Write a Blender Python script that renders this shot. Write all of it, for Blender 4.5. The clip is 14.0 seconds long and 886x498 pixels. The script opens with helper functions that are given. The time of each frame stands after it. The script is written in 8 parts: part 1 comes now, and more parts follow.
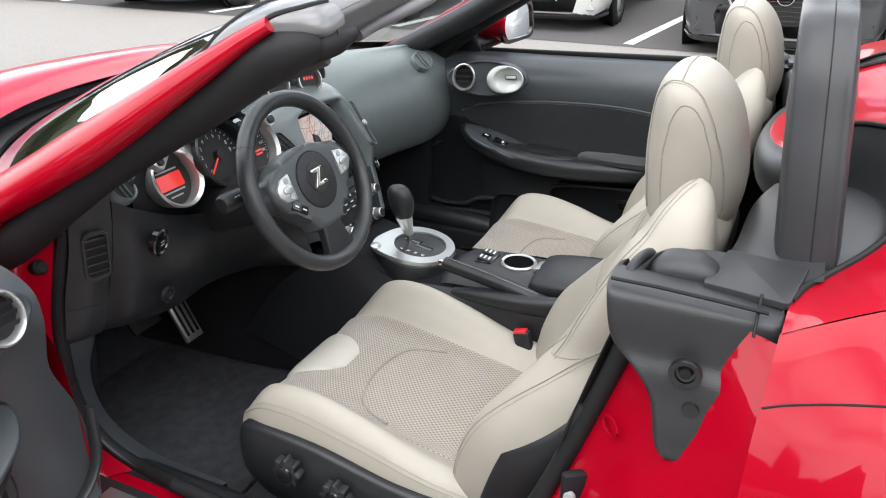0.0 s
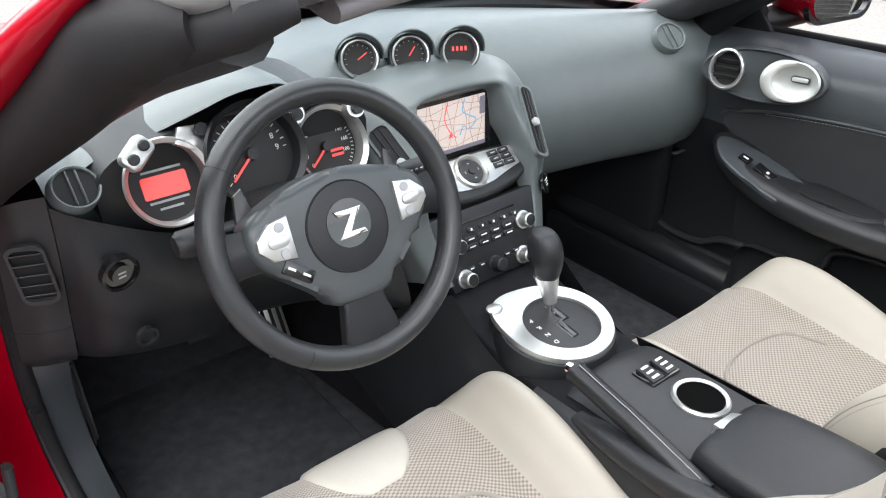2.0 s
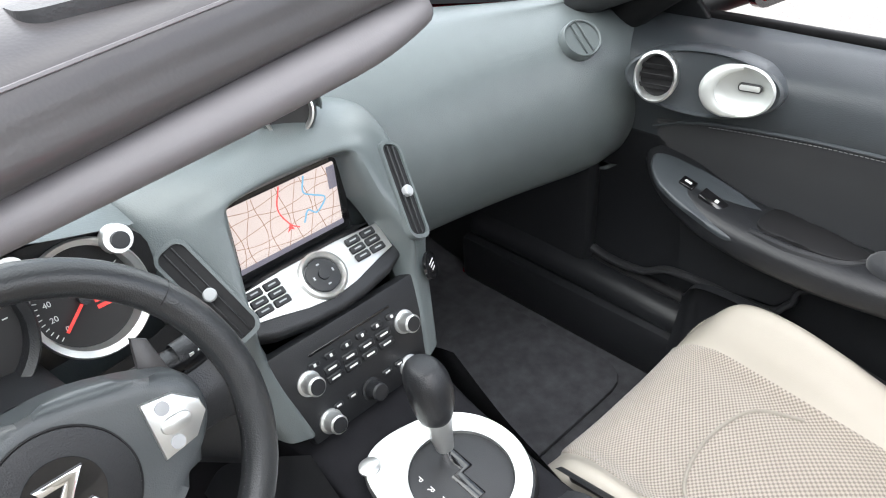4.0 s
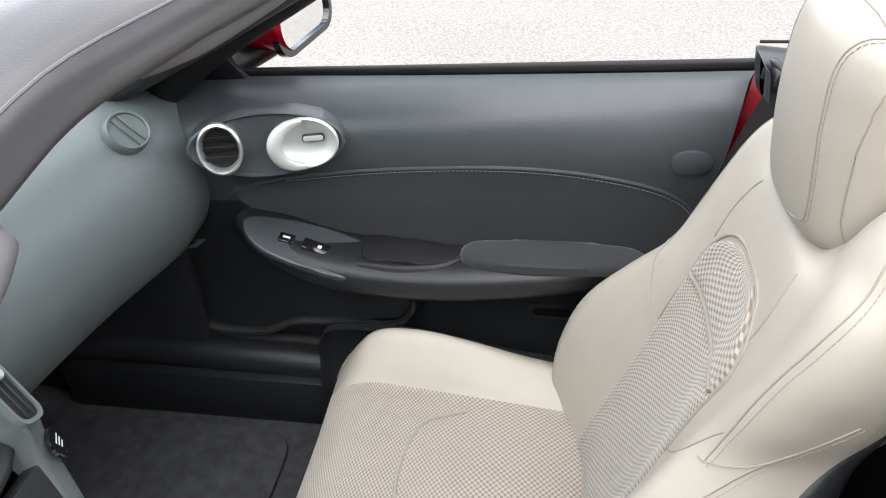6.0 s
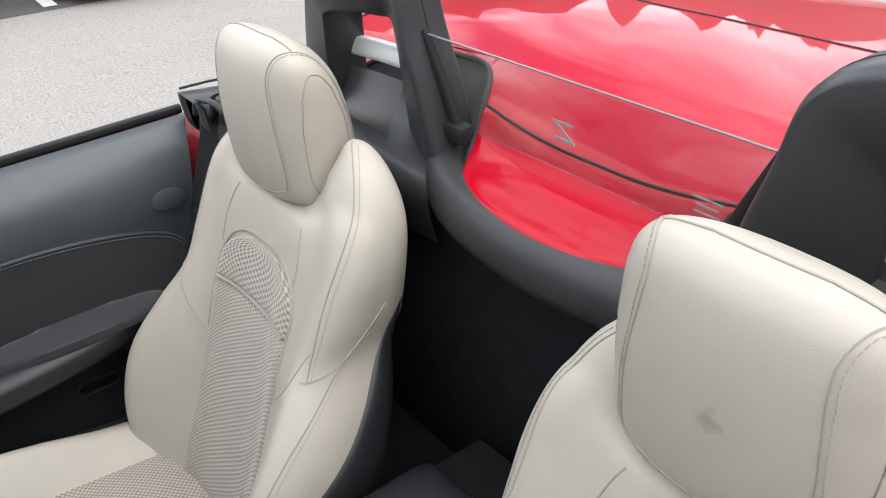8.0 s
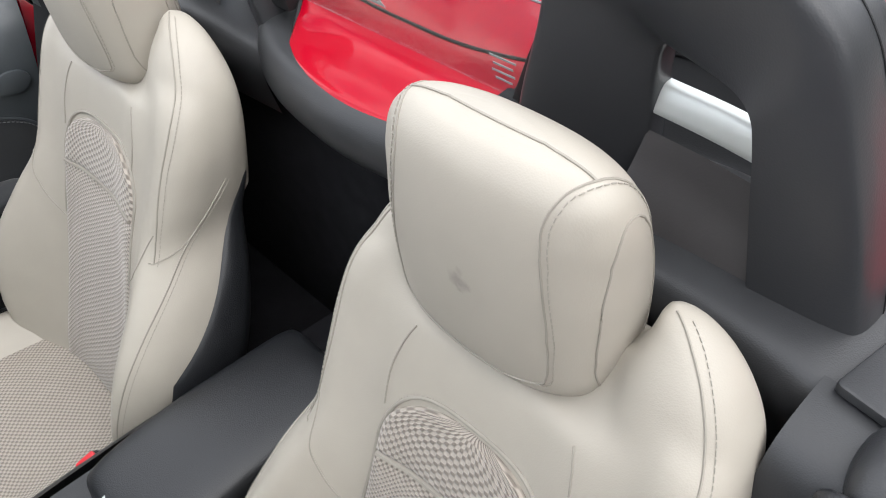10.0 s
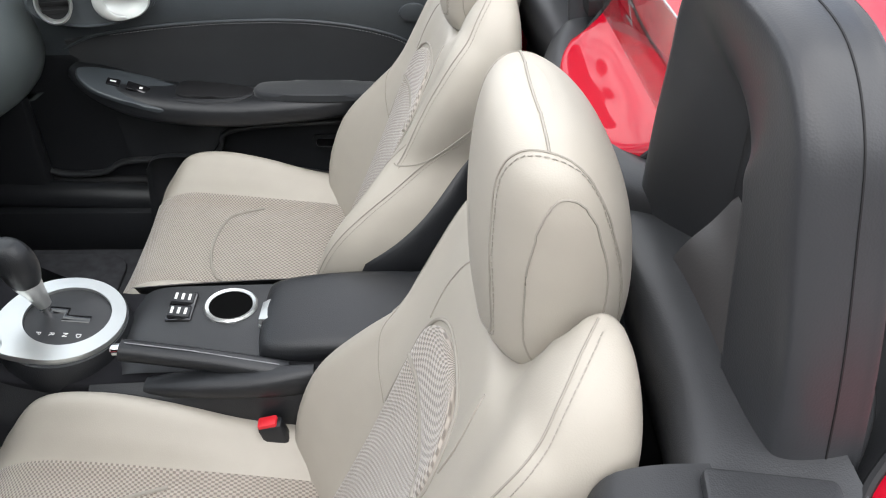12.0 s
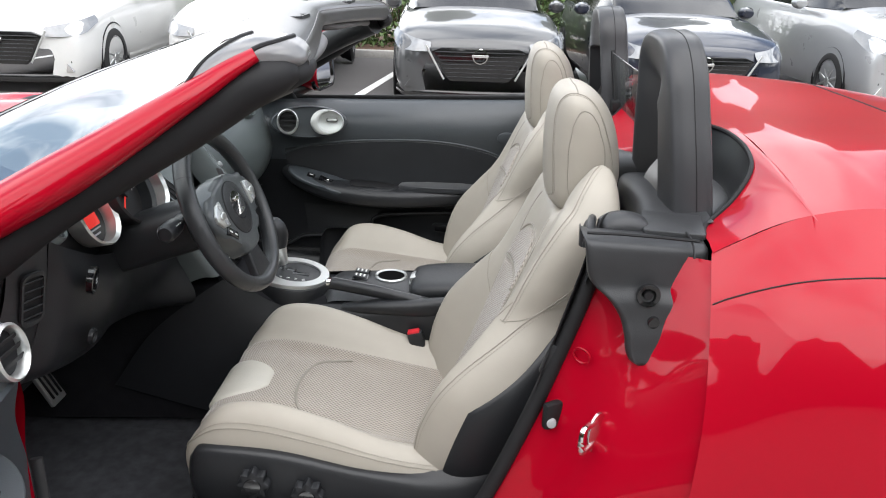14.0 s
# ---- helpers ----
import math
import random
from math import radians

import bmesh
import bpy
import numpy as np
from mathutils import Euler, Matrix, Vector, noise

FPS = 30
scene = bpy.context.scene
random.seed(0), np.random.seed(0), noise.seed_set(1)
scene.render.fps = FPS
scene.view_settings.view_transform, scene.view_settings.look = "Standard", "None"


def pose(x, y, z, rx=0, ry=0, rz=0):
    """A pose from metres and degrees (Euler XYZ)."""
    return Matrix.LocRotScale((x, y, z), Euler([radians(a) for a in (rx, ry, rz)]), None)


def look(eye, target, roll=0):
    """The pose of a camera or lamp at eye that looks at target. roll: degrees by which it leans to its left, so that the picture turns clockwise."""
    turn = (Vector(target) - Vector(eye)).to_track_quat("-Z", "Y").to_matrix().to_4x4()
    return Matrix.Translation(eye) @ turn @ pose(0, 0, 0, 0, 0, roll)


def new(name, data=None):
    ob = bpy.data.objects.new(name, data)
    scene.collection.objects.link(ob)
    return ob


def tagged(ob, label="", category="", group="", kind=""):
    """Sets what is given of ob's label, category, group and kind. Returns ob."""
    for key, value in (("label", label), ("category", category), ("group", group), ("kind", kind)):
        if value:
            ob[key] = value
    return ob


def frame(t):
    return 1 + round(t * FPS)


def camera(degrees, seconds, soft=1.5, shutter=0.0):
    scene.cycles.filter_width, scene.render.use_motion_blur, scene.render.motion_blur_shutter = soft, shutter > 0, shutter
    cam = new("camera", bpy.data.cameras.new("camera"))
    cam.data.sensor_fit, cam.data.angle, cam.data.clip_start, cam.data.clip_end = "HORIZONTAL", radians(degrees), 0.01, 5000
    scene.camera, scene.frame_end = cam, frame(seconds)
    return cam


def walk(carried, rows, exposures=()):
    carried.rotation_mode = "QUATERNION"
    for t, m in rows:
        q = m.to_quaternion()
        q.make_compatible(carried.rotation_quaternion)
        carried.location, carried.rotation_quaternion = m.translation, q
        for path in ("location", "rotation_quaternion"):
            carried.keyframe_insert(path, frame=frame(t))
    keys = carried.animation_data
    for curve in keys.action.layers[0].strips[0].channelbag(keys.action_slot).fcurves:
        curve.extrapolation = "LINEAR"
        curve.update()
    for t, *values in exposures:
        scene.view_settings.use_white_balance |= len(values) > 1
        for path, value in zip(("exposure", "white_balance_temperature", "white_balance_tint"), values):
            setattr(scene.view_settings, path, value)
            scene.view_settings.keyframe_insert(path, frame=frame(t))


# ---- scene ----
from mathutils.bvhtree import BVHTree

cam = camera(59.6, 14.0, soft=1.1)
PATH = [
    (0, (0.747, -1.446, 1.378), (-0.032, 0.183, 0.517), -0.4),
    (0.5, (0.788, -1.262, 1.352), (-0.236, 0.2, 0.449), -0.7),
    (1, (0.743, -1.057, 1.331), (-0.443, 0.255, 0.397), 0),
    (1.5, (0.703, -0.924, 1.318), (-0.584, 0.261, 0.35), 0.5),
    (2, (0.642, -0.762, 1.308), (-0.703, 0.33, 0.309), 0.3),
    (2.2, (0.613, -0.701, 1.308), (-0.749, 0.359, 0.297), 0),
    (4.3, (0.388, -0.379, 1.332), (-0.75, 0.797, 0.182), -4.5),
    (4.5, (0.371, -0.368, 1.334), (-0.697, 0.879, 0.192), -4.7),
    (5, (0.368, -0.347, 1.35), (-0.49, 1.049, 0.203), -4.8),
    (5.5, (0.36, -0.343, 1.374), (-0.214, 1.183, 0.215), -3.49),
    (6, (0.342, -0.353, 1.38), (0.041, 1.254, 0.23), -3.45),
    (6.5, (0.323, -0.436, 1.394), (0.266, 1.227, 0.283), -3.03),
    (7, (0.284, -0.48, 1.395), (0.596, 1.18, 0.323), -2.65),
    (7.5, (0.206, -0.501, 1.408), (0.946, 1.029, 0.354), -1.9),
    (8, (0.171, -0.53, 1.423), (1.216, 0.812, 0.371), -2.02),
    (8.5, (0.164, -0.558, 1.422), (1.36, 0.609, 0.323), -3.81),
    (9, (0.187, -0.586, 1.419), (1.372, 0.449, 0.186), -5.67),
    (9.2, (0.206, -0.601, 1.421), (1.353, 0.404, 0.127), -6.1),
    (11.3, (0.43, -0.676, 1.44), (0.884, 0.691, 0.052), 2.41),
    (11.5, (0.459, -0.714, 1.436), (0.798, 0.725, 0.089), 1.38),
    (12, (0.496, -0.871, 1.417), (0.6, 0.699, 0.184), 1.82),
    (12.5, (0.48, -1.049, 1.422), (0.48, 0.619, 0.32), 1.84),
    (13, (0.429, -1.261, 1.393), (0.407, 0.483, 0.414), 2.12),
    (13.5, (0.44, -1.507, 1.366), (0.395, 0.313, 0.54), 2.28),
    (14, (0.429, -1.753, 1.351), (0.354, 0.118, 0.647), 1.84),
]
walk(cam, [(t, look(eye, target, roll)) for t, eye, target, roll in PATH], exposures=[(0, 0.82), (0.5, 0.94), (1.5, 1.12), (2, 1.20), (4.5, 1.40), (5, 1.40), (6, 1.10), (8, 0.72), (9, 0.70), (11.5, 0.80), (13, 0.74), (14, 0.60)])

# ---- world, light ----
world = bpy.data.worlds.new("overcast_sky")
scene.world = world
world.use_nodes = True
wn, wl = world.node_tree.nodes, world.node_tree.links
bg = wn["Background"]
sky = wn.new("ShaderNodeTexSky")
sky.sky_type = "NISHITA"
sky.sun_disc = False
sky.sun_elevation, sky.sun_rotation = radians(58), radians(200)
sky.air_density, sky.dust_density = 1.0, 2.0
wco = wn.new("ShaderNodeTexCoord")
cloud = wn.new("ShaderNodeTexNoise")
cloud.inputs["Scale"].default_value, cloud.inputs["Detail"].default_value = 2.6, 7
cloud.inputs["Roughness"].default_value = 0.55
wl.new(wco.outputs["Generated"], cloud.inputs["Vector"])
cramp = wn.new("ShaderNodeValToRGB")
cramp.color_ramp.elements[0].position, cramp.color_ramp.elements[1].position = 0.38, 0.56
wl.new(cloud.outputs["Fac"], cramp.inputs["Fac"])
wmix = wn.new("ShaderNodeMixRGB")
wmix.inputs["Color2"].default_value = (15.0, 15.2, 15.6, 1)
wl.new(cramp.outputs["Color"], wmix.inputs["Fac"])
wl.new(sky.outputs["Color"], wmix.inputs["Color1"])
wl.new(wmix.outputs["Color"], bg.inputs["Color"])
bg.inputs["Strength"].default_value = 0.15

sun_data = bpy.data.lights.new("sun", "SUN")
sun_data.energy, sun_data.angle, sun_data.color = 1.4, radians(80), (1.0, 0.98, 0.96)
sun = new("sun", sun_data)
sun.matrix_world = look((2, -5, 9), (0, 0, 0))


# ---- building tools ----
WORLD = {}


def thing(name, at, label, category, group="", kind=""):
    """An Empty at its base that carries the parts of one thing."""
    ob = new(name)
    ob.location = at
    ob.empty_display_size = 0.05
    WORLD[ob] = Matrix.Translation(at)
    return tagged(ob, label, category, group, kind)


def mesh_of(name, bm, material, sharp=38):
    me = bpy.data.meshes.new(name)
    bm.to_mesh(me)
    bm.free()
    for p in me.polygons:
        p.use_smooth = True
    me.set_sharp_from_angle(angle=radians(sharp))
    for m in material if isinstance(material, (list, tuple)) else [material]:
        me.materials.append(m)
    return me


def part(name, bm, material, parent, label="", sharp=38):
    """One mesh object, built in world places, under a thing or under a part."""
    m = WORLD[parent]
    bm.transform(m.inverted())
    ob = new(name, mesh_of(name, bm, material, sharp))
    ob.parent = parent
    WORLD[ob] = m
    return tagged(ob, label)


def single(name, bm, material, at, label, category, group="", kind="", sharp=38):
    """A thing of one mesh, with its origin at its base."""
    m = Matrix.Translation(at)
    bm.transform(m.inverted())
    ob = new(name, mesh_of(name, bm, material, sharp))
    ob.location = at
    WORLD[ob] = m
    return tagged(ob, label, category, group, kind)


def B():
    return bmesh.new()


def facing(c, tilt=0.0, turn=0.0):
    """A local frame that faces the rear: x to the car's right, y up its face, z out of it; tilt leans it back."""
    return Matrix.Translation(c) @ Matrix.Rotation(radians(turn), 4, "Z") @ Matrix((
        (0, -math.sin(radians(tilt)), math.cos(radians(tilt)), 0), (1, 0, 0, 0),
        (0, math.cos(radians(tilt)), math.sin(radians(tilt)), 0), (0, 0, 0, 1)))


def rbox(bm, m, size, r=0.005, seg=2, taper=1.0):
    """A box with rounded edges."""
    made = bmesh.ops.create_cube(bm, size=1.0)["verts"]
    for v in made:
        k = taper if v.co.z > 0 else 1.0
        v.co = Vector((v.co.x * size[0] * k, v.co.y * size[1] * k, v.co.z * size[2]))
    r = min(r, 0.49 * min(size))
    if r > 0:
        edges = list({e for v in made for e in v.link_edges})
        made = [v for v in bmesh.ops.bevel(bm, geom=edges, offset=r, segments=seg, profile=0.5, affect="EDGES")["verts"]]
    seen = {v for v in made}
    todo = list(seen)
    while todo:
        v = todo.pop()
        for e in v.link_edges:
            o = e.other_vert(v)
            if o not in seen:
                seen.add(o)
                todo.append(o)
    bmesh.ops.transform(bm, matrix=m, verts=list(seen))
    return bm


def box(bm, a, b, r=0.004, seg=2):
    """A rounded box between two corners."""
    a, b = Vector(a), Vector(b)
    return rbox(bm, Matrix.Translation((a + b) / 2), [abs(v) for v in b - a], r, seg)


def lathe(bm, m, profile, n=32, sx=1.0, sy=1.0):
    """A turned shape: profile of (radius, height) about the local z."""
    rings = []
    for r, z in profile:
        if r < 1e-6:
            rings.append([bm.verts.new(m @ Vector((0, 0, z)))])
        else:
            rings.append([bm.verts.new(m @ Vector((sx * r * math.cos(2 * math.pi * k / n), sy * r * math.sin(2 * math.pi * k / n), z))) for k in range(n)])
    for a, b in zip(rings, rings[1:]):
        for k in range(n):
            q = [a[k % len(a)], a[(k + 1) % len(a)], b[(k + 1) % len(b)], b[k % len(b)]]
            q = list(dict.fromkeys(q))
            if len(q) > 2:
                bm.faces.new(q)
    return bm


def spline(pts, n, closed=False):
    """n points of a smooth line through pts."""
    pts = [Vector(p) for p in pts]
    k = len(pts)
    out = []
    spans = k if closed else k - 1
    for i in range(n):
        t = i / n * spans if closed else i / (n - 1) * spans
        j = min(int(t), spans - 1)
        f = t - j
        if closed:
            a, b, c, d = (pts[(j + o) % k] for o in (-1, 0, 1, 2))
        else:
            b, c = pts[j], pts[j + 1]
            a = pts[j - 1] if j > 0 else 2 * b - c
            d = pts[j + 2] if j + 2 < k else 2 * c - b
        out.append(0.5 * (2 * b + (c - a) * f + (2 * a - 5 * b + 4 * c - d) * f * f + (3 * b - a - 3 * c + d) * f ** 3))
    return out


def tube(bm, pts, r, n=8, closed=False, flat=1.0, up=(0, 0, 1), caps=True):
    """A tube along points; r is a radius or one for each point; flat squeezes it along up."""
    pts = [Vector(p) for p in pts]
    up = Vector(up)
    rings = []
    for i, p in enumerate(pts):
        a = pts[i - 1] if i or closed else p
        b = pts[(i + 1) % len(pts)] if i + 1 < len(pts) or closed else p
        d = (b - a).normalized()
        s = d.cross(up)
        s = s.normalized() if s.length > 1e-4 else d.orthogonal().normalized()
        w = s.cross(d).normalized()
        rr = r[i] if isinstance(r, (list, tuple)) else r
        rings.append([bm.verts.new(p + rr * (math.cos(2 * math.pi * k / n) * s + flat * math.sin(2 * math.pi * k / n) * w)) for k in range(n)])
    pairs = list(zip(rings, rings[1:])) + ([(rings[-1], rings[0])] if closed else [])
    for a, b in pairs:
        for k in range(n):
            bm.faces.new([a[k], a[(k + 1) % n], b[(k + 1) % n], b[k]])
    if caps and not closed:
        bm.faces.new(rings[0][::-1])
        bm.faces.new(rings[-1])
    return bm


def grid(bm, f, nu, nv, closed_u=False, caps=False):
    """A surface f(u, v), u and v from 0 to 1."""
    cols = nu if closed_u else nu + 1
    vs = [[bm.verts.new(f(i / nu, j / nv)) for i in range(cols)] for j in range(nv + 1)]
    for j in range(nv):
        for i in range(nu):
            bm.faces.new([vs[j][i], vs[j][(i + 1) % cols], vs[j + 1][(i + 1) % cols], vs[j + 1][i]])
    if caps:
        bm.faces.new(vs[0][::-1])
        bm.faces.new(vs[-1])
    return bm


def cat(a, b, c, d, f):
    return 0.5 * (2 * b + (c - a) * f + (2 * a - 5 * b + 4 * c - d) * f * f + (3 * b - a - 3 * c + d) * f ** 3)


def net(rows, closed_u=False):
    """A smooth surface S(u, v) through rows of points: u along a row, v from row to row."""
    rows = [[Vector(p) for p in row] for row in rows]
    nr, nc = len(rows), len(rows[0])

    def along(row, u):
        if closed_u:
            t = (u % 1.0) * nc
            j = int(t) % nc
            return cat(*(row[(j + o) % nc] for o in (-1, 0, 1, 2)), t - int(t))
        t = min(max(u, 0.0), 1.0) * (nc - 1)
        j = min(int(t), nc - 2)
        b, c = row[j], row[j + 1]
        return cat(row[j - 1] if j else 2 * b - c, b, c, row[j + 2] if j + 2 < nc else 2 * c - b, t - j)

    def s(u, v):
        t = min(max(v, 0.0), 1.0) * (nr - 1)
        j = min(int(t), nr - 2)
        b, c = along(rows[j], u), along(rows[j + 1], u)
        a = along(rows[j - 1], u) if j else 2 * b - c
        d = along(rows[j + 2], u) if j + 2 < nr else 2 * c - b
        return cat(a, b, c, d, t - j)

    return s


def normal(s, u, v, h=0.004):
    n = (s(u + h, v) - s(u - h, v)).cross(s(u, v + h) - s(u, v - h))
    return n.normalized() if n.length > 1e-12 else Vector((0, 0, 1))


def panel(bm, s, left, right, v0, v1, nu, nv, off=0.003, out=1.0, puff=0.0, cloth=None):
    """A sewn or laid-on panel over the surface s between two border lines left(b) and right(b), its rim tucked under; cloth: its width and length in metres, for woven stuff."""
    def place(a, b):
        v = v0 + (v1 - v0) * b
        l, r = left(b), right(b)
        u = l + (r - l) * a
        rim = min(a, 1 - a, b, 1 - b)
        edge = min(1.0, rim * 14)
        h = off * (math.sqrt(max(0.0, 1 - (1 - edge) ** 2)) * 1.6 - 0.6) + puff * min(1.0, 4 * rim) ** 0.5
        return s(u, v) + out * h * normal(s, u, v)
    def even(t):
        return 0.65 * t + 0.35 * (0.5 - 0.5 * math.cos(math.pi * t))
    first = len(bm.faces)
    grid(bm, lambda a, b: place(even(a), even(b)), nu, nv)
    if cloth:
        uv = bm.loops.layers.uv.verify()
        bm.faces.ensure_lookup_table()
        for k in range(nu * nv):
            j, i = divmod(k, nu)
            w = [(i, j), (i + 1, j), (i + 1, j + 1), (i, j + 1)]
            for loop, (x, y) in zip(bm.faces[first + k].loops, w):
                loop[uv].uv = (even(x / nu) * cloth[0], even(y / nv) * cloth[1])
    return bm


def on(s, path, n, off=0.001, out=1.0, closed=False):
    """Points on the surface s along a smooth line through (u, v) pairs."""
    return [s(p.x, p.y) + out * off * normal(s, p.x, p.y) for p in spline([(u, v, 0) for u, v in path], n, closed)]


def stitches(bm, pts, step=0.006, length=0.0042, r=0.0007):
    """Single stitches along a line."""
    gone, last = 0.0, pts[0]
    for p in pts[1:]:
        d = (p - last).length
        while gone + d >= step and d > 1e-9:
            f = (step - gone) / d
            last = last + (p - last) * f
            w = (p - last)
            if w.length < 1e-7:
                break
            w.normalize()
            tube(bm, [last, last + w * length], r, 5)
            d = (p - last).length
            gone = 0.0
        gone += d
        last = p
    return bm


def slab(bm, m, outline, depth, r=0.0, seg=2):
    """A plate with the outline (local x, y), from z = 0 to depth, its front edge rounded."""
    low = [bm.verts.new((x, y, 0)) for x, y in outline]
    f = bm.faces.new(low)
    if f.normal.z > 0 or sum(x0 * y1 - x1 * y0 for (x0, y0), (x1, y1) in zip(outline, outline[1:] + outline[:1])) > 0:
        f.normal_flip()
    ext = bmesh.ops.extrude_face_region(bm, geom=[f])
    top = [v for v in ext["geom"] if isinstance(v, bmesh.types.BMVert)]
    for v in top:
        v.co.z = depth
    every = low + top
    if r > 0:
        tops = set(top)
        edges = [e for e in {e for v in top for e in v.link_edges} if e.verts[0] in tops and e.verts[1] in tops]
        made = bmesh.ops.bevel(bm, geom=edges, offset=r, segments=seg, profile=0.5, affect="EDGES")["verts"]
        every = [v for v in every if v.is_valid] + [v for v in made if v.is_valid]
    bmesh.ops.transform(bm, matrix=m, verts=list(set(every)))
    bmesh.ops.recalc_face_normals(bm, faces=list({f for v in every for f in v.link_faces}))
    return bm


def oval(rx, ry, n=32, p=2.0, cx=0.0, cy=0.0):
    """An oval outline; p above 2 squares it off."""
    out = []
    for k in range(n):
        c, s = math.cos(2 * math.pi * k / n), math.sin(2 * math.pi * k / n)
        out.append((cx + rx * math.copysign(abs(c) ** (2 / p), c), cy + ry * math.copysign(abs(s) ** (2 / p), s)))
    return out


def rrect(w, h, r, cx=0.0, cy=0.0, n=4):
    """A rounded rectangle's outline."""
    out = []
    for qx, qy, a in ((1, 1, 0), (-1, 1, 90), (-1, -1, 180), (1, -1, 270)):
        for k in range(n + 1):
            t = radians(a + 90 * k / n)
            out.append((cx + qx * (w / 2 - r) + r * math.cos(t), cy + qy * (h / 2 - r) + r * math.sin(t)))
    return out


def ring_plate(bm, m, outer, inner, depth):
    """A flat plate with a hole; both outlines have as many points."""
    n = len(outer)
    loops = [[bm.verts.new(m @ Vector((x, y, z))) for x, y in o] for o, z in ((outer, 0), (outer, depth * 0.7), ([(x * 0.97 + i[0] * 0.03, y * 0.97 + i[1] * 0.03) for (x, y), i in zip(outer, inner)], depth), (inner, depth), (inner, 0))]
    for a, b in zip(loops, loops[1:]):
        for k in range(n):
            bm.faces.new([a[k], a[(k + 1) % n], b[(k + 1) % n], b[k]])
    return bm


def lettering(name, words, m, size, material, parent, align="CENTER"):
    """Words in the built-in font as a thin mesh."""
    cu = bpy.data.curves.new(name, "FONT")
    cu.body, cu.size, cu.extrude = words, size, 0.0003
    cu.align_x, cu.align_y = align, "CENTER"
    tmp = bpy.data.objects.new(name, cu)
    me = bpy.data.meshes.new_from_object(tmp)
    bpy.data.objects.remove(tmp)
    me.transform(WORLD[parent].inverted() @ m)
    me.materials.append(material)
    ob = new(name, me)
    ob.parent = parent
    WORLD[ob] = WORLD[parent]
    return ob


# ---- materials ----
def material(name, base, rough=0.5, metal=0.0, vary=0.12, scale=30.0, grain=0.0, grain_scale=400.0, coat=0.0, rough_vary=0.08, spec=0.5, stain=0.0, stain_scale=3.0, sheen=0.0, kind="noise"):
    """A surface with two scales of variation, fine relief and, if wanted, a clear coat."""
    m = bpy.data.materials.new(name)
    m.use_nodes = True
    n, l = m.node_tree.nodes, m.node_tree.links
    b = n["Principled BSDF"]
    co = n.new("ShaderNodeTexCoord")
    def noise_at(sc, detail=4):
        t = n.new("ShaderNodeTexNoise")
        t.inputs["Scale"].default_value, t.inputs["Detail"].default_value = sc, detail
        l.new(co.outputs["Object"], t.inputs["Vector"])
        return t
    a, c = noise_at(scale), noise_at(stain_scale, 6)
    mix = n.new("ShaderNodeMixRGB")
    mix.inputs["Color1"].default_value = (*[v * (1 - vary) for v in base], 1)
    mix.inputs["Color2"].default_value = (*[min(1, v * (1 + vary)) for v in base], 1)
    l.new(a.outputs["Fac"], mix.inputs["Fac"])
    last = mix
    if stain:
        r = n.new("ShaderNodeMapRange")
        r.inputs["From Min"].default_value, r.inputs["From Max"].default_value = 0.52, 0.75
        r.inputs["To Max"].default_value = stain
        l.new(c.outputs["Fac"], r.inputs["Value"])
        dirt = n.new("ShaderNodeMixRGB")
        dirt.inputs["Color2"].default_value = (*[v * 0.55 for v in base], 1)
        l.new(r.outputs["Result"], dirt.inputs["Fac"])
        l.new(last.outputs["Color"], dirt.inputs["Color1"])
        last = dirt
    l.new(last.outputs["Color"], b.inputs["Base Color"])
    rr = n.new("ShaderNodeMapRange")
    rr.inputs["To Min"].default_value, rr.inputs["To Max"].default_value = max(0.02, rough - rough_vary), min(1, rough + rough_vary)
    l.new(c.outputs["Fac"], rr.inputs["Value"])
    l.new(rr.outputs["Result"], b.inputs["Roughness"])
    b.inputs["Metallic"].default_value = metal
    b.inputs["Specular IOR Level"].default_value = spec
    b.inputs["Coat Weight"].default_value, b.inputs["Coat Roughness"].default_value = coat, 0.03
    if sheen:
        b.inputs["Sheen Weight"].default_value = sheen
    if grain:
        if kind == "cells":
            g = n.new("ShaderNodeTexVoronoi")
            g.inputs["Scale"].default_value = grain_scale
            l.new(co.outputs["Object"], g.inputs["Vector"])
            src = g.outputs["Distance"]
        else:
            src = noise_at(grain_scale, 2).outputs["Fac"]
        bump = n.new("ShaderNodeBump")
        bump.inputs["Strength"].default_value, bump.inputs["Distance"].default_value = grain, 0.001
        l.new(src, bump.inputs["Height"])
        l.new(bump.outputs["Normal"], b.inputs["Normal"])
    return m


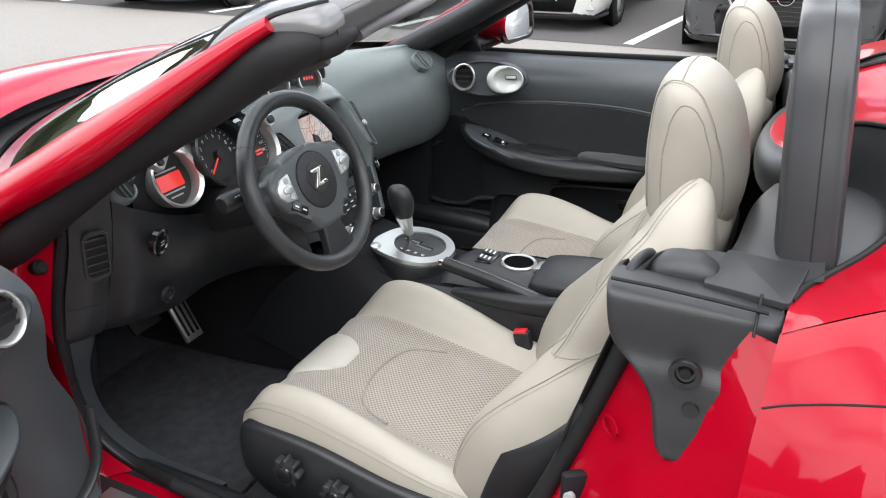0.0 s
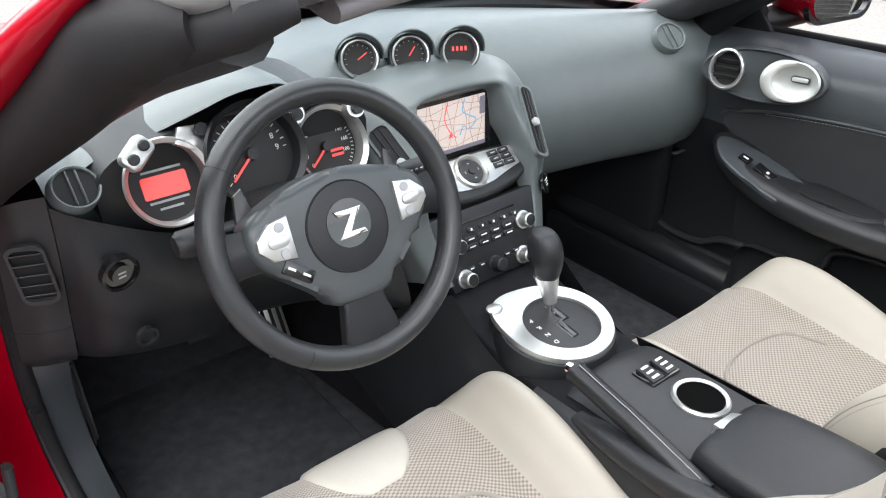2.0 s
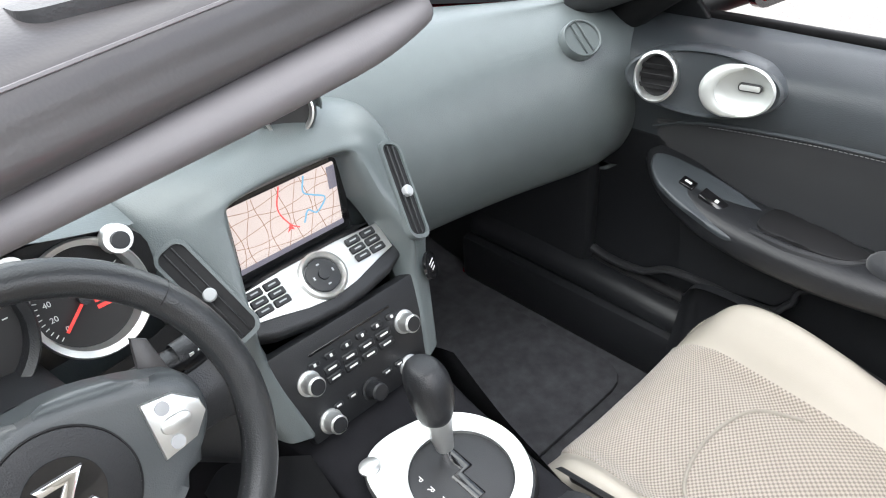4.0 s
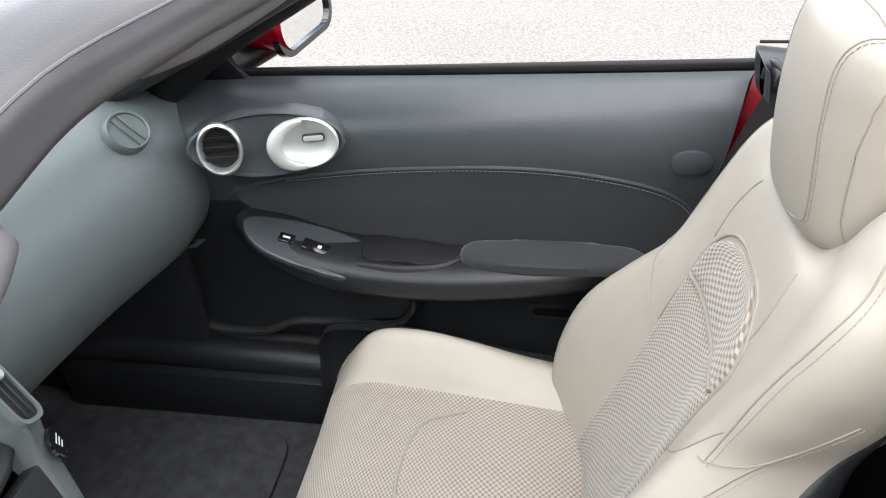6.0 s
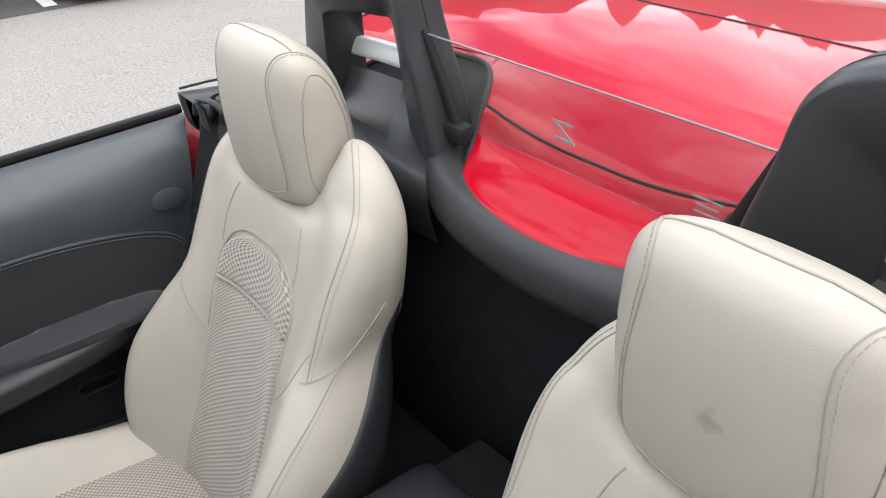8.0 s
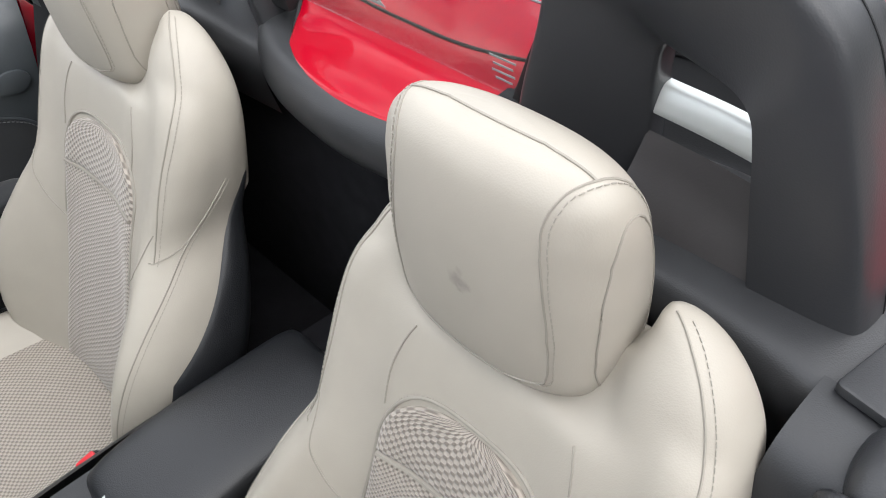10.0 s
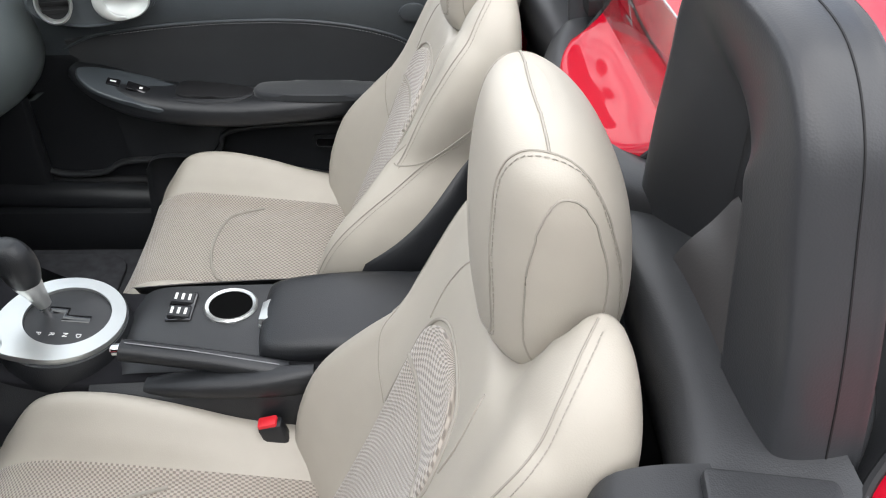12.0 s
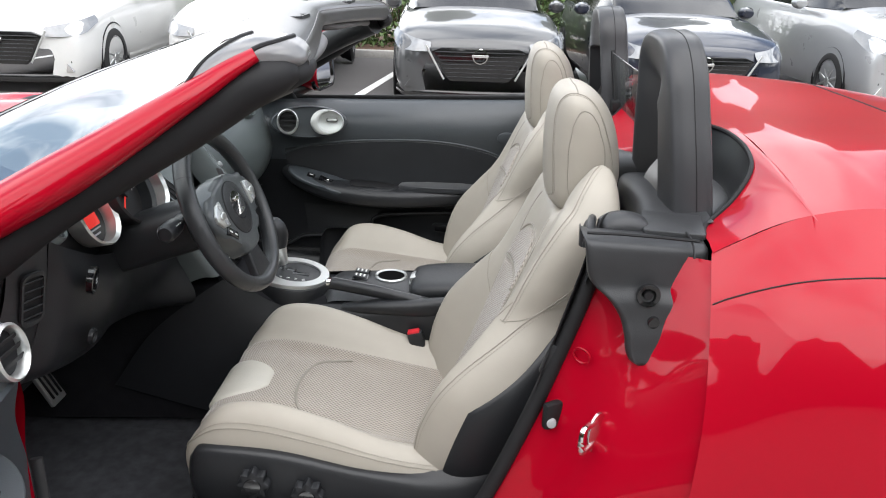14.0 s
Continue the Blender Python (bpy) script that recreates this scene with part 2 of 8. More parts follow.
def weave(name, base, dark, size):
    """A knitted mesh fabric: a lattice of small rounded cells with dark gaps between."""
    m = material(name, base, 0.85, vary=0.06, sheen=0.3, stain=0.15)
    n, l = m.node_tree.nodes, m.node_tree.links
    b = n["Principled BSDF"]
    old = b.inputs["Base Color"].links[0].from_socket
    uv, xy = n.new("ShaderNodeUVMap"), n.new("ShaderNodeSeparateXYZ")
    l.new(uv.outputs["UV"], xy.inputs[0])
    waves = []
    for axis, k in (("X", math.pi / (size * 1.15)), ("Y", math.pi / size)):
        mul, cos = n.new("ShaderNodeMath"), n.new("ShaderNodeMath")
        mul.operation, cos.operation = "MULTIPLY", "COSINE"
        mul.inputs[1].default_value = k
        l.new(xy.outputs[axis], mul.inputs[0])
        l.new(mul.outputs[0], cos.inputs[0])
        waves.append(cos)
    knit = n.new("ShaderNodeMath")
    knit.operation = "MULTIPLY"
    l.new(waves[0].outputs[0], knit.inputs[0])
    l.new(waves[1].outputs[0], knit.inputs[1])
    soft = n.new("ShaderNodeMapRange")
    soft.interpolation_type = "SMOOTHSTEP"
    soft.inputs["From Min"].default_value, soft.inputs["From Max"].default_value = -0.55, 0.45
    l.new(knit.outputs[0], soft.inputs["Value"])
    mix = n.new("ShaderNodeMixRGB")
    mix.inputs["Color1"].default_value = (*dark, 1)
    l.new(soft.outputs["Result"], mix.inputs["Fac"])
    l.new(old, mix.inputs["Color2"])
    l.new(mix.outputs["Color"], b.inputs["Base Color"])
    bump = n.new("ShaderNodeBump")
    bump.inputs["Strength"].default_value, bump.inputs["Distance"].default_value = 0.8, 0.0012
    l.new(soft.outputs["Result"], bump.inputs["Height"])
    l.new(bump.outputs["Normal"], b.inputs["Normal"])
    return m


def glow(name, color, strength):
    m = bpy.data.materials.new(name)
    m.use_nodes = True
    b = m.node_tree.nodes["Principled BSDF"]
    b.inputs["Base Color"].default_value = (*[v * 0.3 for v in color], 1)
    b.inputs["Emission Color"].default_value, b.inputs["Emission Strength"].default_value = (*color, 1), strength
    b.inputs["Roughness"].default_value = 0.2
    return m


def glass(name, tint, rough=0.0, power=4.0):
    m = bpy.data.materials.new(name)
    m.use_nodes = True
    n, l = m.node_tree.nodes, m.node_tree.links
    out = n["Material Output"]
    n.remove(n["Principled BSDF"])
    t, g, mix, fr, pw = (n.new("ShaderNode" + k) for k in ("BsdfTransparent", "BsdfGlossy", "MixShader", "LayerWeight", "Math"))
    t.inputs["Color"].default_value = (*tint, 1)
    g.inputs["Roughness"].default_value = rough
    pw.operation = "POWER"
    pw.inputs[1].default_value = power
    lift = n.new("ShaderNodeMapRange")
    lift.inputs["To Min"].default_value = 0.035
    l.new(fr.outputs["Facing"], pw.inputs[0])
    l.new(pw.outputs[0], lift.inputs["Value"])
    l.new(lift.outputs["Result"], mix.inputs["Fac"])
    l.new(t.outputs["BSDF"], mix.inputs[1])
    l.new(g.outputs["BSDF"], mix.inputs[2])
    l.new(mix.outputs["Shader"], out.inputs["Surface"])
    return m


RED = material("red_paint", (0.335, 0.0, 0.011), 0.40, vary=0.03, scale=900, coat=0.55, rough_vary=0.03, spec=0.06)
BLACK = material("black_soft_plastic", (0.015, 0.016, 0.018), 0.38, vary=0.15, grain=0.25, grain_scale=700, kind="cells", rough_vary=0.08, spec=0.42, stain=0.1)
DASH = material("dark_grey_dash_skin", (0.104, 0.121, 0.123), 0.32, vary=0.1, grain=0.25, grain_scale=650, kind="cells", stain=0.15)
DIALBLACK = material("matt_dial_black", (0.011, 0.010, 0.010), 0.55, vary=0.1)
SATIN = material("satin_wheel_pad", (0.062, 0.069, 0.073), 0.30, vary=0.08, grain=0.12, grain_scale=800, kind="cells")
PAD = material("black_hoop_padding", (0.032, 0.033, 0.036), 0.36, vary=0.15, scale=12, grain=0.09, grain_scale=600, kind="cells", spec=0.42)
DOORSKIN = material("dark_door_skin", (0.046, 0.053, 0.059), 0.36, vary=0.1, grain=0.2, grain_scale=650, kind="cells", stain=0.2)
TRIM = material("grey_moulded_trim", (0.027, 0.028, 0.030), 0.42, vary=0.15, grain=0.14, grain_scale=700, kind="cells", stain=0.2, spec=0.42)
RUBBER = material("black_rubber", (0.013, 0.013, 0.014), 0.6, vary=0.2, grain=0.15, grain_scale=300, spec=0.25)
GLOSSBLACK = material("gloss_black", (0.008, 0.008, 0.009), 0.15, vary=0.1, coat=0.5)
SUEDE = material("black_suede", (0.020, 0.022, 0.025), 0.85, vary=0.3, scale=14, grain=0.2, grain_scale=900, sheen=0.3, spec=0.25, stain=0.3, stain_scale=7)
CORNER = material("light_grey_corner_plastic", (0.16, 0.16, 0.163), 0.24, vary=0.1, coat=0.4)
VISOR = material("grey_visor_fabric", (0.120, 0.114, 0.118), 0.5, vary=0.1, grain=0.1, grain_scale=900)
HEADER = material("mid_grey_header_plastic", (0.050, 0.047, 0.048), 0.30, vary=0.1, grain=0.07, grain_scale=500, kind="cells")
GRIP = material("black_rim_leather", (0.028, 0.030, 0.032), 0.30, vary=0.2, scale=60, grain=0.2, grain_scale=700, kind="cells", rough_vary=0.1)
CARPET = material("charcoal_carpet", (0.054, 0.055, 0.060), 0.98, vary=0.5, scale=40, grain=0.9, grain_scale=500, spec=0.1, stain=0.4, stain_scale=6)
LEATHER = material("beige_leather", (0.352, 0.324, 0.277), 0.5, vary=0.05, scale=25, grain=0.10, grain_scale=700, kind="cells", stain=0.10, stain_scale=5)
WHITELEATHER = material("light_leather", (0.43, 0.41, 0.36), 0.45, vary=0.04, grain=0.2, grain_scale=420, kind="cells", stain=0.08)
THREAD = material("grey_thread", (0.29, 0.272, 0.237), 0.8)
SEAM = material("seam_leather", (0.27, 0.25, 0.215), 0.7)
VOID = material("black_felt", (0.014, 0.014, 0.016), 0.98, vary=0.4, scale=30, grain=0.4, grain_scale=300, spec=0.1)
BLACKTHREAD = material("pale_grey_thread", (0.22, 0.22, 0.23), 0.8)
FABRIC = weave("taupe_mesh_fabric", (0.36, 0.322, 0.276), (0.185, 0.160, 0.134), 0.0034)
def scuffed(base, spot):
    """The same leather with one small smudge at a place of its own."""
    m = base.copy()
    m.name = "scuffed_leather"
    n, l = m.node_tree.nodes, m.node_tree.links
    b = n["Principled BSDF"]
    old = b.inputs["Base Color"].links[0].from_socket
    co, shift, size = n.new("ShaderNodeTexCoord"), n.new("ShaderNodeVectorMath"), n.new("ShaderNodeVectorMath")
    shift.operation, size.operation = "SUBTRACT", "LENGTH"
    shift.inputs[1].default_value = spot
    l.new(co.outputs["Object"], shift.inputs[0])
    l.new(shift.outputs[0], size.inputs[0])
    rough = n.new("ShaderNodeTexNoise")
    rough.inputs["Scale"].default_value, rough.inputs["Detail"].default_value = 160, 4
    l.new(co.outputs["Object"], rough.inputs["Vector"])
    add = n.new("ShaderNodeMath")
    add.operation = "MULTIPLY_ADD"
    l.new(rough.outputs["Fac"], add.inputs[0])
    add.inputs[1].default_value = 0.022
    l.new(size.outputs["Value"], add.inputs[2])
    r = n.new("ShaderNodeMapRange")
    r.inputs["From Min"].default_value, r.inputs["From Max"].default_value = 0.024, 0.013
    r.inputs["To Max"].default_value = 0.6
    l.new(add.outputs[0], r.inputs["Value"])
    mix = n.new("ShaderNodeMixRGB")
    mix.inputs["Color2"].default_value = (0.17, 0.155, 0.135, 1)
    l.new(r.outputs["Result"], mix.inputs["Fac"])
    l.new(old, mix.inputs["Color1"])
    l.new(mix.outputs["Color"], b.inputs["Base Color"])
    return m


COARSE = weave("taupe_coarse_mesh_fabric", (0.37, 0.33, 0.283), (0.170, 0.146, 0.122), 0.0046)
SILVER = material("satin_silver", (0.62, 0.63, 0.62), 0.32, metal=0.85, vary=0.05, rough_vary=0.06)
PALESATIN = material("pale_satin_metal", (0.56, 0.58, 0.56), 0.42, metal=0.45, vary=0.04, rough_vary=0.05)
CHROME = material("polished_chrome", (0.8, 0.8, 0.8), 0.1, metal=1.0, vary=0.02)
WHITEPAINT = material("white_car_paint", (0.60, 0.60, 0.585), 0.3, vary=0.02, coat=1.0)
DARKPAINT = material("charcoal_car_paint", (0.045, 0.047, 0.05), 0.3, vary=0.1, scale=800, coat=1.0)
BLUEPAINT = material("midnight_blue_car_paint", (0.012, 0.016, 0.03), 0.3, vary=0.1, scale=800, coat=1.0)
SILVERPAINT = material("silver_car_paint", (0.45, 0.46, 0.47), 0.3, metal=0.4, vary=0.04, scale=800, coat=1.0)
ASPHALT = material("grey_asphalt", (0.235, 0.222, 0.206), 0.92, vary=0.75, scale=75, grain=1.0, grain_scale=110, stain=0.25, stain_scale=0.5, spec=0.3)
BAYASPHALT = material("dark_bay_asphalt", (0.085, 0.080, 0.079), 0.92, vary=0.4, scale=70, grain=0.7, grain_scale=140, stain=0.3, stain_scale=0.4, spec=0.3)
LINEPAINT = material("white_line_paint", (0.72, 0.72, 0.70), 0.8, vary=0.15, scale=30, stain=0.35, stain_scale=9)
TYRE = material("tyre_rubber", (0.014, 0.014, 0.014), 0.8, vary=0.2, grain=0.3, grain_scale=120)
KERB = material("concrete_kerb", (0.34, 0.33, 0.31), 0.9, vary=0.2, scale=20, stain=0.3)
MULCH = material("brown_mulch", (0.085, 0.05, 0.032), 0.95, vary=0.5, scale=60, grain=0.9, grain_scale=60)
LEAF = material("green_leaf", (0.07, 0.12, 0.03), 0.55, vary=0.45, scale=9)
PRINT = material("white_print", (0.72, 0.72, 0.70), 0.6)
GREYPRINT = material("grey_print", (0.35, 0.36, 0.37), 0.6)
SCREENGLASS = glass("windscreen_glass", (0.86, 0.90, 0.89), power=2.0)
GLASS = glass("tinted_clear_glass", (0.86, 0.9, 0.89))
CLEARPLASTIC = glass("clear_lens", (0.92, 0.92, 0.92))
MIRROR = material("mirror_glass", (0.9, 0.9, 0.9), 0.02, metal=1.0, vary=0.0, rough_vary=0.0)
REDGLOW = glow("red_dial_light", (1.0, 0.06, 0.05), 0.35)
REDPRINT = material("red_button_plastic", (0.6, 0.02, 0.03), 0.4)


def sweep(bm, pts, a, b, up=(1, 0, 0), p=2.6, n=20, caps=True, closed=False):
    """A rounded bar along points: a across, b along up; both may change along the way."""
    pts, up = [Vector(q) for q in pts], Vector(up)
    rings = []
    for i, q in enumerate(pts):
        d = (pts[(i + 1) % len(pts) if closed else min(i + 1, len(pts) - 1)] - pts[i - 1 if closed else max(i - 1, 0)]).normalized()
        s = d.cross(up).normalized()
        w = s.cross(d).normalized()
        t = i / (len(pts) - 1)
        aa, bb = (v(t) if callable(v) else v for v in (a, b))
        rings.append([bm.verts.new(q + x * s + y * w) for x, y in oval(aa, bb, n, p)])
    pairs = list(zip(rings, rings[1:])) + ([(rings[-1], rings[0])] if closed else [])
    for r0, r1 in pairs:
        for k in range(n):
            bm.faces.new([r0[k], r0[(k + 1) % n], r1[(k + 1) % n], r1[k]])
    if caps and not closed:
        bm.faces.new(rings[0][::-1])
        bm.faces.new(rings[-1])
    return bm


def fit_normals(bm):
    bmesh.ops.recalc_face_normals(bm, faces=bm.faces)
    return bm


def shut(bm, s, nu, nv):
    """A closed skin: loops along u, ends closed over."""
    grid(bm, s, nu, nv, closed_u=True, caps=True)
    return fit_normals(bm)


def melted(bm, voxel, rounds):
    """Overlapping closed skins joined into one soft skin."""
    me = bpy.data.meshes.new("raw")
    bm.to_mesh(me)
    bm.free()
    raw = new("raw", me)
    mod = raw.modifiers.new("remesh", "REMESH")
    mod.mode, mod.voxel_size, mod.adaptivity = "VOXEL", voxel, 0.0
    done = bpy.data.meshes.new_from_object(raw.evaluated_get(bpy.context.evaluated_depsgraph_get()))
    bpy.data.objects.remove(raw)
    bpy.data.meshes.remove(me)
    out = bmesh.new()
    out.from_mesh(done)
    bpy.data.meshes.remove(done)
    for _ in range(rounds):
        bmesh.ops.smooth_vert(out, verts=out.verts, factor=0.5, use_axis_x=True, use_axis_y=True, use_axis_z=True)
    return out


def outward(s, centre, u, v):
    return 1.0 if normal(s, u, v).dot(s(u, v) - Vector(centre)) > 0 else -1.0

# ---- ground ----
SLOPE = -0.026


def gz(y):
    """Height of the gently sloping lot."""
    return SLOPE * y


bm = B()
grid(bm, lambda u, v: Vector((-150 + 300 * u, -150 + 300 * v, gz(-150 + 300 * v))), 24, 24)
single("ground", bm, ASPHALT, (0, 0, 0), "worn light grey asphalt of a parking lot", "ground", kind="structure")


bm = B()
grid(bm, lambda u, v: Vector((-60 + 120 * u, 6.6 + 5.4 * v, gz(6.6 + 5.4 * v) + 0.004)), 12, 4)
single("parking_bays", bm, BAYASPHALT, (0, 6.6, gz(6.6)), "darker asphalt of the parking bays", "pavement", kind="structure")


def flat_strip(x0, y0, x1, y1, w, h=0.009):
    bm = B()
    d = Vector((x1 - x0, y1 - y0, 0)).normalized()
    s = Vector((-d.y, d.x, 0)) * w / 2
    a, b = Vector((x0, y0, 0)), Vector((x1, y1, 0))
    vs = [bm.verts.new(Vector((p.x, p.y, gz(p.y) + k))) for k in (0.0045, h) for p in (a - s, b - s, b + s, a + s)]
    for f in ((0, 1, 2, 3), (7, 6, 5, 4), (0, 4, 5, 1), (1, 5, 6, 2), (2, 6, 7, 3), (3, 7, 4, 0)):
        bm.faces.new([vs[k] for k in f])
    bmesh.ops.recalc_face_normals(bm, faces=bm.faces)
    return bm


for k in range(-4, 4):
    x = -1.02 + 2.75 * k
    single("parking_line", flat_strip(x, 6.75, x + 0.35, 11.8, 0.11), LINEPAINT, (x, 6.75, gz(6.75)), "worn white painted parking bay line", "line marking", "bay lines", "structure")

# ---- the roadster's body ----
car = thing("convertible_car", (0.3, 0, 0), "open red two-seat roadster with black windscreen frame", "car")


def mirror_y(s):
    return lambda u, v: Vector((s(u, v).x, -s(u, v).y, s(u, v).z))


# rear quarters: from the door's rear edge to the tail, sill to deck edge
quarter = net([
    [(0.62, -0.83, 0.22), (0.70, -0.86, 0.40), (0.735, -0.865, 0.60), (0.752, -0.84, 0.76), (0.758, -0.785, 0.89), (0.765, -0.72, 0.975)],
    [(0.80, -0.83, 0.22), (0.84, -0.875, 0.40), (0.86, -0.895, 0.60), (0.87, -0.88, 0.77), (0.885, -0.83, 0.925), (0.90, -0.70, 1.03)],
    [(1.05, -0.84, 0.24), (1.06, -0.90, 0.42), (1.08, -0.925, 0.60), (1.09, -0.91, 0.78), (1.08, -0.85, 0.94), (1.06, -0.70, 1.045)],
    [(1.40, -0.83, 0.26), (1.40, -0.89, 0.42), (1.41, -0.915, 0.60), (1.42, -0.90, 0.78), (1.40, -0.83, 0.93), (1.38, -0.69, 1.02)],
    [(1.75, -0.72, 0.30), (1.78, -0.76, 0.45), (1.80, -0.78, 0.60), (1.80, -0.77, 0.76), (1.76, -0.71, 0.90), (1.70, -0.60, 0.985)],
    [(1.93, -0.40, 0.32), (1.96, -0.42, 0.45), (1.98, -0.43, 0.60), (1.98, -0.42, 0.76), (1.93, -0.40, 0.90), (1.86, -0.35, 0.975)],
])
for s, flip in ((quarter, 1), (mirror_y(quarter), -1)):
    bm = grid(B(), s, 40, 40)
    if flip < 0:
        bmesh.ops.reverse_faces(bm, faces=bm.faces)
    part("rear_quarter_panel", bm, RED, car)
# the cover's gap along the shoulder
for s, o in ((quarter, -1), (mirror_y(quarter), 1)):
    part("panel_gap", tube(B(), on(s, [(0.855, 0.003), (0.865, 0.04), (0.872, 0.12), (0.875, 0.25), (0.87, 0.5), (0.86, 0.8)], 80, 0.0, o), 0.0012, 6), RUBBER, car)

# deck between the quarters: soft-top cover and boot lid
deck = net([
    [(0.90, -0.70, 1.030), (0.920, -0.47, 1.050), (0.925, -0.31, 1.060), (0.935, 0, 1.052), (0.925, 0.31, 1.060), (0.920, 0.47, 1.050), (0.90, 0.70, 1.030)],
    [(1.06, -0.70, 1.045), (1.05, -0.47, 1.072), (1.05, -0.29, 1.072), (1.05, 0, 1.062), (1.05, 0.29, 1.072), (1.05, 0.47, 1.072), (1.06, 0.70, 1.045)],
    [(1.38, -0.69, 1.02), (1.34, -0.46, 1.056), (1.32, -0.25, 1.060), (1.31, 0, 1.058), (1.32, 0.25, 1.060), (1.34, 0.46, 1.056), (1.38, 0.69, 1.02)],
    [(1.70, -0.60, 0.985), (1.68, -0.42, 1.01), (1.67, -0.22, 1.02), (1.67, 0, 1.02), (1.67, 0.22, 1.02), (1.68, 0.42, 1.01), (1.70, 0.60, 0.985)],
    [(1.86, -0.35, 0.975), (1.88, -0.25, 0.985), (1.89, -0.12, 0.99), (1.89, 0, 0.99), (1.89, 0.12, 0.99), (1.88, 0.25, 0.985), (1.86, 0.35, 0.975)],
])
part("rear_deck", grid(B(), deck, 56, 36), RED, car, "glossy red soft-top cover and boot lid")
part("deck_gap", tube(B(), on(deck, [(0.02, 0.47), (0.25, 0.5), (0.5, 0.53), (0.75, 0.5), (0.98, 0.47)], 50, 0.0006), 0.003, 6), RUBBER, car)
# plain rear end that closes the body
tail = net([[(1.875 - 0.45 * (y / 0.80) ** 4 - dx, y * w, z) for y in (-0.80, -0.68, -0.52, -0.26, 0, 0.26, 0.52, 0.68, 0.80)] for z, dx, w in ((0.985, 0.0, 0.55), (0.93, -0.01, 0.88), (0.78, -0.03, 1.0), (0.55, -0.02, 1.02), (0.24, 0.05, 0.98))])
part("rear_bumper", fit_normals(grid(B(), tail, 32, 20)), RED, car, "plain red rear end")
# tongue of the deck between the hoops: a hollow that falls to a rounded lip
def half_row(*pts):
    return [(x, -y, z) for x, y, z in pts] + [(x, y, z) for x, y, z in pts[-2::-1]]


tongue = net([
    half_row((0.748, 0.163, 0.984), (0.724, 0.140, 0.981), (0.708, 0.095, 0.979), (0.700, 0.045, 0.978), (0.698, 0, 0.978)),
    half_row((0.756, 0.168, 0.991), (0.731, 0.142, 0.986), (0.715, 0.096, 0.984), (0.708, 0.046, 0.983), (0.706, 0, 0.983)),
    half_row((0.780, 0.178, 1.016), (0.757, 0.145, 0.998), (0.744, 0.098, 0.991), (0.738, 0.047, 0.989), (0.736, 0, 0.988)),
    half_row((0.796, 0.186, 1.039), (0.782, 0.148, 1.018), (0.776, 0.100, 1.008), (0.774, 0.048, 1.004), (0.773, 0, 1.003)),
    half_row((0.812, 0.196, 1.049), (0.808, 0.152, 1.043), (0.808, 0.102, 1.036), (0.810, 0.050, 1.031), (0.811, 0, 1.030)),
    half_row((0.862, 0.236, 1.060), (0.866, 0.176, 1.056), (0.868, 0.118, 1.050), (0.870, 0.058, 1.044), (0.870, 0, 1.042)),
    half_row((0.925, 0.310, 1.060), (0.929, 0.230, 1.060), (0.932, 0.150, 1.057), (0.934, 0.075, 1.054), (0.935, 0, 1.052)),
])
part("tray_panel", grid(B(), tongue, 48, 48), RED, car, "glossy red tongue between the roll hoops")
part("deck_gap", tube(B(), on(tongue, [(0.0, 0.672), (0.12, 0.668), (0.3, 0.664), (0.5, 0.664), (0.7, 0.664), (0.88, 0.668), (1.0, 0.672)], 60, 0.0, 1), 0.0022, 6), RUBBER, car)
lip = [(0.80, -0.236, 0.962), (0.765, -0.210, 0.955), (0.738, -0.165, 0.948), (0.722, -0.10, 0.944), (0.714, 0, 0.942), (0.722, 0.10, 0.944), (0.738, 0.165, 0.948), (0.765, 0.210, 0.955), (0.80, 0.236, 0.962)]
part("tray_lip", fit_normals(sweep(B(), spline(lip, 60), 0.034, 0.040, up=(0, 0, 1), p=2.3, n=24)), TRIM, car, "padded dark grey roll below the red tongue")

# bulkhead and floor behind the seats
part("bulkhead", box(B(), (0.76, -0.68, 0.25), (0.86, 0.68, 0.93), 0.02), VOID, car, "black carpeted bulkhead")
part("rear_shelf", box(B(), (0.58, -0.66, 0.27), (0.82, 0.66, 0.42), 0.03), VOID, car, "black felt shelf behind the seats")

# tonneau wells: a dark bowl round each hoop, its rim set into the red deck
WELL_RIM = [(0.770, 0.655, 0.977), (0.782, 0.612, 0.974), (0.802, 0.580, 0.977), (0.838, 0.548, 0.998), (0.872, 0.505, 1.024), (0.894, 0.450, 1.041), (0.902, 0.370, 1.053), (0.892, 0.288, 1.060), (0.858, 0.234, 1.060), (0.812, 0.195, 1.048), (0.780, 0.177, 1.014), (0.752, 0.165, 0.978)]
WELL_FOOT = [(0.755, 0.600, 0.970), (0.770, 0.585, 0.970), (0.790, 0.566, 0.972), (0.815, 0.540, 0.982), (0.840, 0.500, 0.986), (0.855, 0.450, 0.988), (0.860, 0.380, 0.988), (0.850, 0.318, 0.986), (0.830, 0.276, 0.982), (0.806, 0.252, 0.974), (0.776, 0.236, 0.964), (0.748, 0.224, 0.950)]
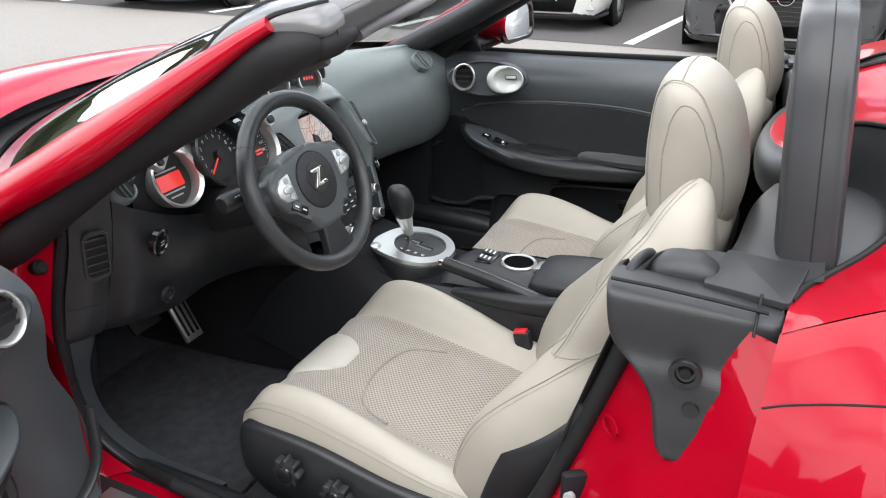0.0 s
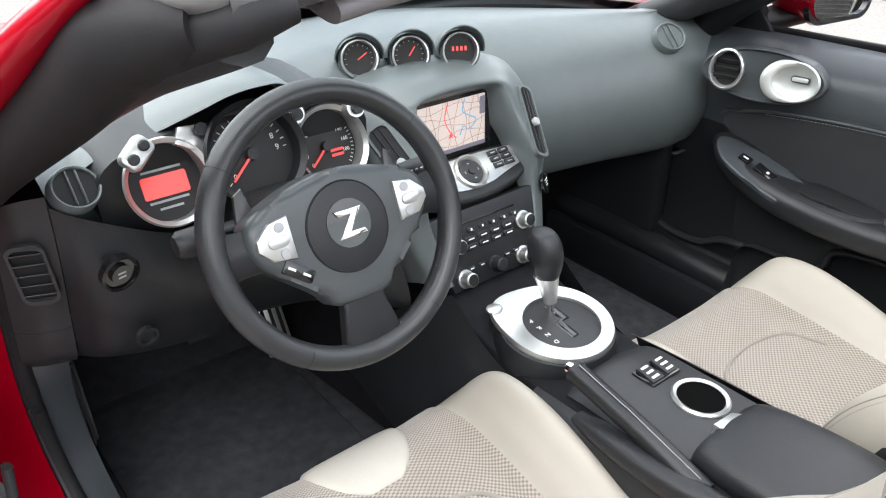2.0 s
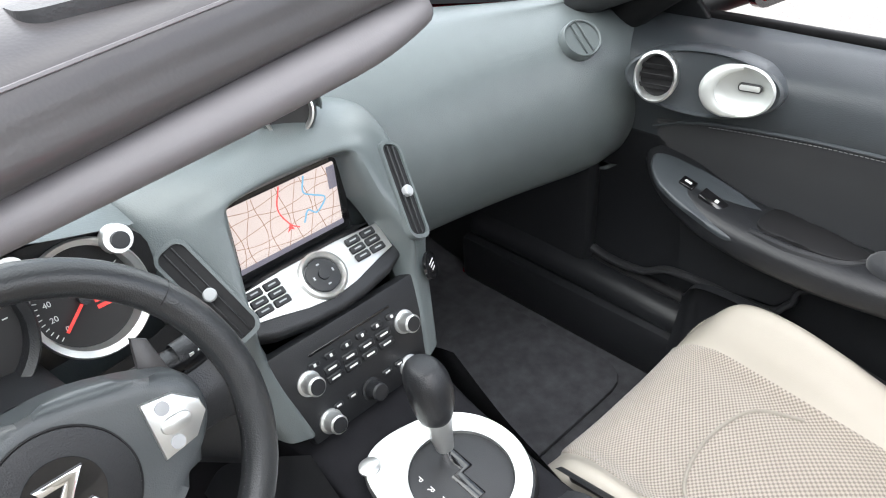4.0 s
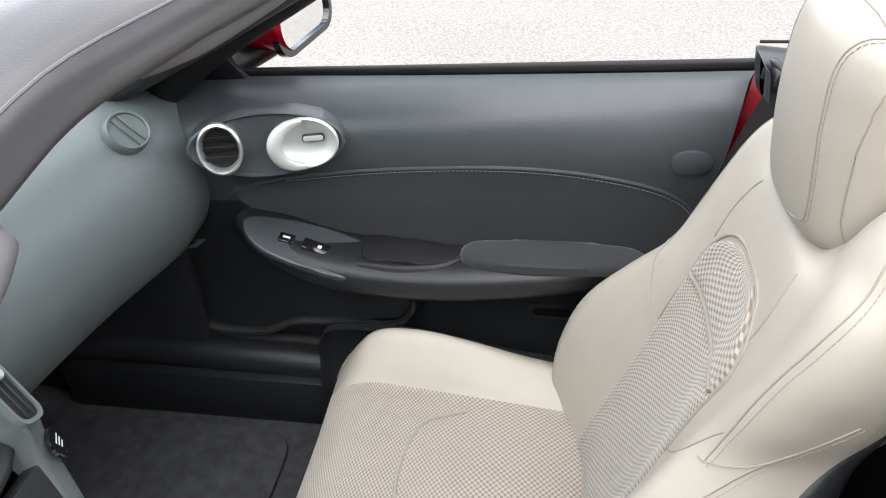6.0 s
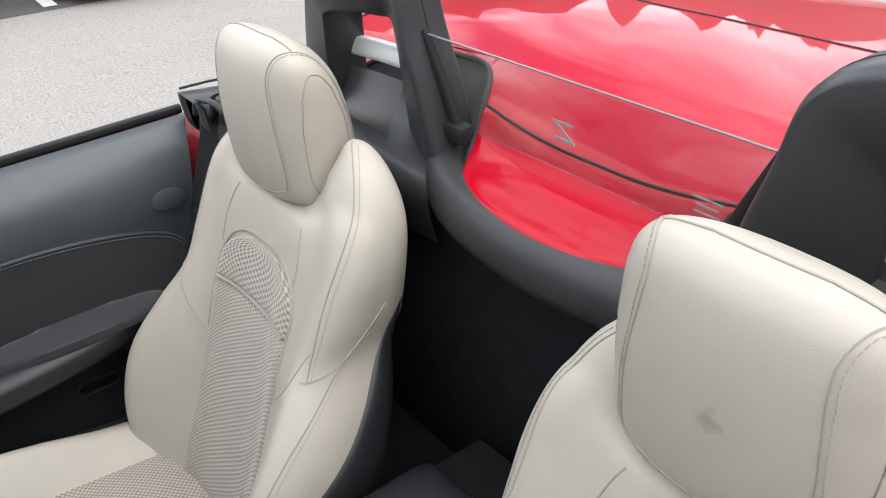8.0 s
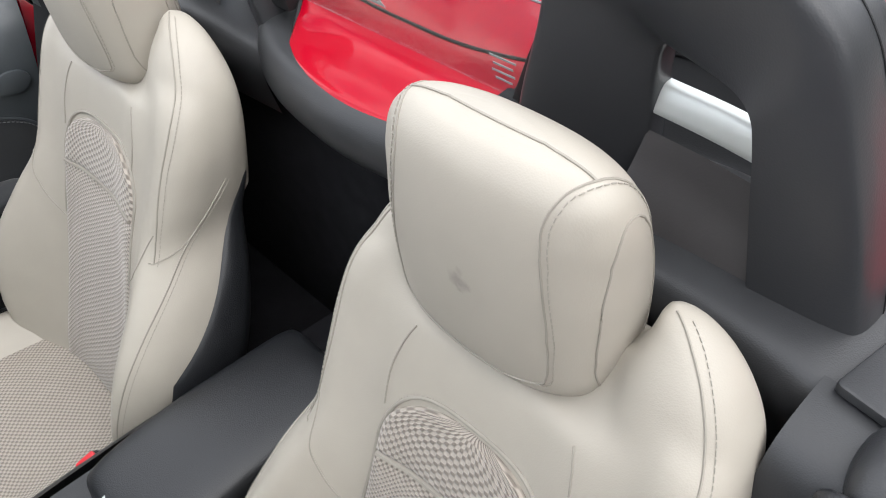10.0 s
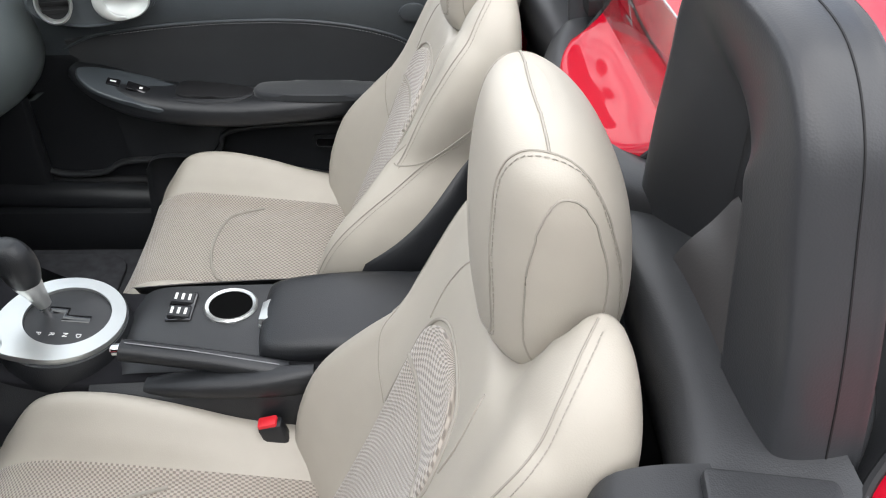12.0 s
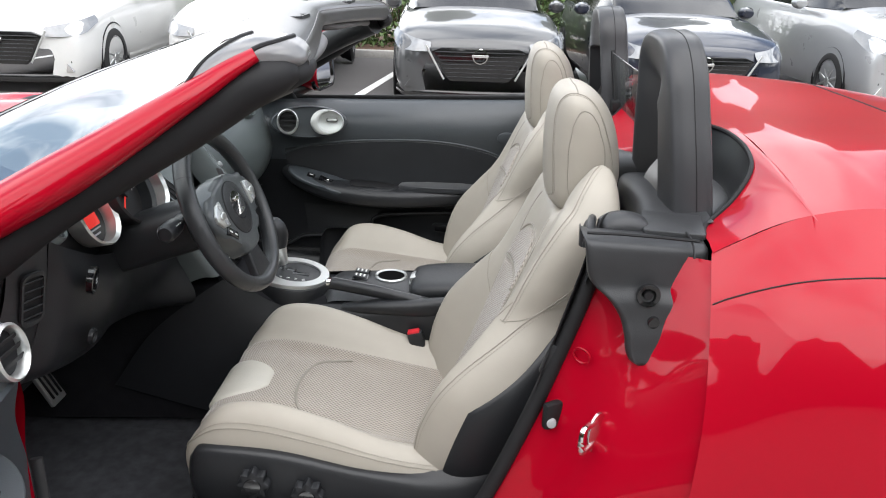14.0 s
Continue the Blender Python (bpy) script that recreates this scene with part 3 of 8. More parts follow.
for sgn in (-1, 1):
    rim_ = [Vector((x, sgn * y, z)) for x, y, z in WELL_RIM]
    foot_ = [Vector((x, sgn * y, z)) for x, y, z in WELL_FOOT]
    bowl = net([[p + Vector((0.004, 0, 0.002)) for p in rim_], [p + Vector((0, 0, 0.004)) for p in rim_], [p.lerp(q, 0.18) + Vector((0, 0, -0.006)) for p, q in zip(rim_, foot_)], [p.lerp(q, 0.72) + Vector((0, 0, -0.022)) for p, q in zip(rim_, foot_)], foot_, [Vector((0.795, sgn * (0.33 + 0.55 * (q.y * sgn - 0.33)), 0.987)) for q in foot_]])
    part("hoop_surround", fit_normals(grid(B(), bowl, 56, 30)), TRIM, car, "dark grey moulded bowl round the roll hoop")
    part("well_seal", tube(B(), [p + Vector((0, 0, 0.003)) for p in spline(rim_, 60)], 0.0045, 8), RUBBER, car, "black rubber strip along the bowl's rim")
    front = net([
        [(0.735, sgn * 0.205, 0.86), (0.725, sgn * 0.34, 0.86), (0.72, sgn * 0.48, 0.86), (0.70, sgn * 0.60, 0.86)],
        [(0.722, sgn * 0.205, 0.915), (0.706, sgn * 0.34, 0.92), (0.70, sgn * 0.48, 0.92), (0.685, sgn * 0.60, 0.92)],
        [(0.724, sgn * 0.208, 0.945), (0.704, sgn * 0.34, 0.952), (0.698, sgn * 0.48, 0.954), (0.684, sgn * 0.60, 0.957)],
        [(0.738, sgn * 0.214, 0.958), (0.718, sgn * 0.34, 0.972), (0.712, sgn * 0.48, 0.975), (0.70, sgn * 0.605, 0.972)],
        [(0.768, sgn * 0.236, 0.966), (0.766, sgn * 0.34, 0.982), (0.762, sgn * 0.48, 0.984), (0.755, sgn * 0.606, 0.976)],
        [(0.80, sgn * 0.26, 0.975), (0.80, sgn * 0.34, 0.987), (0.80, sgn * 0.48, 0.988), (0.80, sgn * 0.60, 0.982)],
    ])
    part("hoop_apron", fit_normals(grid(B(), front, 24, 24)), TRIM, car, "dark grey moulded apron in front of the roll hoop")
    cover = net([
        [(0.62, sgn * 0.55, 0.90), (0.632, sgn * 0.55, 0.955), (0.66, sgn * 0.55, 0.972), (0.71, sgn * 0.55, 0.974), (0.75, sgn * 0.55, 0.974), (0.785, sgn * 0.56, 0.972)],
        [(0.61, sgn * 0.62, 0.90), (0.622, sgn * 0.62, 0.955), (0.65, sgn * 0.62, 0.972), (0.70, sgn * 0.62, 0.974), (0.745, sgn * 0.62, 0.974), (0.780, sgn * 0.61, 0.973)],
        [(0.60, sgn * 0.68, 0.90), (0.612, sgn * 0.68, 0.955), (0.64, sgn * 0.68, 0.972), (0.70, sgn * 0.68, 0.974), (0.745, sgn * 0.675, 0.975), (0.770, sgn * 0.665, 0.975)],
    ])
    part("belt_cover", fit_normals(grid(B(), cover, 24, 14)), TRIM, car, "moulded charcoal cover over the belt reel")

# pillars with the jambs, caps over the belt anchor
for sgn in (-1, 1):
    jamb = net([
        [(0.44, sgn * 0.685, 0.40), (0.50, sgn * 0.72, 0.40), (0.58, sgn * 0.79, 0.38), (0.70, sgn * 0.850, 0.36)],
        [(0.50, sgn * 0.68, 0.55), (0.55, sgn * 0.71, 0.55), (0.62, sgn * 0.79, 0.55), (0.745, sgn * 0.862, 0.55)],
        [(0.555, sgn * 0.67, 0.70), (0.60, sgn * 0.70, 0.70), (0.66, sgn * 0.77, 0.70), (0.760, sgn * 0.850, 0.70)],
        [(0.60, sgn * 0.655, 0.86), (0.64, sgn * 0.675, 0.86), (0.69, sgn * 0.712, 0.86), (0.766, sgn * 0.800, 0.86)],
        [(0.63, sgn * 0.64, 0.96), (0.66, sgn * 0.655, 0.96), (0.71, sgn * 0.685, 0.96), (0.765, sgn * 0.725, 0.965)],
    ])
    bm = grid(B(), jamb, 20, 24)
    if sgn > 0:
        bmesh.ops.reverse_faces(bm, faces=bm.faces)
    part("door_jamb", bm, RED if sgn < 0 else TRIM, car)
    seal = [(-0.335, sgn * 0.722, 0.87), (-0.352, sgn * 0.720, 0.75), (-0.370, sgn * 0.716, 0.64), (-0.392, sgn * 0.708, 0.53), (-0.362, sgn * 0.698, 0.435), (-0.285, sgn * 0.692, 0.408), (-0.15, sgn * 0.69, 0.405), (0.15, sgn * 0.69, 0.395), (0.34, sgn * 0.69, 0.40), (0.44, sgn * 0.685, 0.46), (0.52, sgn * 0.675, 0.63), (0.59, sgn * 0.662, 0.83), (0.625, sgn * 0.65, 0.95)]
    part("door_seal", tube(B(), spline(seal if sgn > 0 else seal[6:], 70), 0.013, 10), RUBBER, car, "black rubber door seal")
    # sill with its step plate
    sill = net([
        [(x, sgn * 0.62, 0.26), (x, sgn * 0.66, 0.37), (x, sgn * 0.70, 0.385), (x, sgn * 0.78, 0.375), (x, sgn * 0.835, 0.35), (x, sgn * 0.85, 0.25)] for x in (-0.62, -0.2, 0.2, 0.5, 0.75)])
    bm = grid(B(), sill, 24, 12)
    bmesh.ops.recalc_face_normals(bm, faces=bm.faces)
    part("door_sill", bm, RED, car)
    part("sill_plate", box(B(), (-0.40, sgn * 0.715, 0.379), (0.34, sgn * 0.79, 0.392), 0.004), TRIM, car, "black sill plate")
    part("sill_badge_strip", box(B(), (-0.26, sgn * 0.735, 0.391), (0.20, sgn * 0.775, 0.396), 0.002), SILVER, car, "brushed silver step strip")
    part("sill_cover", tube(B(), spline([(-0.6, sgn * 0.665, 0.365 if sgn < 0 else 0.385), (-0.37, sgn * 0.665, 0.362 if sgn < 0 else 0.385), (0.1, sgn * 0.665, 0.365), (0.33, sgn * 0.665, 0.368), (0.48, sgn * 0.66, 0.40)], 40), 0.034, 14, flat=1.0), BLACK, car, "black moulded inner sill cover")
    # rear cap of the pillar
    rows = []
    for y, z, x0, x1 in ((0.640, 0.945, 0.592, 0.735), (0.645, 0.976, 0.590, 0.742), (0.655, 0.983, 0.588, 0.748), (0.690, 0.985, 0.587, 0.764), (0.708, 0.983, 0.588, 0.767), (0.717, 0.976, 0.590, 0.768), (0.720, 0.955, 0.593, 0.767), (0.718, 0.932, 0.597, 0.758), (0.718, 0.915, 0.606, 0.742), (0.726, 0.895, 0.630, 0.733), (0.730, 0.87, 0.648, 0.727), (0.737, 0.845, 0.656, 0.721), (0.740, 0.822, 0.660, 0.718), (0.742, 0.808, 0.666, 0.714), (0.738, 0.801, 0.674, 0.706), (0.722, 0.800, 0.674, 0.706)):
        inn, g = 0.028, min(1.0, max(0.0, (z - 0.895) / 0.06))
        rows.append([(x0 + 0.004, sgn * (y - inn), z - 0.004), (x0, sgn * (y - 0.010), z), (x0 + 0.006, sgn * y, z)] + [(x0 + (x1 - x0) * f, sgn * (y - 0.016 * f * g), z - 0.010 * f * g) for f in (0.2, 0.5, 0.8)] + [(x1 - 0.004, sgn * (y - 0.016 * g), z - 0.010 * g), (x1, sgn * (y - 0.010 - 0.016 * g), z - 0.010 * g), (x1 - 0.004, sgn * (y - inn - 0.012), z - 0.006)])
    cap = fit_normals(grid(B(), net(rows), 36, 56))
    part("cap_groove", tube(B(), [Vector((x, sgn * 0.702, z)) for x, z in ((0.592, 0.9905), (0.64, 0.9905), (0.70, 0.988), (0.752, 0.985))], 0.0022, 6), RUBBER, car)
    part("cap_groove", tube(B(), [Vector((0.742, sgn * y, z)) for y, z in ((0.664, 0.985), (0.690, 0.985), (0.710, 0.979), (0.722, 0.966))], 0.0016, 6), RUBBER, car)
    piece = part("pillar_cap", cap, TRIM, car, "charcoal plastic cap over the door pillar")
    rimm = Matrix.Translation((0.684, sgn * 0.7275, 0.908)) @ Matrix.Rotation(radians(90 * sgn * -1), 4, "X")
    part("striker_socket", lathe(B(), rimm, [(0.006, -0.012), (0.010, -0.012), (0.011, 0.001), (0.0165, 0.0025), (0.0175, 0.0), (0.0175, -0.004)], 28), GLOSSBLACK, piece, "black round socket")
    part("socket_pin", lathe(B(), rimm, [(0, 0.0005), (0.006, 0.0005), (0.0075, -0.006)], 20), RUBBER, piece)
    small = Matrix.Translation((0.695, sgn * 0.7315, 0.868)) @ Matrix.Rotation(radians(90 * sgn * -1), 4, "X")
    part("drain_hole", lathe(B(), small, [(0, 0.001), (0.005, 0.001), (0.0085, 0.002), (0.0095, -0.003)], 20), GLOSSBLACK, piece)
    # belt cover with hinged panel beside the hoop
    part("top_cover", slab(B(), Matrix.Translation((0.733, sgn * 0.616, 0.9765)) @ Matrix.Rotation(radians(sgn * 9), 4, "Z"), rrect(0.090, 0.100, 0.006), 0.008, 0.002), TRIM, car, "square charcoal cover panel")
    corner = net([[(0.766, sgn * 0.722, 0.976), (0.768, sgn * 0.690, 0.981), (0.770, sgn * 0.654, 0.978)], [(0.80, sgn * 0.714, 0.992), (0.795, sgn * 0.670, 0.988), (0.782, sgn * 0.611, 0.975)], [(0.84, sgn * 0.706, 1.010), (0.828, sgn * 0.645, 1.002), (0.802, sgn * 0.579, 0.978)], [(0.872, sgn * 0.702, 1.022), (0.862, sgn * 0.625, 1.020), (0.838, sgn * 0.547, 0.999)], [(0.900, sgn * 0.70, 1.030), (0.893, sgn * 0.605, 1.034), (0.872, sgn * 0.504, 1.025)], [(0.901, sgn * 0.70, 1.030), (0.906, sgn * 0.57, 1.045), (0.894, sgn * 0.449, 1.042)], [(0.904, sgn * 0.69, 1.031), (0.918, sgn * 0.50, 1.050), (0.902, sgn * 0.369, 1.054)], [(0.924, sgn * 0.32, 1.0595), (0.920, sgn * 0.310, 1.061), (0.892, sgn * 0.287, 1.061)], [(0.925, sgn * 0.31, 1.060), (0.905, sgn * 0.28, 1.061), (0.870, sgn * 0.244, 1.061)]])
    part("red_corner", fit_normals(grid(B(), corner, 14, 48)), RED, car)
    if sgn < 0:
        st = part("door_striker", slab(B(), Matrix.Translation((0.630, -0.742, 0.685)) @ Matrix.Rotation(radians(90), 4, "X") @ Matrix.Rotation(radians(35), 4, "Y"), oval(0.019, 0.036, 24), 0.004, 0.001), CHROME, car, "zinc-plated door striker")
        part("striker_bar", tube(B(), spline([(0.625, -0.745, 0.705), (0.605, -0.772, 0.705), (0.605, -0.774, 0.67), (0.625, -0.747, 0.67)], 20), 0.005, 8), CHROME, st)
        sw = part("door_switch", rbox(B(), Matrix.Translation((0.568, -0.690, 0.68)) @ Matrix.Rotation(radians(35), 4, "Z"), (0.034, 0.016, 0.046), 0.006), RUBBER, car, "black door courtesy switch")
        part("switch_button", lathe(B(), Matrix.Translation((0.566, -0.700, 0.672)) @ Matrix.Rotation(radians(90), 4, "X"), [(0, 0.008), (0.007, 0.007), (0.008, 0)], 16), GREYPRINT, sw)
        part("stamped_oval", tube(B(), [Vector((0.605 + 0.011 * math.cos(a), -0.686 - 0.010 * math.cos(a), 0.785 + 0.012 * math.sin(a))) for a in [2 * math.pi * k / 24 for k in range(24)]], 0.0018, 6, closed=True), RED, car)

# windscreen frame: pillars, header, glass
for sgn in (-1, 1):
    outer = [(-0.66, sgn * 0.765, 0.855), (-0.45, sgn * 0.742, 0.893), (-0.20, sgn * 0.698, 1.022), (0.0, sgn * 0.646, 1.147), (0.06, sgn * 0.624, 1.187), (0.10, sgn * 0.610, 1.211)]
    ridge = spline(outer, 40)
    width = [0.052 if q.x < -0.2 else 0.052 - 0.036 * ((q.x + 0.2) / 0.3) ** 1.3 for q in ridge]
    part("windscreen_pillar", tube(B(), ridge, width, 32, flat=0.62, up=(-0.5, sgn * 0.4, 0.8)), RED, car, "red painted windscreen pillar")
    inner = [(-0.385, sgn * 0.738, 0.842), (-0.335, sgn * 0.724, 0.874), (-0.19, sgn * 0.678, 0.988), (0.0, sgn * 0.622, 1.106), (0.08, sgn * 0.600, 1.160), (0.125, sgn * 0.582, 1.178), (0.145, sgn * 0.566, 1.182)]
    part("pillar_seal", tube(B(), spline(inner, 40), [0.035] * 28 + [0.035 - 0.0016 * i for i in range(12)], 20, flat=1.0, up=(-0.5, 0, 0.8)), RUBBER, car, "thick black rubber pillar seal")
    part("header_seal", tube(B(), spline([(0.10, sgn * 0.578, 1.158), (0.145, sgn * 0.555, 1.178), (0.158, sgn * 0.50, 1.186)], 16), [0.020] * 10 + [0.020 - 0.002 * i for i in range(6)], 14), RUBBER, car)
    inn2 = [(-0.50, sgn * 0.67, 0.86), (-0.20, sgn * 0.635, 1.01), (0.0, sgn * 0.585, 1.12), (0.12, sgn * 0.53, 1.175)]
    part("pillar_lining", tube(B(), spline(inn2, 30), 0.042, 12, flat=0.8, up=(-0.5, 0, 0.8)), TRIM, car, "dark grey pillar lining")
def hx(y):
    return 0.155 - 0.092 * max(0.0, 1 - math.sqrt(y * y + 0.0016) / 0.58) ** 1.3


header = net([[(hx(y) - 0.125, y, 1.235 - 0.018 * (y / 0.58) ** 2), (hx(y) - 0.06, y, 1.25 - 0.018 * (y / 0.58) ** 2), (hx(y) - 0.005, y, 1.24 - 0.018 * (y / 0.58) ** 2), (hx(y) + 0.010, y, 1.221 - 0.018 * (y / 0.58) ** 2), (hx(y) + 0.002, y, 1.202 - 0.026 * (y / 0.58) ** 2), (hx(y) - 0.10, y, 1.200 - 0.016 * (y / 0.58) ** 2)] for y in (-0.55, -0.50, -0.35, -0.2, -0.1, 0, 0.1, 0.2, 0.35, 0.50, 0.55)], closed_u=True)
part("windscreen_header", grid(B(), header, 36, 60, closed_u=True, caps=True), HEADER, car, "grey trimmed windscreen header rail")
part("header_groove", tube(B(), on(header, [(0.385, 0.05), (0.385, 0.3), (0.385, 0.7), (0.385, 0.95)], 50, 0.0, 1), 0.0012, 6), VISOR, car)
for sgn in (-1, 1):
    corner_loops = [
        [(0.030, 0.53, 1.220), (0.095, 0.53, 1.237), (0.148, 0.53, 1.229), (0.164, 0.53, 1.205), (0.138, 0.53, 1.184), (0.065, 0.53, 1.188)],
        [(0.022, 0.565, 1.208), (0.075, 0.575, 1.230), (0.138, 0.572, 1.226), (0.164, 0.560, 1.202), (0.138, 0.550, 1.182), (0.06, 0.555, 1.180)],
        [(0.000, 0.602, 1.176), (0.040, 0.613, 1.207), (0.108, 0.602, 1.217), (0.150, 0.582, 1.199), (0.128, 0.566, 1.178), (0.05, 0.578, 1.164)],
        [(-0.03, 0.640, 1.130), (0.000, 0.648, 1.160), (0.068, 0.622, 1.192), (0.108, 0.600, 1.186), (0.088, 0.582, 1.160), (0.01, 0.600, 1.128)],
    ]
    corner_s = net([[(x, sgn * y, z) for x, y, z in row] for row in corner_loops], closed_u=True)
    part("corner_moulding", fit_normals(grid(B(), corner_s, 36, 30, closed_u=True, caps=True)), CORNER, car, "glossy light grey header corner moulding")
    for u in (0.12, 0.30):
        part("moulding_step", tube(B(), on(corner_s, [(u, 0.02), (u, 0.35), (u, 0.7), (u + 0.04, 0.98)], 30, 0.0), 0.004, 8), RUBBER, car)
    part("latch_slot", ring_plate(B(), Matrix.Translation((0.085, sgn * 0.27, 1.238)) @ Matrix.Rotation(radians(-4), 4, "Y"), rrect(0.034, 0.085, 0.010, n=6), rrect(0.022, 0.068, 0.007, n=6), 0.006), TRIM, car, "dark latch slot in the header")
    part("slot_floor", slab(B(), Matrix.Translation((0.085, sgn * 0.27, 1.240)) @ Matrix.Rotation(radians(-4), 4, "Y"), rrect(0.024, 0.07, 0.007), 0.001), RUBBER, car)
screen = net([
    [(hx(y) - 0.09, y, 1.238 - 0.018 * (y / 0.58) ** 2) for y in (-0.58, -0.3, 0, 0.3, 0.58)],
    [(-0.24, -0.66, 1.02), (-0.36, -0.34, 1.09), (-0.40, 0, 1.10), (-0.36, 0.34, 1.09), (-0.24, 0.66, 1.02)],
    [(-0.48, -0.71, 0.895), (-0.76, -0.38, 0.905), (-0.85, 0, 0.905), (-0.76, 0.38, 0.905), (-0.48, 0.71, 0.895)],
])
ws = part("windscreen_glass", grid(B(), screen, 30, 24), SCREENGLASS, car, "curved windscreen glass")
ws.visible_shadow = False

part("glass_frit", grid(B(), lambda u, v: screen(0.03 + 0.94 * u, 0.84 + 0.155 * v) + Vector((0.006, 0, -0.003)), 40, 5), GLOSSBLACK, car, "black printed band along the windscreen foot")

# bonnet, wings, cowl
bonnet = net([
    [(-0.56, -0.72, 0.875), (-0.83, -0.40, 0.91), (-0.93, 0, 0.915), (-0.83, 0.40, 0.91), (-0.56, 0.72, 0.875)],
    [(-0.80, -0.72, 0.885), (-1.00, -0.42, 0.925), (-1.08, 0, 0.935), (-1.00, 0.42, 0.925), (-0.80, 0.72, 0.885)],
    [(-1.20, -0.70, 0.87), (-1.30, -0.42, 0.885), (-1.33, 0, 0.90), (-1.30, 0.42, 0.885), (-1.20, 0.70, 0.87)],
    [(-1.65, -0.62, 0.76), (-1.75, -0.38, 0.77), (-1.80, 0, 0.775), (-1.75, 0.38, 0.77), (-1.65, 0.62, 0.76)],
    [(-1.85, -0.50, 0.60), (-1.98, -0.30, 0.61), (-2.03, 0, 0.615), (-1.98, 0.30, 0.61), (-1.85, 0.50, 0.60)],
])
bm = grid(B(), bonnet, 36, 36)
bmesh.ops.reverse_faces(bm, faces=bm.faces)
part("bonnet", bm, RED, car, "glossy red bonnet")
cowl = net([[(-0.45, -0.71, 0.862), (-0.75, -0.38, 0.885), (-0.85, 0, 0.89), (-0.75, 0.38, 0.885), (-0.45, 0.71, 0.862)], [(-0.60, -0.73, 0.845), (-0.87, -0.40, 0.875), (-0.97, 0, 0.88), (-0.87, 0.40, 0.875), (-0.60, 0.73, 0.845)]])
bm = grid(B(), cowl, 30, 4)
bmesh.ops.reverse_faces(bm, faces=bm.faces)
part("cowl", bm, RUBBER, car, "black plastic cowl below the windscreen")
for sgn in (-1, 1):
    wing = net([
        [(-0.42, sgn * 0.715, 0.87), (-0.43, sgn * 0.78, 0.86), (-0.44, sgn * 0.85, 0.76), (-0.45, sgn * 0.87, 0.55), (-0.45, sgn * 0.84, 0.25)],
        [(-0.60, sgn * 0.72, 0.875), (-0.60, sgn * 0.80, 0.868), (-0.62, sgn * 0.875, 0.77), (-0.62, sgn * 0.885, 0.55), (-0.62, sgn * 0.85, 0.25)],
        [(-1.20, sgn * 0.70, 0.87), (-1.20, sgn * 0.80, 0.875), (-1.21, sgn * 0.89, 0.78), (-1.21, sgn * 0.91, 0.55), (-1.21, sgn * 0.87, 0.25)],
        [(-1.65, sgn * 0.62, 0.76), (-1.65, sgn * 0.72, 0.75), (-1.66, sgn * 0.80, 0.68), (-1.68, sgn * 0.82, 0.50), (-1.66, sgn * 0.80, 0.25)],
        [(-1.85, sgn * 0.50, 0.60), (-1.86, sgn * 0.53, 0.58), (-1.90, sgn * 0.55, 0.52), (-1.93, sgn * 0.56, 0.42), (-1.90, sgn * 0.54, 0.25)],
    ])
    bm = grid(B(), wing, 20, 28)
    if sgn < 0:
        bmesh.ops.reverse_faces(bm, faces=bm.faces)
    part("front_wing", bm, RED, car)
    if sgn < 0:
        continue
    part("hinge_panel", grid(B(), net([[(-0.43, sgn * 0.70, 0.87), (-0.445, sgn * 0.78, 0.85), (-0.45, sgn * 0.86, 0.75)], [(-0.45, sgn * 0.69, 0.62), (-0.46, sgn * 0.77, 0.62), (-0.455, sgn * 0.865, 0.60)], [(-0.42, sgn * 0.68, 0.40), (-0.44, sgn * 0.76, 0.38), (-0.45, sgn * 0.84, 0.30)]]), 10, 16), RED, car, "red painted hinge pillar")
    for z in (0.50, 0.74):
        part("hinge_bolt", lathe(B(), Matrix.Translation((-0.447, sgn * 0.77, z)) @ Matrix.Rotation(radians(90), 4, "Y"), [(0.012, 0), (0.012, 0.008), (0.006, 0.012), (0, 0.012)], 12), RUBBER, car)
seal_line = [(-0.296, -0.682, 0.925), (-0.308, -0.683, 0.887), (-0.335, -0.689, 0.80), (-0.367, -0.692, 0.70), (-0.377, -0.695, 0.603), (-0.373, -0.693, 0.505), (-0.335, -0.687, 0.428), (-0.261, -0.682, 0.390), (-0.15, -0.698, 0.402)]
jamb_s = net([[(x, y, z), (x - 0.035, y - 0.035, z - 0.004), (x - 0.055, -0.790, z - 0.012), (x - 0.075, -0.862, z - 0.03)] for x, y, z in seal_line[:-1]])
bm = grid(B(), jamb_s, 18, 36)
part("hinge_panel", fit_normals(bm), RED, car, "red painted hinge pillar")
part("door_seal", tube(B(), spline([(x + 0.004, y + 0.012, z + 0.002) for x, y, z in seal_line], 60), 0.0125, 12), RUBBER, car, "black rubber door seal")
part("seal_lip", tube(B(), spline([(x + 0.008, y + 0.006, z + 0.005) for x, y, z in seal_line], 60), 0.006, 8), BLACK, car)
part("bump_stop", lathe(B(), Matrix.Translation((-0.350, -0.702, 0.805)) @ Matrix.Rotation(radians(75), 4, "Y"), [(0.014, -0.01), (0.014, 0.006), (0.009, 0.012), (0, 0.012)], 20), RUBBER, car, "black rubber bump stop")
part("door_check", fit_normals(sweep(B(), spline([(-0.412, -0.728, 0.632), (-0.398, -0.742, 0.630), (-0.385, -0.775, 0.622), (-0.38, -0.80, 0.616)], 14), 0.008, 0.006, up=(0, 0, 1), p=3, n=12)), BLACK, car, "black door check strap")
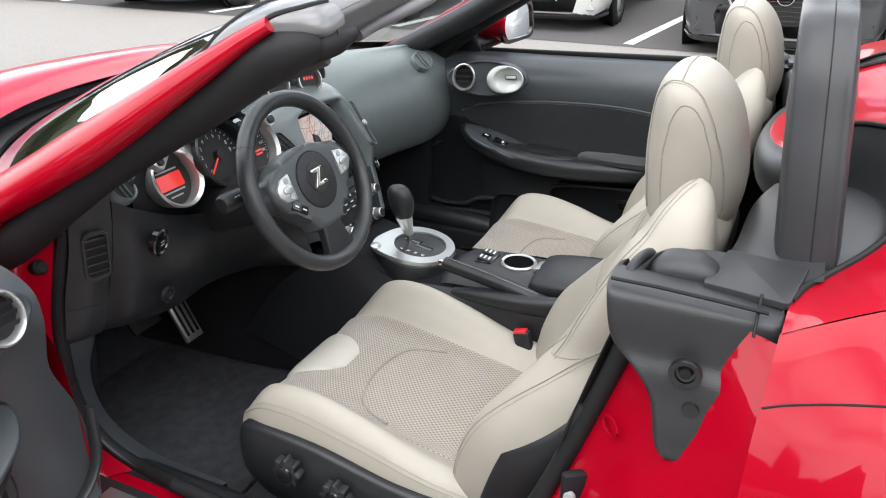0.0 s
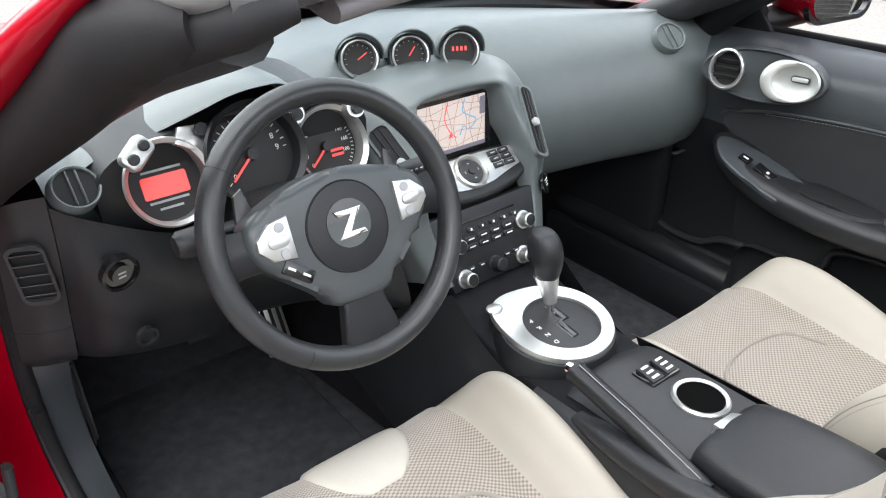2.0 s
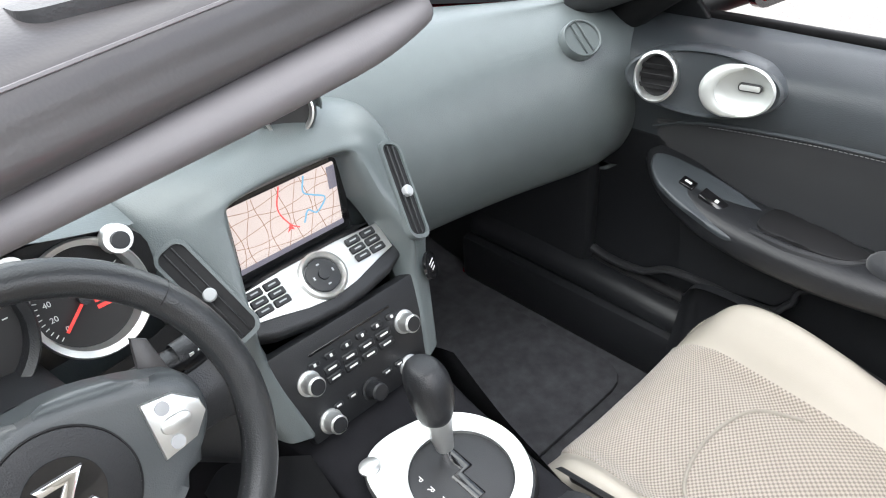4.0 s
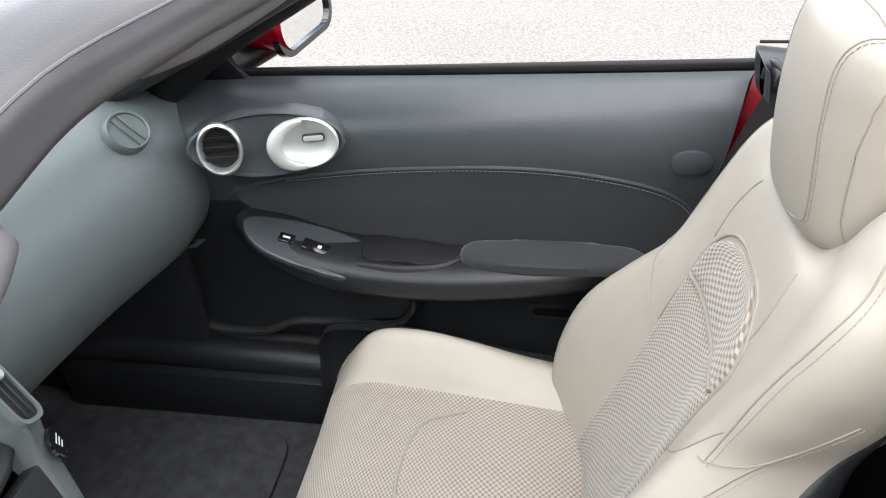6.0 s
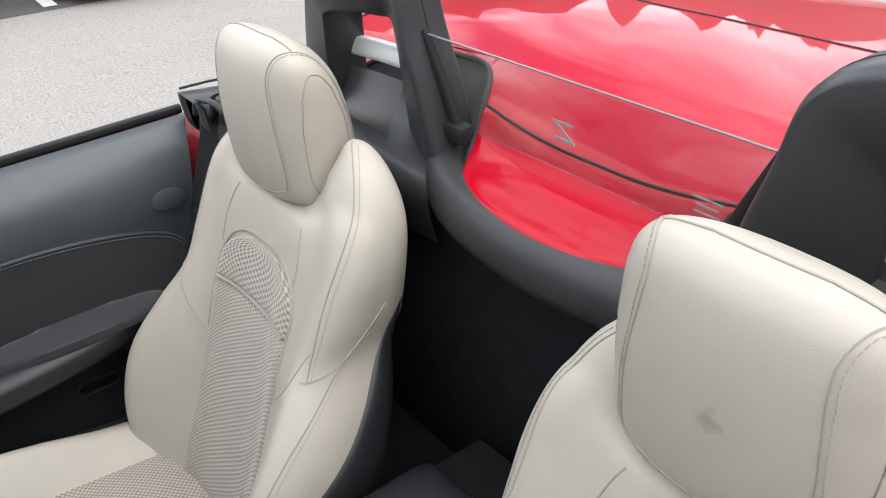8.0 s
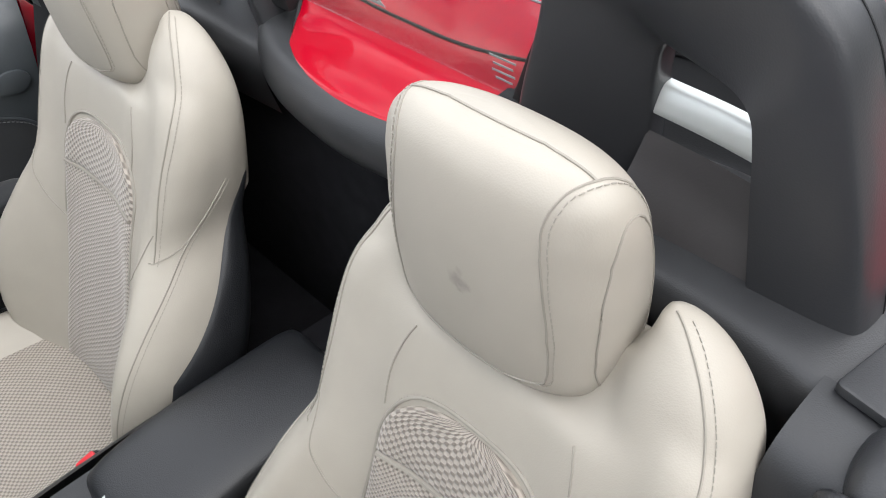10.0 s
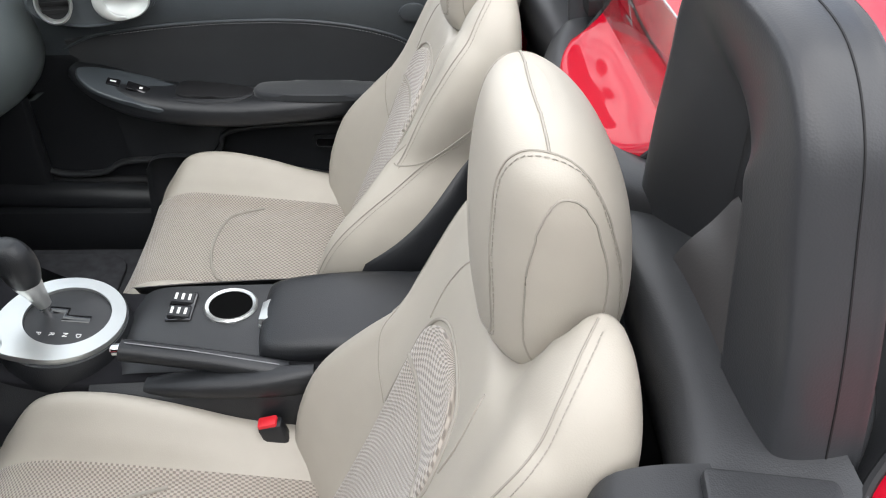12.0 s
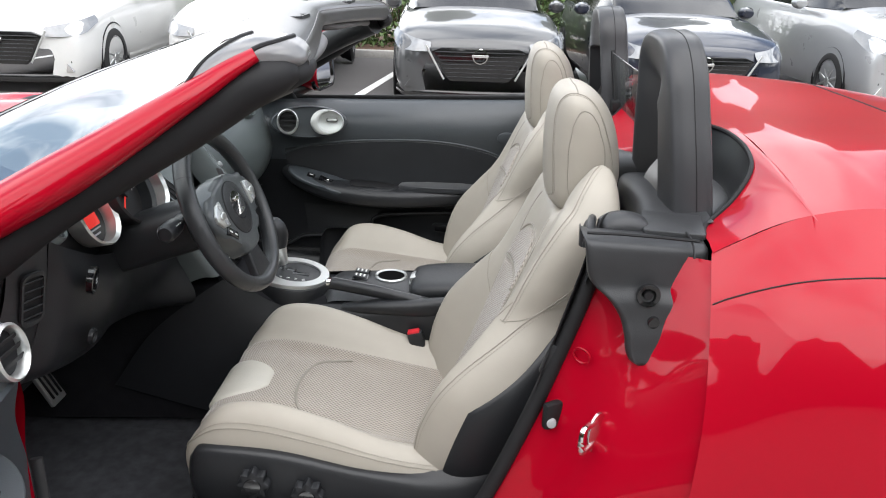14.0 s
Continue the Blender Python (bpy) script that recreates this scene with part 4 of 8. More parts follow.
part("check_plate", rbox(B(), Matrix.Translation((-0.412, -0.733, 0.632)) @ Matrix.Rotation(radians(-40), 4, "Z"), (0.02, 0.04, 0.026), 0.006), RUBBER, car)
for k, (x0, y0, x1, y1) in enumerate(((-0.88, 0.15, -0.56, -0.52), (-0.80, 0.42, -0.84, -0.12))):
    part("wiper", tube(B(), [(x0, y0, 0.905), ((x0 + x1) / 2, (y0 + y1) / 2, 0.925), (x1, y1, 0.912)], 0.008, 8), RUBBER, car, "black windscreen wiper")
part("nose", box(B(), (-1.96, -0.56, 0.22), (-1.70, 0.56, 0.58), 0.09, 4), RED, car)
part("underbody", box(B(), (-1.7, -0.72, 0.16), (1.8, 0.72, 0.25), 0.02), RUBBER, car)
for x in (-1.24, 1.31):
    for sgn in (-1, 1):
        wm = Matrix.Translation((x, sgn * 0.80, 0.325 + gz(sgn * 0.8))) @ Matrix.Rotation(radians(90 * -sgn), 4, "X")
        wh = part("wheel", lathe(B(), wm, [(0.22, -0.11), (0.30, -0.11), (0.325, -0.09), (0.325, 0.09), (0.30, 0.11), (0.24, 0.112), (0.235, 0.10)], 40), TYRE, car)
        part("rim", lathe(B(), wm, [(0.236, 0.10), (0.21, 0.09), (0.20, 0.05), (0.06, 0.06), (0.0, 0.065)], 30), SILVER, wh)

# ---- seats ----
def lean(z):
    """The backrest's front plane."""
    return 0.512 + 0.37 * (z - 0.771)


def make_seat(yc, side, label, name, back_set=0.0, drop=0.0):
    """A bolstered sports seat; side is the outboard direction (-1: car's left)."""
    seat = thing(name, (0.2, yc, 0.25), label, "car seat", "front seats")

    # cushion: loops across the car, from its front edge to its back
    def cushion_loop(x, w, z0, b, zb, lift=0.0):
        half = [(0, z0), (0.30, z0 + 0.001), (0.56, z0 + 0.006), (0.72, z0 + 0.62 * b), (0.87, z0 + b), (1.0, z0 + 0.45 * b), (1.0, zb + 0.03), (0.86, zb), (0, zb)]
        x += back_set * max(0.0, 1 - (x + 0.1) / 0.6)
        k = drop * max(0.0, 1 - max(0.0, x - 0.1) / 0.5)
        pts = [(x, yc + f * w, z - k) for f, z in half]
        return pts + [(x, yc - f * w, z - k) for f, z in half[-2:0:-1]]
    cushion = net([
        cushion_loop(-0.088, 0.180, 0.452, 0.004, 0.425),
        cushion_loop(-0.085, 0.210, 0.474, 0.010, 0.415),
        cushion_loop(-0.062, 0.232, 0.500, 0.022, 0.405),
        cushion_loop(-0.01, 0.245, 0.511, 0.070, 0.395),
        cushion_loop(0.07, 0.246, 0.502, 0.090, 0.390),
        cushion_loop(0.17, 0.245, 0.487, 0.080, 0.385),
        cushion_loop(0.30, 0.243, 0.470, 0.050, 0.38),
        cushion_loop(0.43, 0.235, 0.448, 0.055, 0.38),
    ], closed_u=True)
    mid = (0.15, yc, 0.44)
    o = outward(cushion, mid, 0.02, 0.6)
    base = part("cushion", shut(B(), cushion, 96, 64), LEATHER, seat, "beige leather seat cushion")

    def fab_w(b):
        return 0.150 + 0.020 * max(0.0, 1 - b / 0.25)
    part("fabric_insert", panel(B(), cushion, lambda b: -fab_w(b), fab_w, 0.20, 0.985, 48, 72, 0.0035, o, 0.003, cloth=(0.30, 0.50)), FABRIC, base, "taupe woven mesh insert")
    if side < 0:
        nw = 0.075
        part("leather_nose", panel(B(), cushion, lambda b: -nw * math.sqrt(max(0.0, 1 - (b * 0.999) ** 2.6)) - 0.002, lambda b: nw * math.sqrt(max(0.0, 1 - (b * 0.999) ** 2.6)) + 0.002, 0.17, 0.50, 28, 30, 0.007, o, 0.006), WHITELEATHER, base, "smooth light leather nose panel")
    for path in ([(-0.118, 0.715), (-0.08, 0.62), (0, 0.585), (0.08, 0.62), (0.118, 0.715)],):
        part("insert_seam", tube(B(), on(cushion, path, 40, 0.0072, o), 0.0030, 6), SEAM, base)
    for sg in (-1, 1):
        edge = on(cushion, [(sg * 0.29, 0.14), (sg * 0.302, 0.3), (sg * 0.305, 0.6), (sg * 0.305, 0.95)], 80, 0.0006, o)
        part("cushion_seam", tube(B(), edge, 0.0011, 5), SEAM, base)
        part("stitching", stitches(B(), on(cushion, [(sg * 0.282, 0.14), (sg * 0.294, 0.3), (sg * 0.296, 0.6), (sg * 0.296, 0.95)], 120, 0.0012, o)), THREAD, base)

    # backrest: loops round it, from the cushion to the rounded top under the headrest
    def back_loop(z, w, d, thick=1.0, dip=0.0, xo=0.0):
        x = lean(z) + xo
        half = [(0, 0, 1), (0.26, -0.002, 1), (0.44, -0.008 - 0.06 * d, 0.9), (0.66, -0.62 * d, 0.3), (0.84, -d, 0), (0.972, -0.52 * d + 0.012, 0), (1.0, 0.050, 0), (0.90, 0.108, 0.1), (0.45, 0.137, 0.5), (0, 0.14, 0.7)]
        pts = [(x + (dx if dx < 0.02 else dx * thick), yc + f * w, z - dip * k) for f, dx, k in half]
        return pts + [(x + (dx if dx < 0.02 else dx * thick), yc - f * w, z - dip * k) for f, dx, k in half[-2:0:-1]]
    back = net([
        back_loop(0.40, 0.205, 0.052, xo=0.01),
        back_loop(0.48, 0.238, 0.070),
        back_loop(0.56, 0.250, 0.088),
        back_loop(0.64, 0.252, 0.086),
        back_loop(0.71, 0.234, 0.058),
        back_loop(0.775, 0.205, 0.030),
        back_loop(0.83, 0.207, 0.020),
        back_loop(0.885, 0.209, 0.014, 0.9),
        back_loop(0.935, 0.200, 0.010, 0.8, 0.012),
        back_loop(0.965, 0.182, 0.006, 0.68, 0.035, 0.004),
        back_loop(0.985, 0.150, 0.0, 0.5, 0.050, 0.012),
        back_loop(0.990, 0.100, 0.0, 0.3, 0.052, 0.025),
    ], closed_u=True)
    o = outward(back, (0.56, yc, 0.7), 0.02, 0.4)
    feel = shut(B(), back, 120, 100)

    # shoulder wings: finger-shaped pads that rise beside the headrest
    for sg in (-1, 1):
        rows = []
        for w, x, z, a, b in ((0.155, 0.600, 0.80, 0.040, 0.055), (0.146, 0.612, 0.86, 0.054, 0.055), (0.141, 0.621, 0.915, 0.060, 0.054), (0.138, 0.629, 0.955, 0.055, 0.047), (0.132, 0.635, 0.988, 0.043, 0.037), (0.124, 0.641, 1.012, 0.027, 0.025), (0.112, 0.644, 1.026, 0.015, 0.014), (0.107, 0.645, 1.030, 0.004, 0.004)):
            rows.append([(x + b * cy, yc + sg * (w + a * cx), z - 0.10 * b * cy) for cx, cy in oval(1, 1, 20, 2.5)])
        wing = net(rows, closed_u=True)
        grid(feel, wing, 40, 44, closed_u=True, caps=True)
    feel = melted(fit_normals(feel), 0.005, 6)
    skin = BVHTree.FromBMesh(feel)
    rest = part("backrest", feel, LEATHER, seat, "beige leather backrest with shoulder wings")

    def hug(pts, off):
        out = []
        for p in pts:
            hit, nrm, _, _ = skin.find_nearest(p)
            out.append(hit + off * nrm)
        for _ in range(3):
            out = out[:1] + [(a + 2 * b + c) / 4 for a, b, c in zip(out, out[1:], out[2:])] + out[-1:]
        return out

    def laid(pts, n, off, sg=1):
        """A line of (sideways, x, z) laid on the backrest and its wings from outside."""
        return hug(spline([(x - 0.006, yc + sg * (w + 0.006), z) for w, x, z in pts], n), off)

    def height(z, u=0.222):
        lo, hi = 0.0, 0.93
        for _ in range(24):
            m = (lo + hi) / 2
            lo, hi = (m, hi) if back(u, m).z < z else (lo, m)
        return lo

    def at(w, z):
        """The surface's u, v at a distance from the seat's middle and a height."""
        v, a, b = height(z, 0.0), 0.0, 0.24
        for _ in range(20):
            m = (a + b) / 2
            a, b = (m, b) if back(m, v).y - yc < abs(w) else (a, m)
        return (a if w > 0 else -a), v

    inboard = 1.0 if side < 0 else 1.2
    for z0, z1, cloth_, stuff_ in ((0.43, 0.783, (0.20, 0.35), FABRIC), (0.785, 0.864, (0.19, 0.08), COARSE)):
        v0, v1 = height(z0, 0.0), height(z1, 0.0)

        def insert_edge(b, k=1.0):
            z = back(0.0, v0 + (v1 - v0) * b).z
            half = k * 0.104 - 0.006 * min(1.0, max(0.0, (z - 0.45) / 0.3))
            return at(half * (1.0 if z < 0.80 else math.sqrt(max(0.0, 1 - ((z - 0.80) / 0.0645) ** 2.6))) + 0.002, z)[0]
        part("fabric_insert", panel(B(), back, lambda b: -insert_edge(b, inboard), insert_edge, v0, v1, 44, 60 if z0 < 0.5 else 48, 0.0045, o, 0.004, cloth=cloth_), stuff_, rest, "taupe woven mesh insert")
    part("insert_band", tube(B(), on(back, [at(w, z) for w, z in ((-0.094 * inboard, 0.784), (-0.05, 0.784), (0.001, 0.784), (0.05, 0.784), (0.094, 0.784))], 30, 0.0045, o), 0.0030, 6), SEAM, rest)
    arch_line = [(0.101, 0.70), (0.099, 0.79), (0.095, 0.825), (0.080, 0.852), (0.050, 0.866), (0.001, 0.869)]
    part("insert_welt", tube(B(), on(back, [at(w, z) for w, z in arch_line] + [at(-w * inboard, z) for w, z in arch_line[-2::-1]], 70, 0.0005, o), 0.0022, 8), SEAM, rest)
    for sg in (-1, 1):
        edge = [(0.104, 0.645, 1.031), (0.128, 0.630, 1.016), (0.152, 0.612, 0.997), (0.172, 0.592, 0.960), (0.176, 0.570, 0.915), (0.175, 0.549, 0.875), (0.176, 0.528, 0.835), (0.184, 0.503, 0.80), (0.194, 0.484, 0.776)]
        part("wing_seam", tube(B(), laid(edge, 90, 0.0003, sg), 0.0011, 5), SEAM, rest)
        part("stitching", stitches(B(), laid([(w + 0.007, x + 0.004, z) for w, x, z in edge], 150, 0.0007, sg), r=0.0005), THREAD, rest)
        low = [(u, height(z)) for u, z in ((0.352, 0.845), (0.325, 0.81), (0.285, 0.755), (0.250, 0.69), (0.232, 0.576), (0.232, 0.45))]
        part("wing_seam", tube(B(), hug(on(back, [(sg * u, v) for u, v in low], 80, 0.0, o), 0.0003), 0.0011, 5), SEAM, rest)
        part("stitching", stitches(B(), hug(on(back, [(sg * (u + 0.008), v) for u, v in low], 140, 0.0, o), 0.0006), r=0.0005), THREAD, rest)
        part("wing_seam", tube(B(), hug(on(back, [(sg * at(0.200, 0.768)[0], at(0.200, 0.768)[1]), (sg * 0.255, height(0.768)), (sg * 0.300, height(0.782)), (sg * 0.325, height(0.81))], 30, 0.0, o), 0.0003), 0.0011, 5), SEAM, rest)
        part("shoulder_seam", tube(B(), hug(on(back, [at(sg * w, z) for w, z in ((0.088, 0.922), (0.097, 0.900), (0.103, 0.87), (0.101, 0.835))], 40, 0.0, o), 0.0003), 0.0010, 5), SEAM, rest)
        part("bolster_seam", tube(B(), hug(on(back, [at(sg * w, z) for w, z in ((0.192, 0.800), (0.170, 0.762), (0.142, 0.722), (0.104, 0.692))], 50, 0.0, o), 0.0002), 0.0009, 5), SEAM, rest)

    vs, vl = height(0.93), height(0.62)

    def shell_edge(b):
        v = vs * b
        return 0.285 if v < vl else 0.285 + 0.14 * ((v - vl) / (vs - vl)) ** 0.8
    part("back_shell", panel(B(), back, shell_edge, lambda b: 1 - shell_edge(b), 0.0, vs, 56, 60, 0.006, o), BLACK, rest, "black plastic seat back shell")

    # headrest: a D-shaped pad, its front flat, its sides wrapped
    yh = yc + 0.024

    def head_loop(z, w, xf, xb, sq=2.7):
        xm, d = (xf + xb) / 2, (xb - xf) / 2
        return [(xm - d * cy, yh + w * cx * (1.0 if cy > -0.2 else 1.0 + 0.10 * (cy + 0.2)), z) for cx, cy in oval(1, 1, 24, sq)]
    head = net([
        head_loop(0.926, 0.070, 0.588, 0.655, 2.3),
        head_loop(0.934, 0.096, 0.570, 0.676, 2.5),
        head_loop(0.956, 0.107, 0.560, 0.688),
        head_loop(0.995, 0.111, 0.555, 0.692),
        head_loop(1.040, 0.112, 0.553, 0.686),
        head_loop(1.075, 0.111, 0.554, 0.677, 2.6),
        head_loop(1.104, 0.108, 0.557, 0.664, 2.6),
        head_loop(1.128, 0.099, 0.563, 0.646, 2.5),
        head_loop(1.143, 0.078, 0.574, 0.626, 2.4),
        head_loop(1.149, 0.042, 0.588, 0.610, 2.3),
    ], closed_u=True)
    hr = part("headrest", shut(B(), head, 84, 72), scuffed(LEATHER, (0.355, 0.020, 0.783)) if side < 0 else LEATHER, seat, "rounded beige leather headrest" + (" with a small dark scuff" if side < 0 else ""))
    hskin = grid(B(), head, 84, 72, closed_u=True, caps=True)
    hfeel = BVHTree.FromBMesh(fit_normals(hskin))
    hskin.free()

    def sewn(pts, n, off=0.0005, sg=1, closed=False):
        out = []
        for p in spline([(x, yh + sg * w, z) for w, x, z in pts], n, closed):
            hit, nrm, _, _ = hfeel.find_nearest(p)
            out.append(hit + off * nrm)
        return out
    for sg in (-1, 1):
        ring = [(0.12, 0.580, 1.03), (0.12, 0.585, 1.08), (0.118, 0.598, 1.112), (0.115, 0.615, 1.118), (0.116, 0.636, 1.102), (0.118, 0.658, 1.05), (0.115, 0.655, 0.99), (0.106, 0.635, 0.955), (0.100, 0.610, 0.948), (0.112, 0.588, 0.98)]
        part("oval_seam", tube(B(), sewn(ring, 60, 0.0002, sg, True), 0.0010, 5, closed=True), SEAM, hr)
        line = [(0.060, 0.556, 0.950), (0.084, 0.552, 0.960), (0.088, 0.550, 1.00), (0.080, 0.550, 1.06), (0.072, 0.556, 1.11), (0.076, 0.572, 1.137), (0.086, 0.598, 1.145), (0.096, 0.630, 1.134), (0.108, 0.662, 1.09), (0.106, 0.684, 1.03), (0.098, 0.684, 0.97)]
        part("headrest_seam", tube(B(), sewn(line, 80, 0.0002, sg), 0.0010, 5), SEAM, hr)
        part("stitching", stitches(B(), sewn([(w + (0.006 if k < 6 else 0.002), x, z - (0.0 if k < 6 else 0.006)) for k, (w, x, z) in enumerate(line)], 150, 0.0006, sg), r=0.0005), THREAD, hr)
    part("headrest_seam", tube(B(), sewn([(-0.060, 0.556, 0.950), (-0.03, 0.558, 0.944), (0.0, 0.560, 0.942), (0.03, 0.558, 0.944), (0.060, 0.556, 0.950)], 40), 0.0010, 5), SEAM, hr)
    part("top_seam", tube(B(), sewn([(-0.086, 0.598, 1.145), (-0.05, 0.597, 1.158), (0.0, 0.596, 1.16), (0.05, 0.597, 1.158), (0.086, 0.598, 1.145)], 40), 0.0012, 5), SEAM, hr)
    for dy in (-0.045, 0.045):
        part("headrest_post", tube(B(), [(0.612, yc + dy, 0.89), (0.618, yc + dy, 0.96)], 0.006, 10), CHROME, hr)

    # seat base with its trims
    part("seat_base", box(B(), (-0.04, yc - 0.19, 0.262), (0.42, yc + 0.19, 0.40), 0.02), BLACK, seat)
    for sg in (-1, 1):
        wide = sg == side
        trim = net([
            [(-0.068, yc + sg * 0.215, 0.380), (-0.070, yc + sg * 0.238, 0.43), (-0.066, yc + sg * 0.242, 0.486), (-0.060, yc + sg * 0.225, 0.497)],
            [(-0.03, yc + sg * 0.235, 0.35), (-0.04, yc + sg * 0.262, 0.42), (-0.035, yc + sg * 0.262, 0.510), (-0.03, yc + sg * 0.235, 0.522)],
            [(0.10, yc + sg * 0.235, 0.33), (0.10, yc + sg * 0.268, 0.41), (0.10, yc + sg * 0.266, 0.508), (0.10, yc + sg * 0.238, 0.518)],
            [(0.26, yc + sg * 0.235, 0.33), (0.26, yc + sg * 0.266, 0.39), (0.26, yc + sg * 0.264, 0.478), (0.26, yc + sg * 0.238, 0.486)],
            [(0.40, yc + sg * 0.23, 0.34), (0.42, yc + sg * 0.262, 0.40), (0.42, yc + sg * 0.258, 0.46), (0.41, yc + sg * 0.235, 0.49)],
            [(0.50, yc + sg * 0.20, 0.36), (0.52, yc + sg * 0.24, 0.42), (0.53, yc + sg * 0.24, 0.50), (0.52, yc + sg * 0.22, 0.54)],
        ])
        tr = part("side_trim", fit_normals(grid(B(), trim, 16, 40)), BLACK, seat, "black moulded seat side trim")
        if wide:
            for kx, kz in ((0.062, 0.470), (0.158, 0.452)):
                km = Matrix.Translation((kx, yc + sg * 0.271, kz)) @ Matrix.Rotation(radians(-90 * sg), 4, "X")
                kb = B()
                rr = [(0.026 + 0.0035 * math.cos(8 * 2 * math.pi * k / 64)) for k in range(64)]
                slab(kb, km, [(r * math.cos(2 * math.pi * k / 64), r * math.sin(2 * math.pi * k / 64)) for k, r in enumerate(rr)], 0.020, 0.004)
                kn = part("adjuster_knob", kb, BLACK, tr, "lobed black adjuster knob")
                part("knob_cap", lathe(B(), km, [(0.016, 0.0195), (0.015, 0.023), (0, 0.024)], 24), GLOSSBLACK, tr)
    return seat


driver_seat = make_seat(-0.352, -1, "driver's beige leather sports seat with taupe mesh inserts", "driver_seat")
passenger_seat = make_seat(0.360, 1, "passenger's beige leather sports seat with taupe mesh inserts", "passenger_seat", 0.06, 0.042)

# ---- roll hoops and the glass between them ----
def make_hoop(sgn):
    hoop = thing("roll_hoop", (0.775, sgn * 0.385, 0.985), "padded dark grey roll hoop behind the seat", "roll hoop", "roll hoops")
    # stations from the outer foot over the top to the inner foot: edge of the opening, outer edge
    stations = (((0.468, 0.955), (0.560, 0.955)), ((0.454, 1.05), (0.541, 1.05)), ((0.445, 1.112), (0.516, 1.13)), ((0.438, 1.136), (0.490, 1.196)), ((0.418, 1.141), (0.448, 1.236)), ((0.388, 1.142), (0.385, 1.247)),
                ((0.358, 1.141), (0.312, 1.243)), ((0.342, 1.136), (0.264, 1.210)), ((0.336, 1.11), (0.244, 1.14)), ((0.334, 1.04), (0.220, 1.06)), ((0.330, 0.955), (0.200, 0.955)))
    # front faces slope: back towards the outer edge on the outer leg, in towards the opening on the inner one
    profile = ((0.0, 0.006, 0.050, 0), (0.03, 0.0, 0.045, 0), (0.07, -0.001, 0.041, 0), (0.50, 0.001, 0.016, 0), (0.86, 0.006, 0.0, 0), (0.96, 0.014, 0.006, 0), (1.0, 0.032, 0.026, 0), (0.995, -0.012, -0.012, 1), (0.94, 0.000, 0.000, 1), (0.3, 0.004, 0.004, 1), (0.03, -0.002, 0.002, 1), (0.0, -0.016, 0.0, 1))
    rows = []
    for k, ((yi, zi), (yo, zo)) in enumerate(stations):
        row, inner = [], min(1.0, max(0.0, (k - 3) / 4))
        for w, da, db, rear in profile:
            dx = da + (db - da) * inner
            z = zi + w * (zo - zi)
            xf, xr = 0.742 - 0.09 * (z - 0.98), 0.812 - 0.10 * (z - 0.98)
            row.append(((xr if rear else xf) + dx, sgn * (yi + w * (yo - yi)), z))
        rows.append(row)
    cover = net(rows, closed_u=True)
    part("hoop_cover", fit_normals(grid(B(), cover, 48, 72, closed_u=True, caps=True)), PAD, hoop)
    part("cover_seam", tube(B(), on(cover, [(0.535, 0.02), (0.535, 0.2), (0.535, 0.34), (0.535, 0.5), (0.53, 0.66), (0.53, 0.9)], 60, 0.0), 0.0009, 5), RUBBER, hoop)
    part("recess_panel", fit_normals(grid(B(), net([[(0.735, sgn * 0.475, 0.95), (0.735, sgn * 0.395, 0.95), (0.735, sgn * 0.325, 0.95)], [(0.748, sgn * 0.468, 0.990), (0.750, sgn * 0.395, 0.992), (0.750, sgn * 0.328, 0.992)], [(0.764, sgn * 0.460, 1.020), (0.768, sgn * 0.395, 1.022), (0.770, sgn * 0.330, 1.022)], [(0.774, sgn * 0.452, 1.048), (0.780, sgn * 0.392, 1.050), (0.784, sgn * 0.332, 1.050)]]), 12, 14)), HEADER, hoop, "grey sloped panel within the hoop")
    bar_ = net([[(0.774, sgn * 0.454, 1.047), (0.780, sgn * 0.392, 1.049), (0.784, sgn * 0.332, 1.049)], [(0.770, sgn * 0.454, 1.052), (0.776, sgn * 0.392, 1.054), (0.780, sgn * 0.332, 1.054)], [(0.778, sgn * 0.450, 1.072), (0.784, sgn * 0.392, 1.074), (0.788, sgn * 0.334, 1.074)], [(0.790, sgn * 0.450, 1.074), (0.796, sgn * 0.392, 1.076), (0.800, sgn * 0.334, 1.076)]])
    bar_mesh = fit_normals(grid(B(), bar_, 10, 10))
    bar_mesh.transform(Matrix.Translation((0.004, 0, 0.016)))
    part("rear_bar", bar_mesh, PALESATIN, hoop, "light grey bar seen through the hoop")
    return hoop


make_hoop(-1)
make_hoop(1)
wind = thing("wind_deflector", (0.80, 0, 1.0), "clear glass wind deflector between the roll hoops", "wind deflector")
GP = facing((0.762, 0, 1.086), 6)
wg = part("glass_pane", slab(B(), GP, [(-0.196, -0.056), (0.196, -0.056), (0.246, 0.056), (-0.246, 0.056)], 0.004, 0.0008), GLASS, wind, "clear glass pane")
wg.visible_shadow = False
part("glass_edge", tube(B(), [GP @ Vector((x, 0.0565, 0.002)) for x in (-0.246, 0, 0.246)], 0.0012, 6), CORNER, wind, "pale polished glass edge")
for sgn in (-1, 1):
    part("glass_channel", fit_normals(sweep(B(), [GP @ Vector((sgn * x, y, 0.002)) for x, y in ((0.196, -0.064), (0.222, 0.0), (0.249, 0.060))], 0.008, 0.006, up=(1, 0, 0), p=4, n=12)), RUBBER, wind)
    part("glass_clamp", rbox(B(), GP @ Matrix.Translation((sgn * 0.196, -0.066, 0.0)), (0.040, 0.026, 0.022), 0.004), RUBBER, wind, "black clamp at the pane's lower corner")
bm = B()
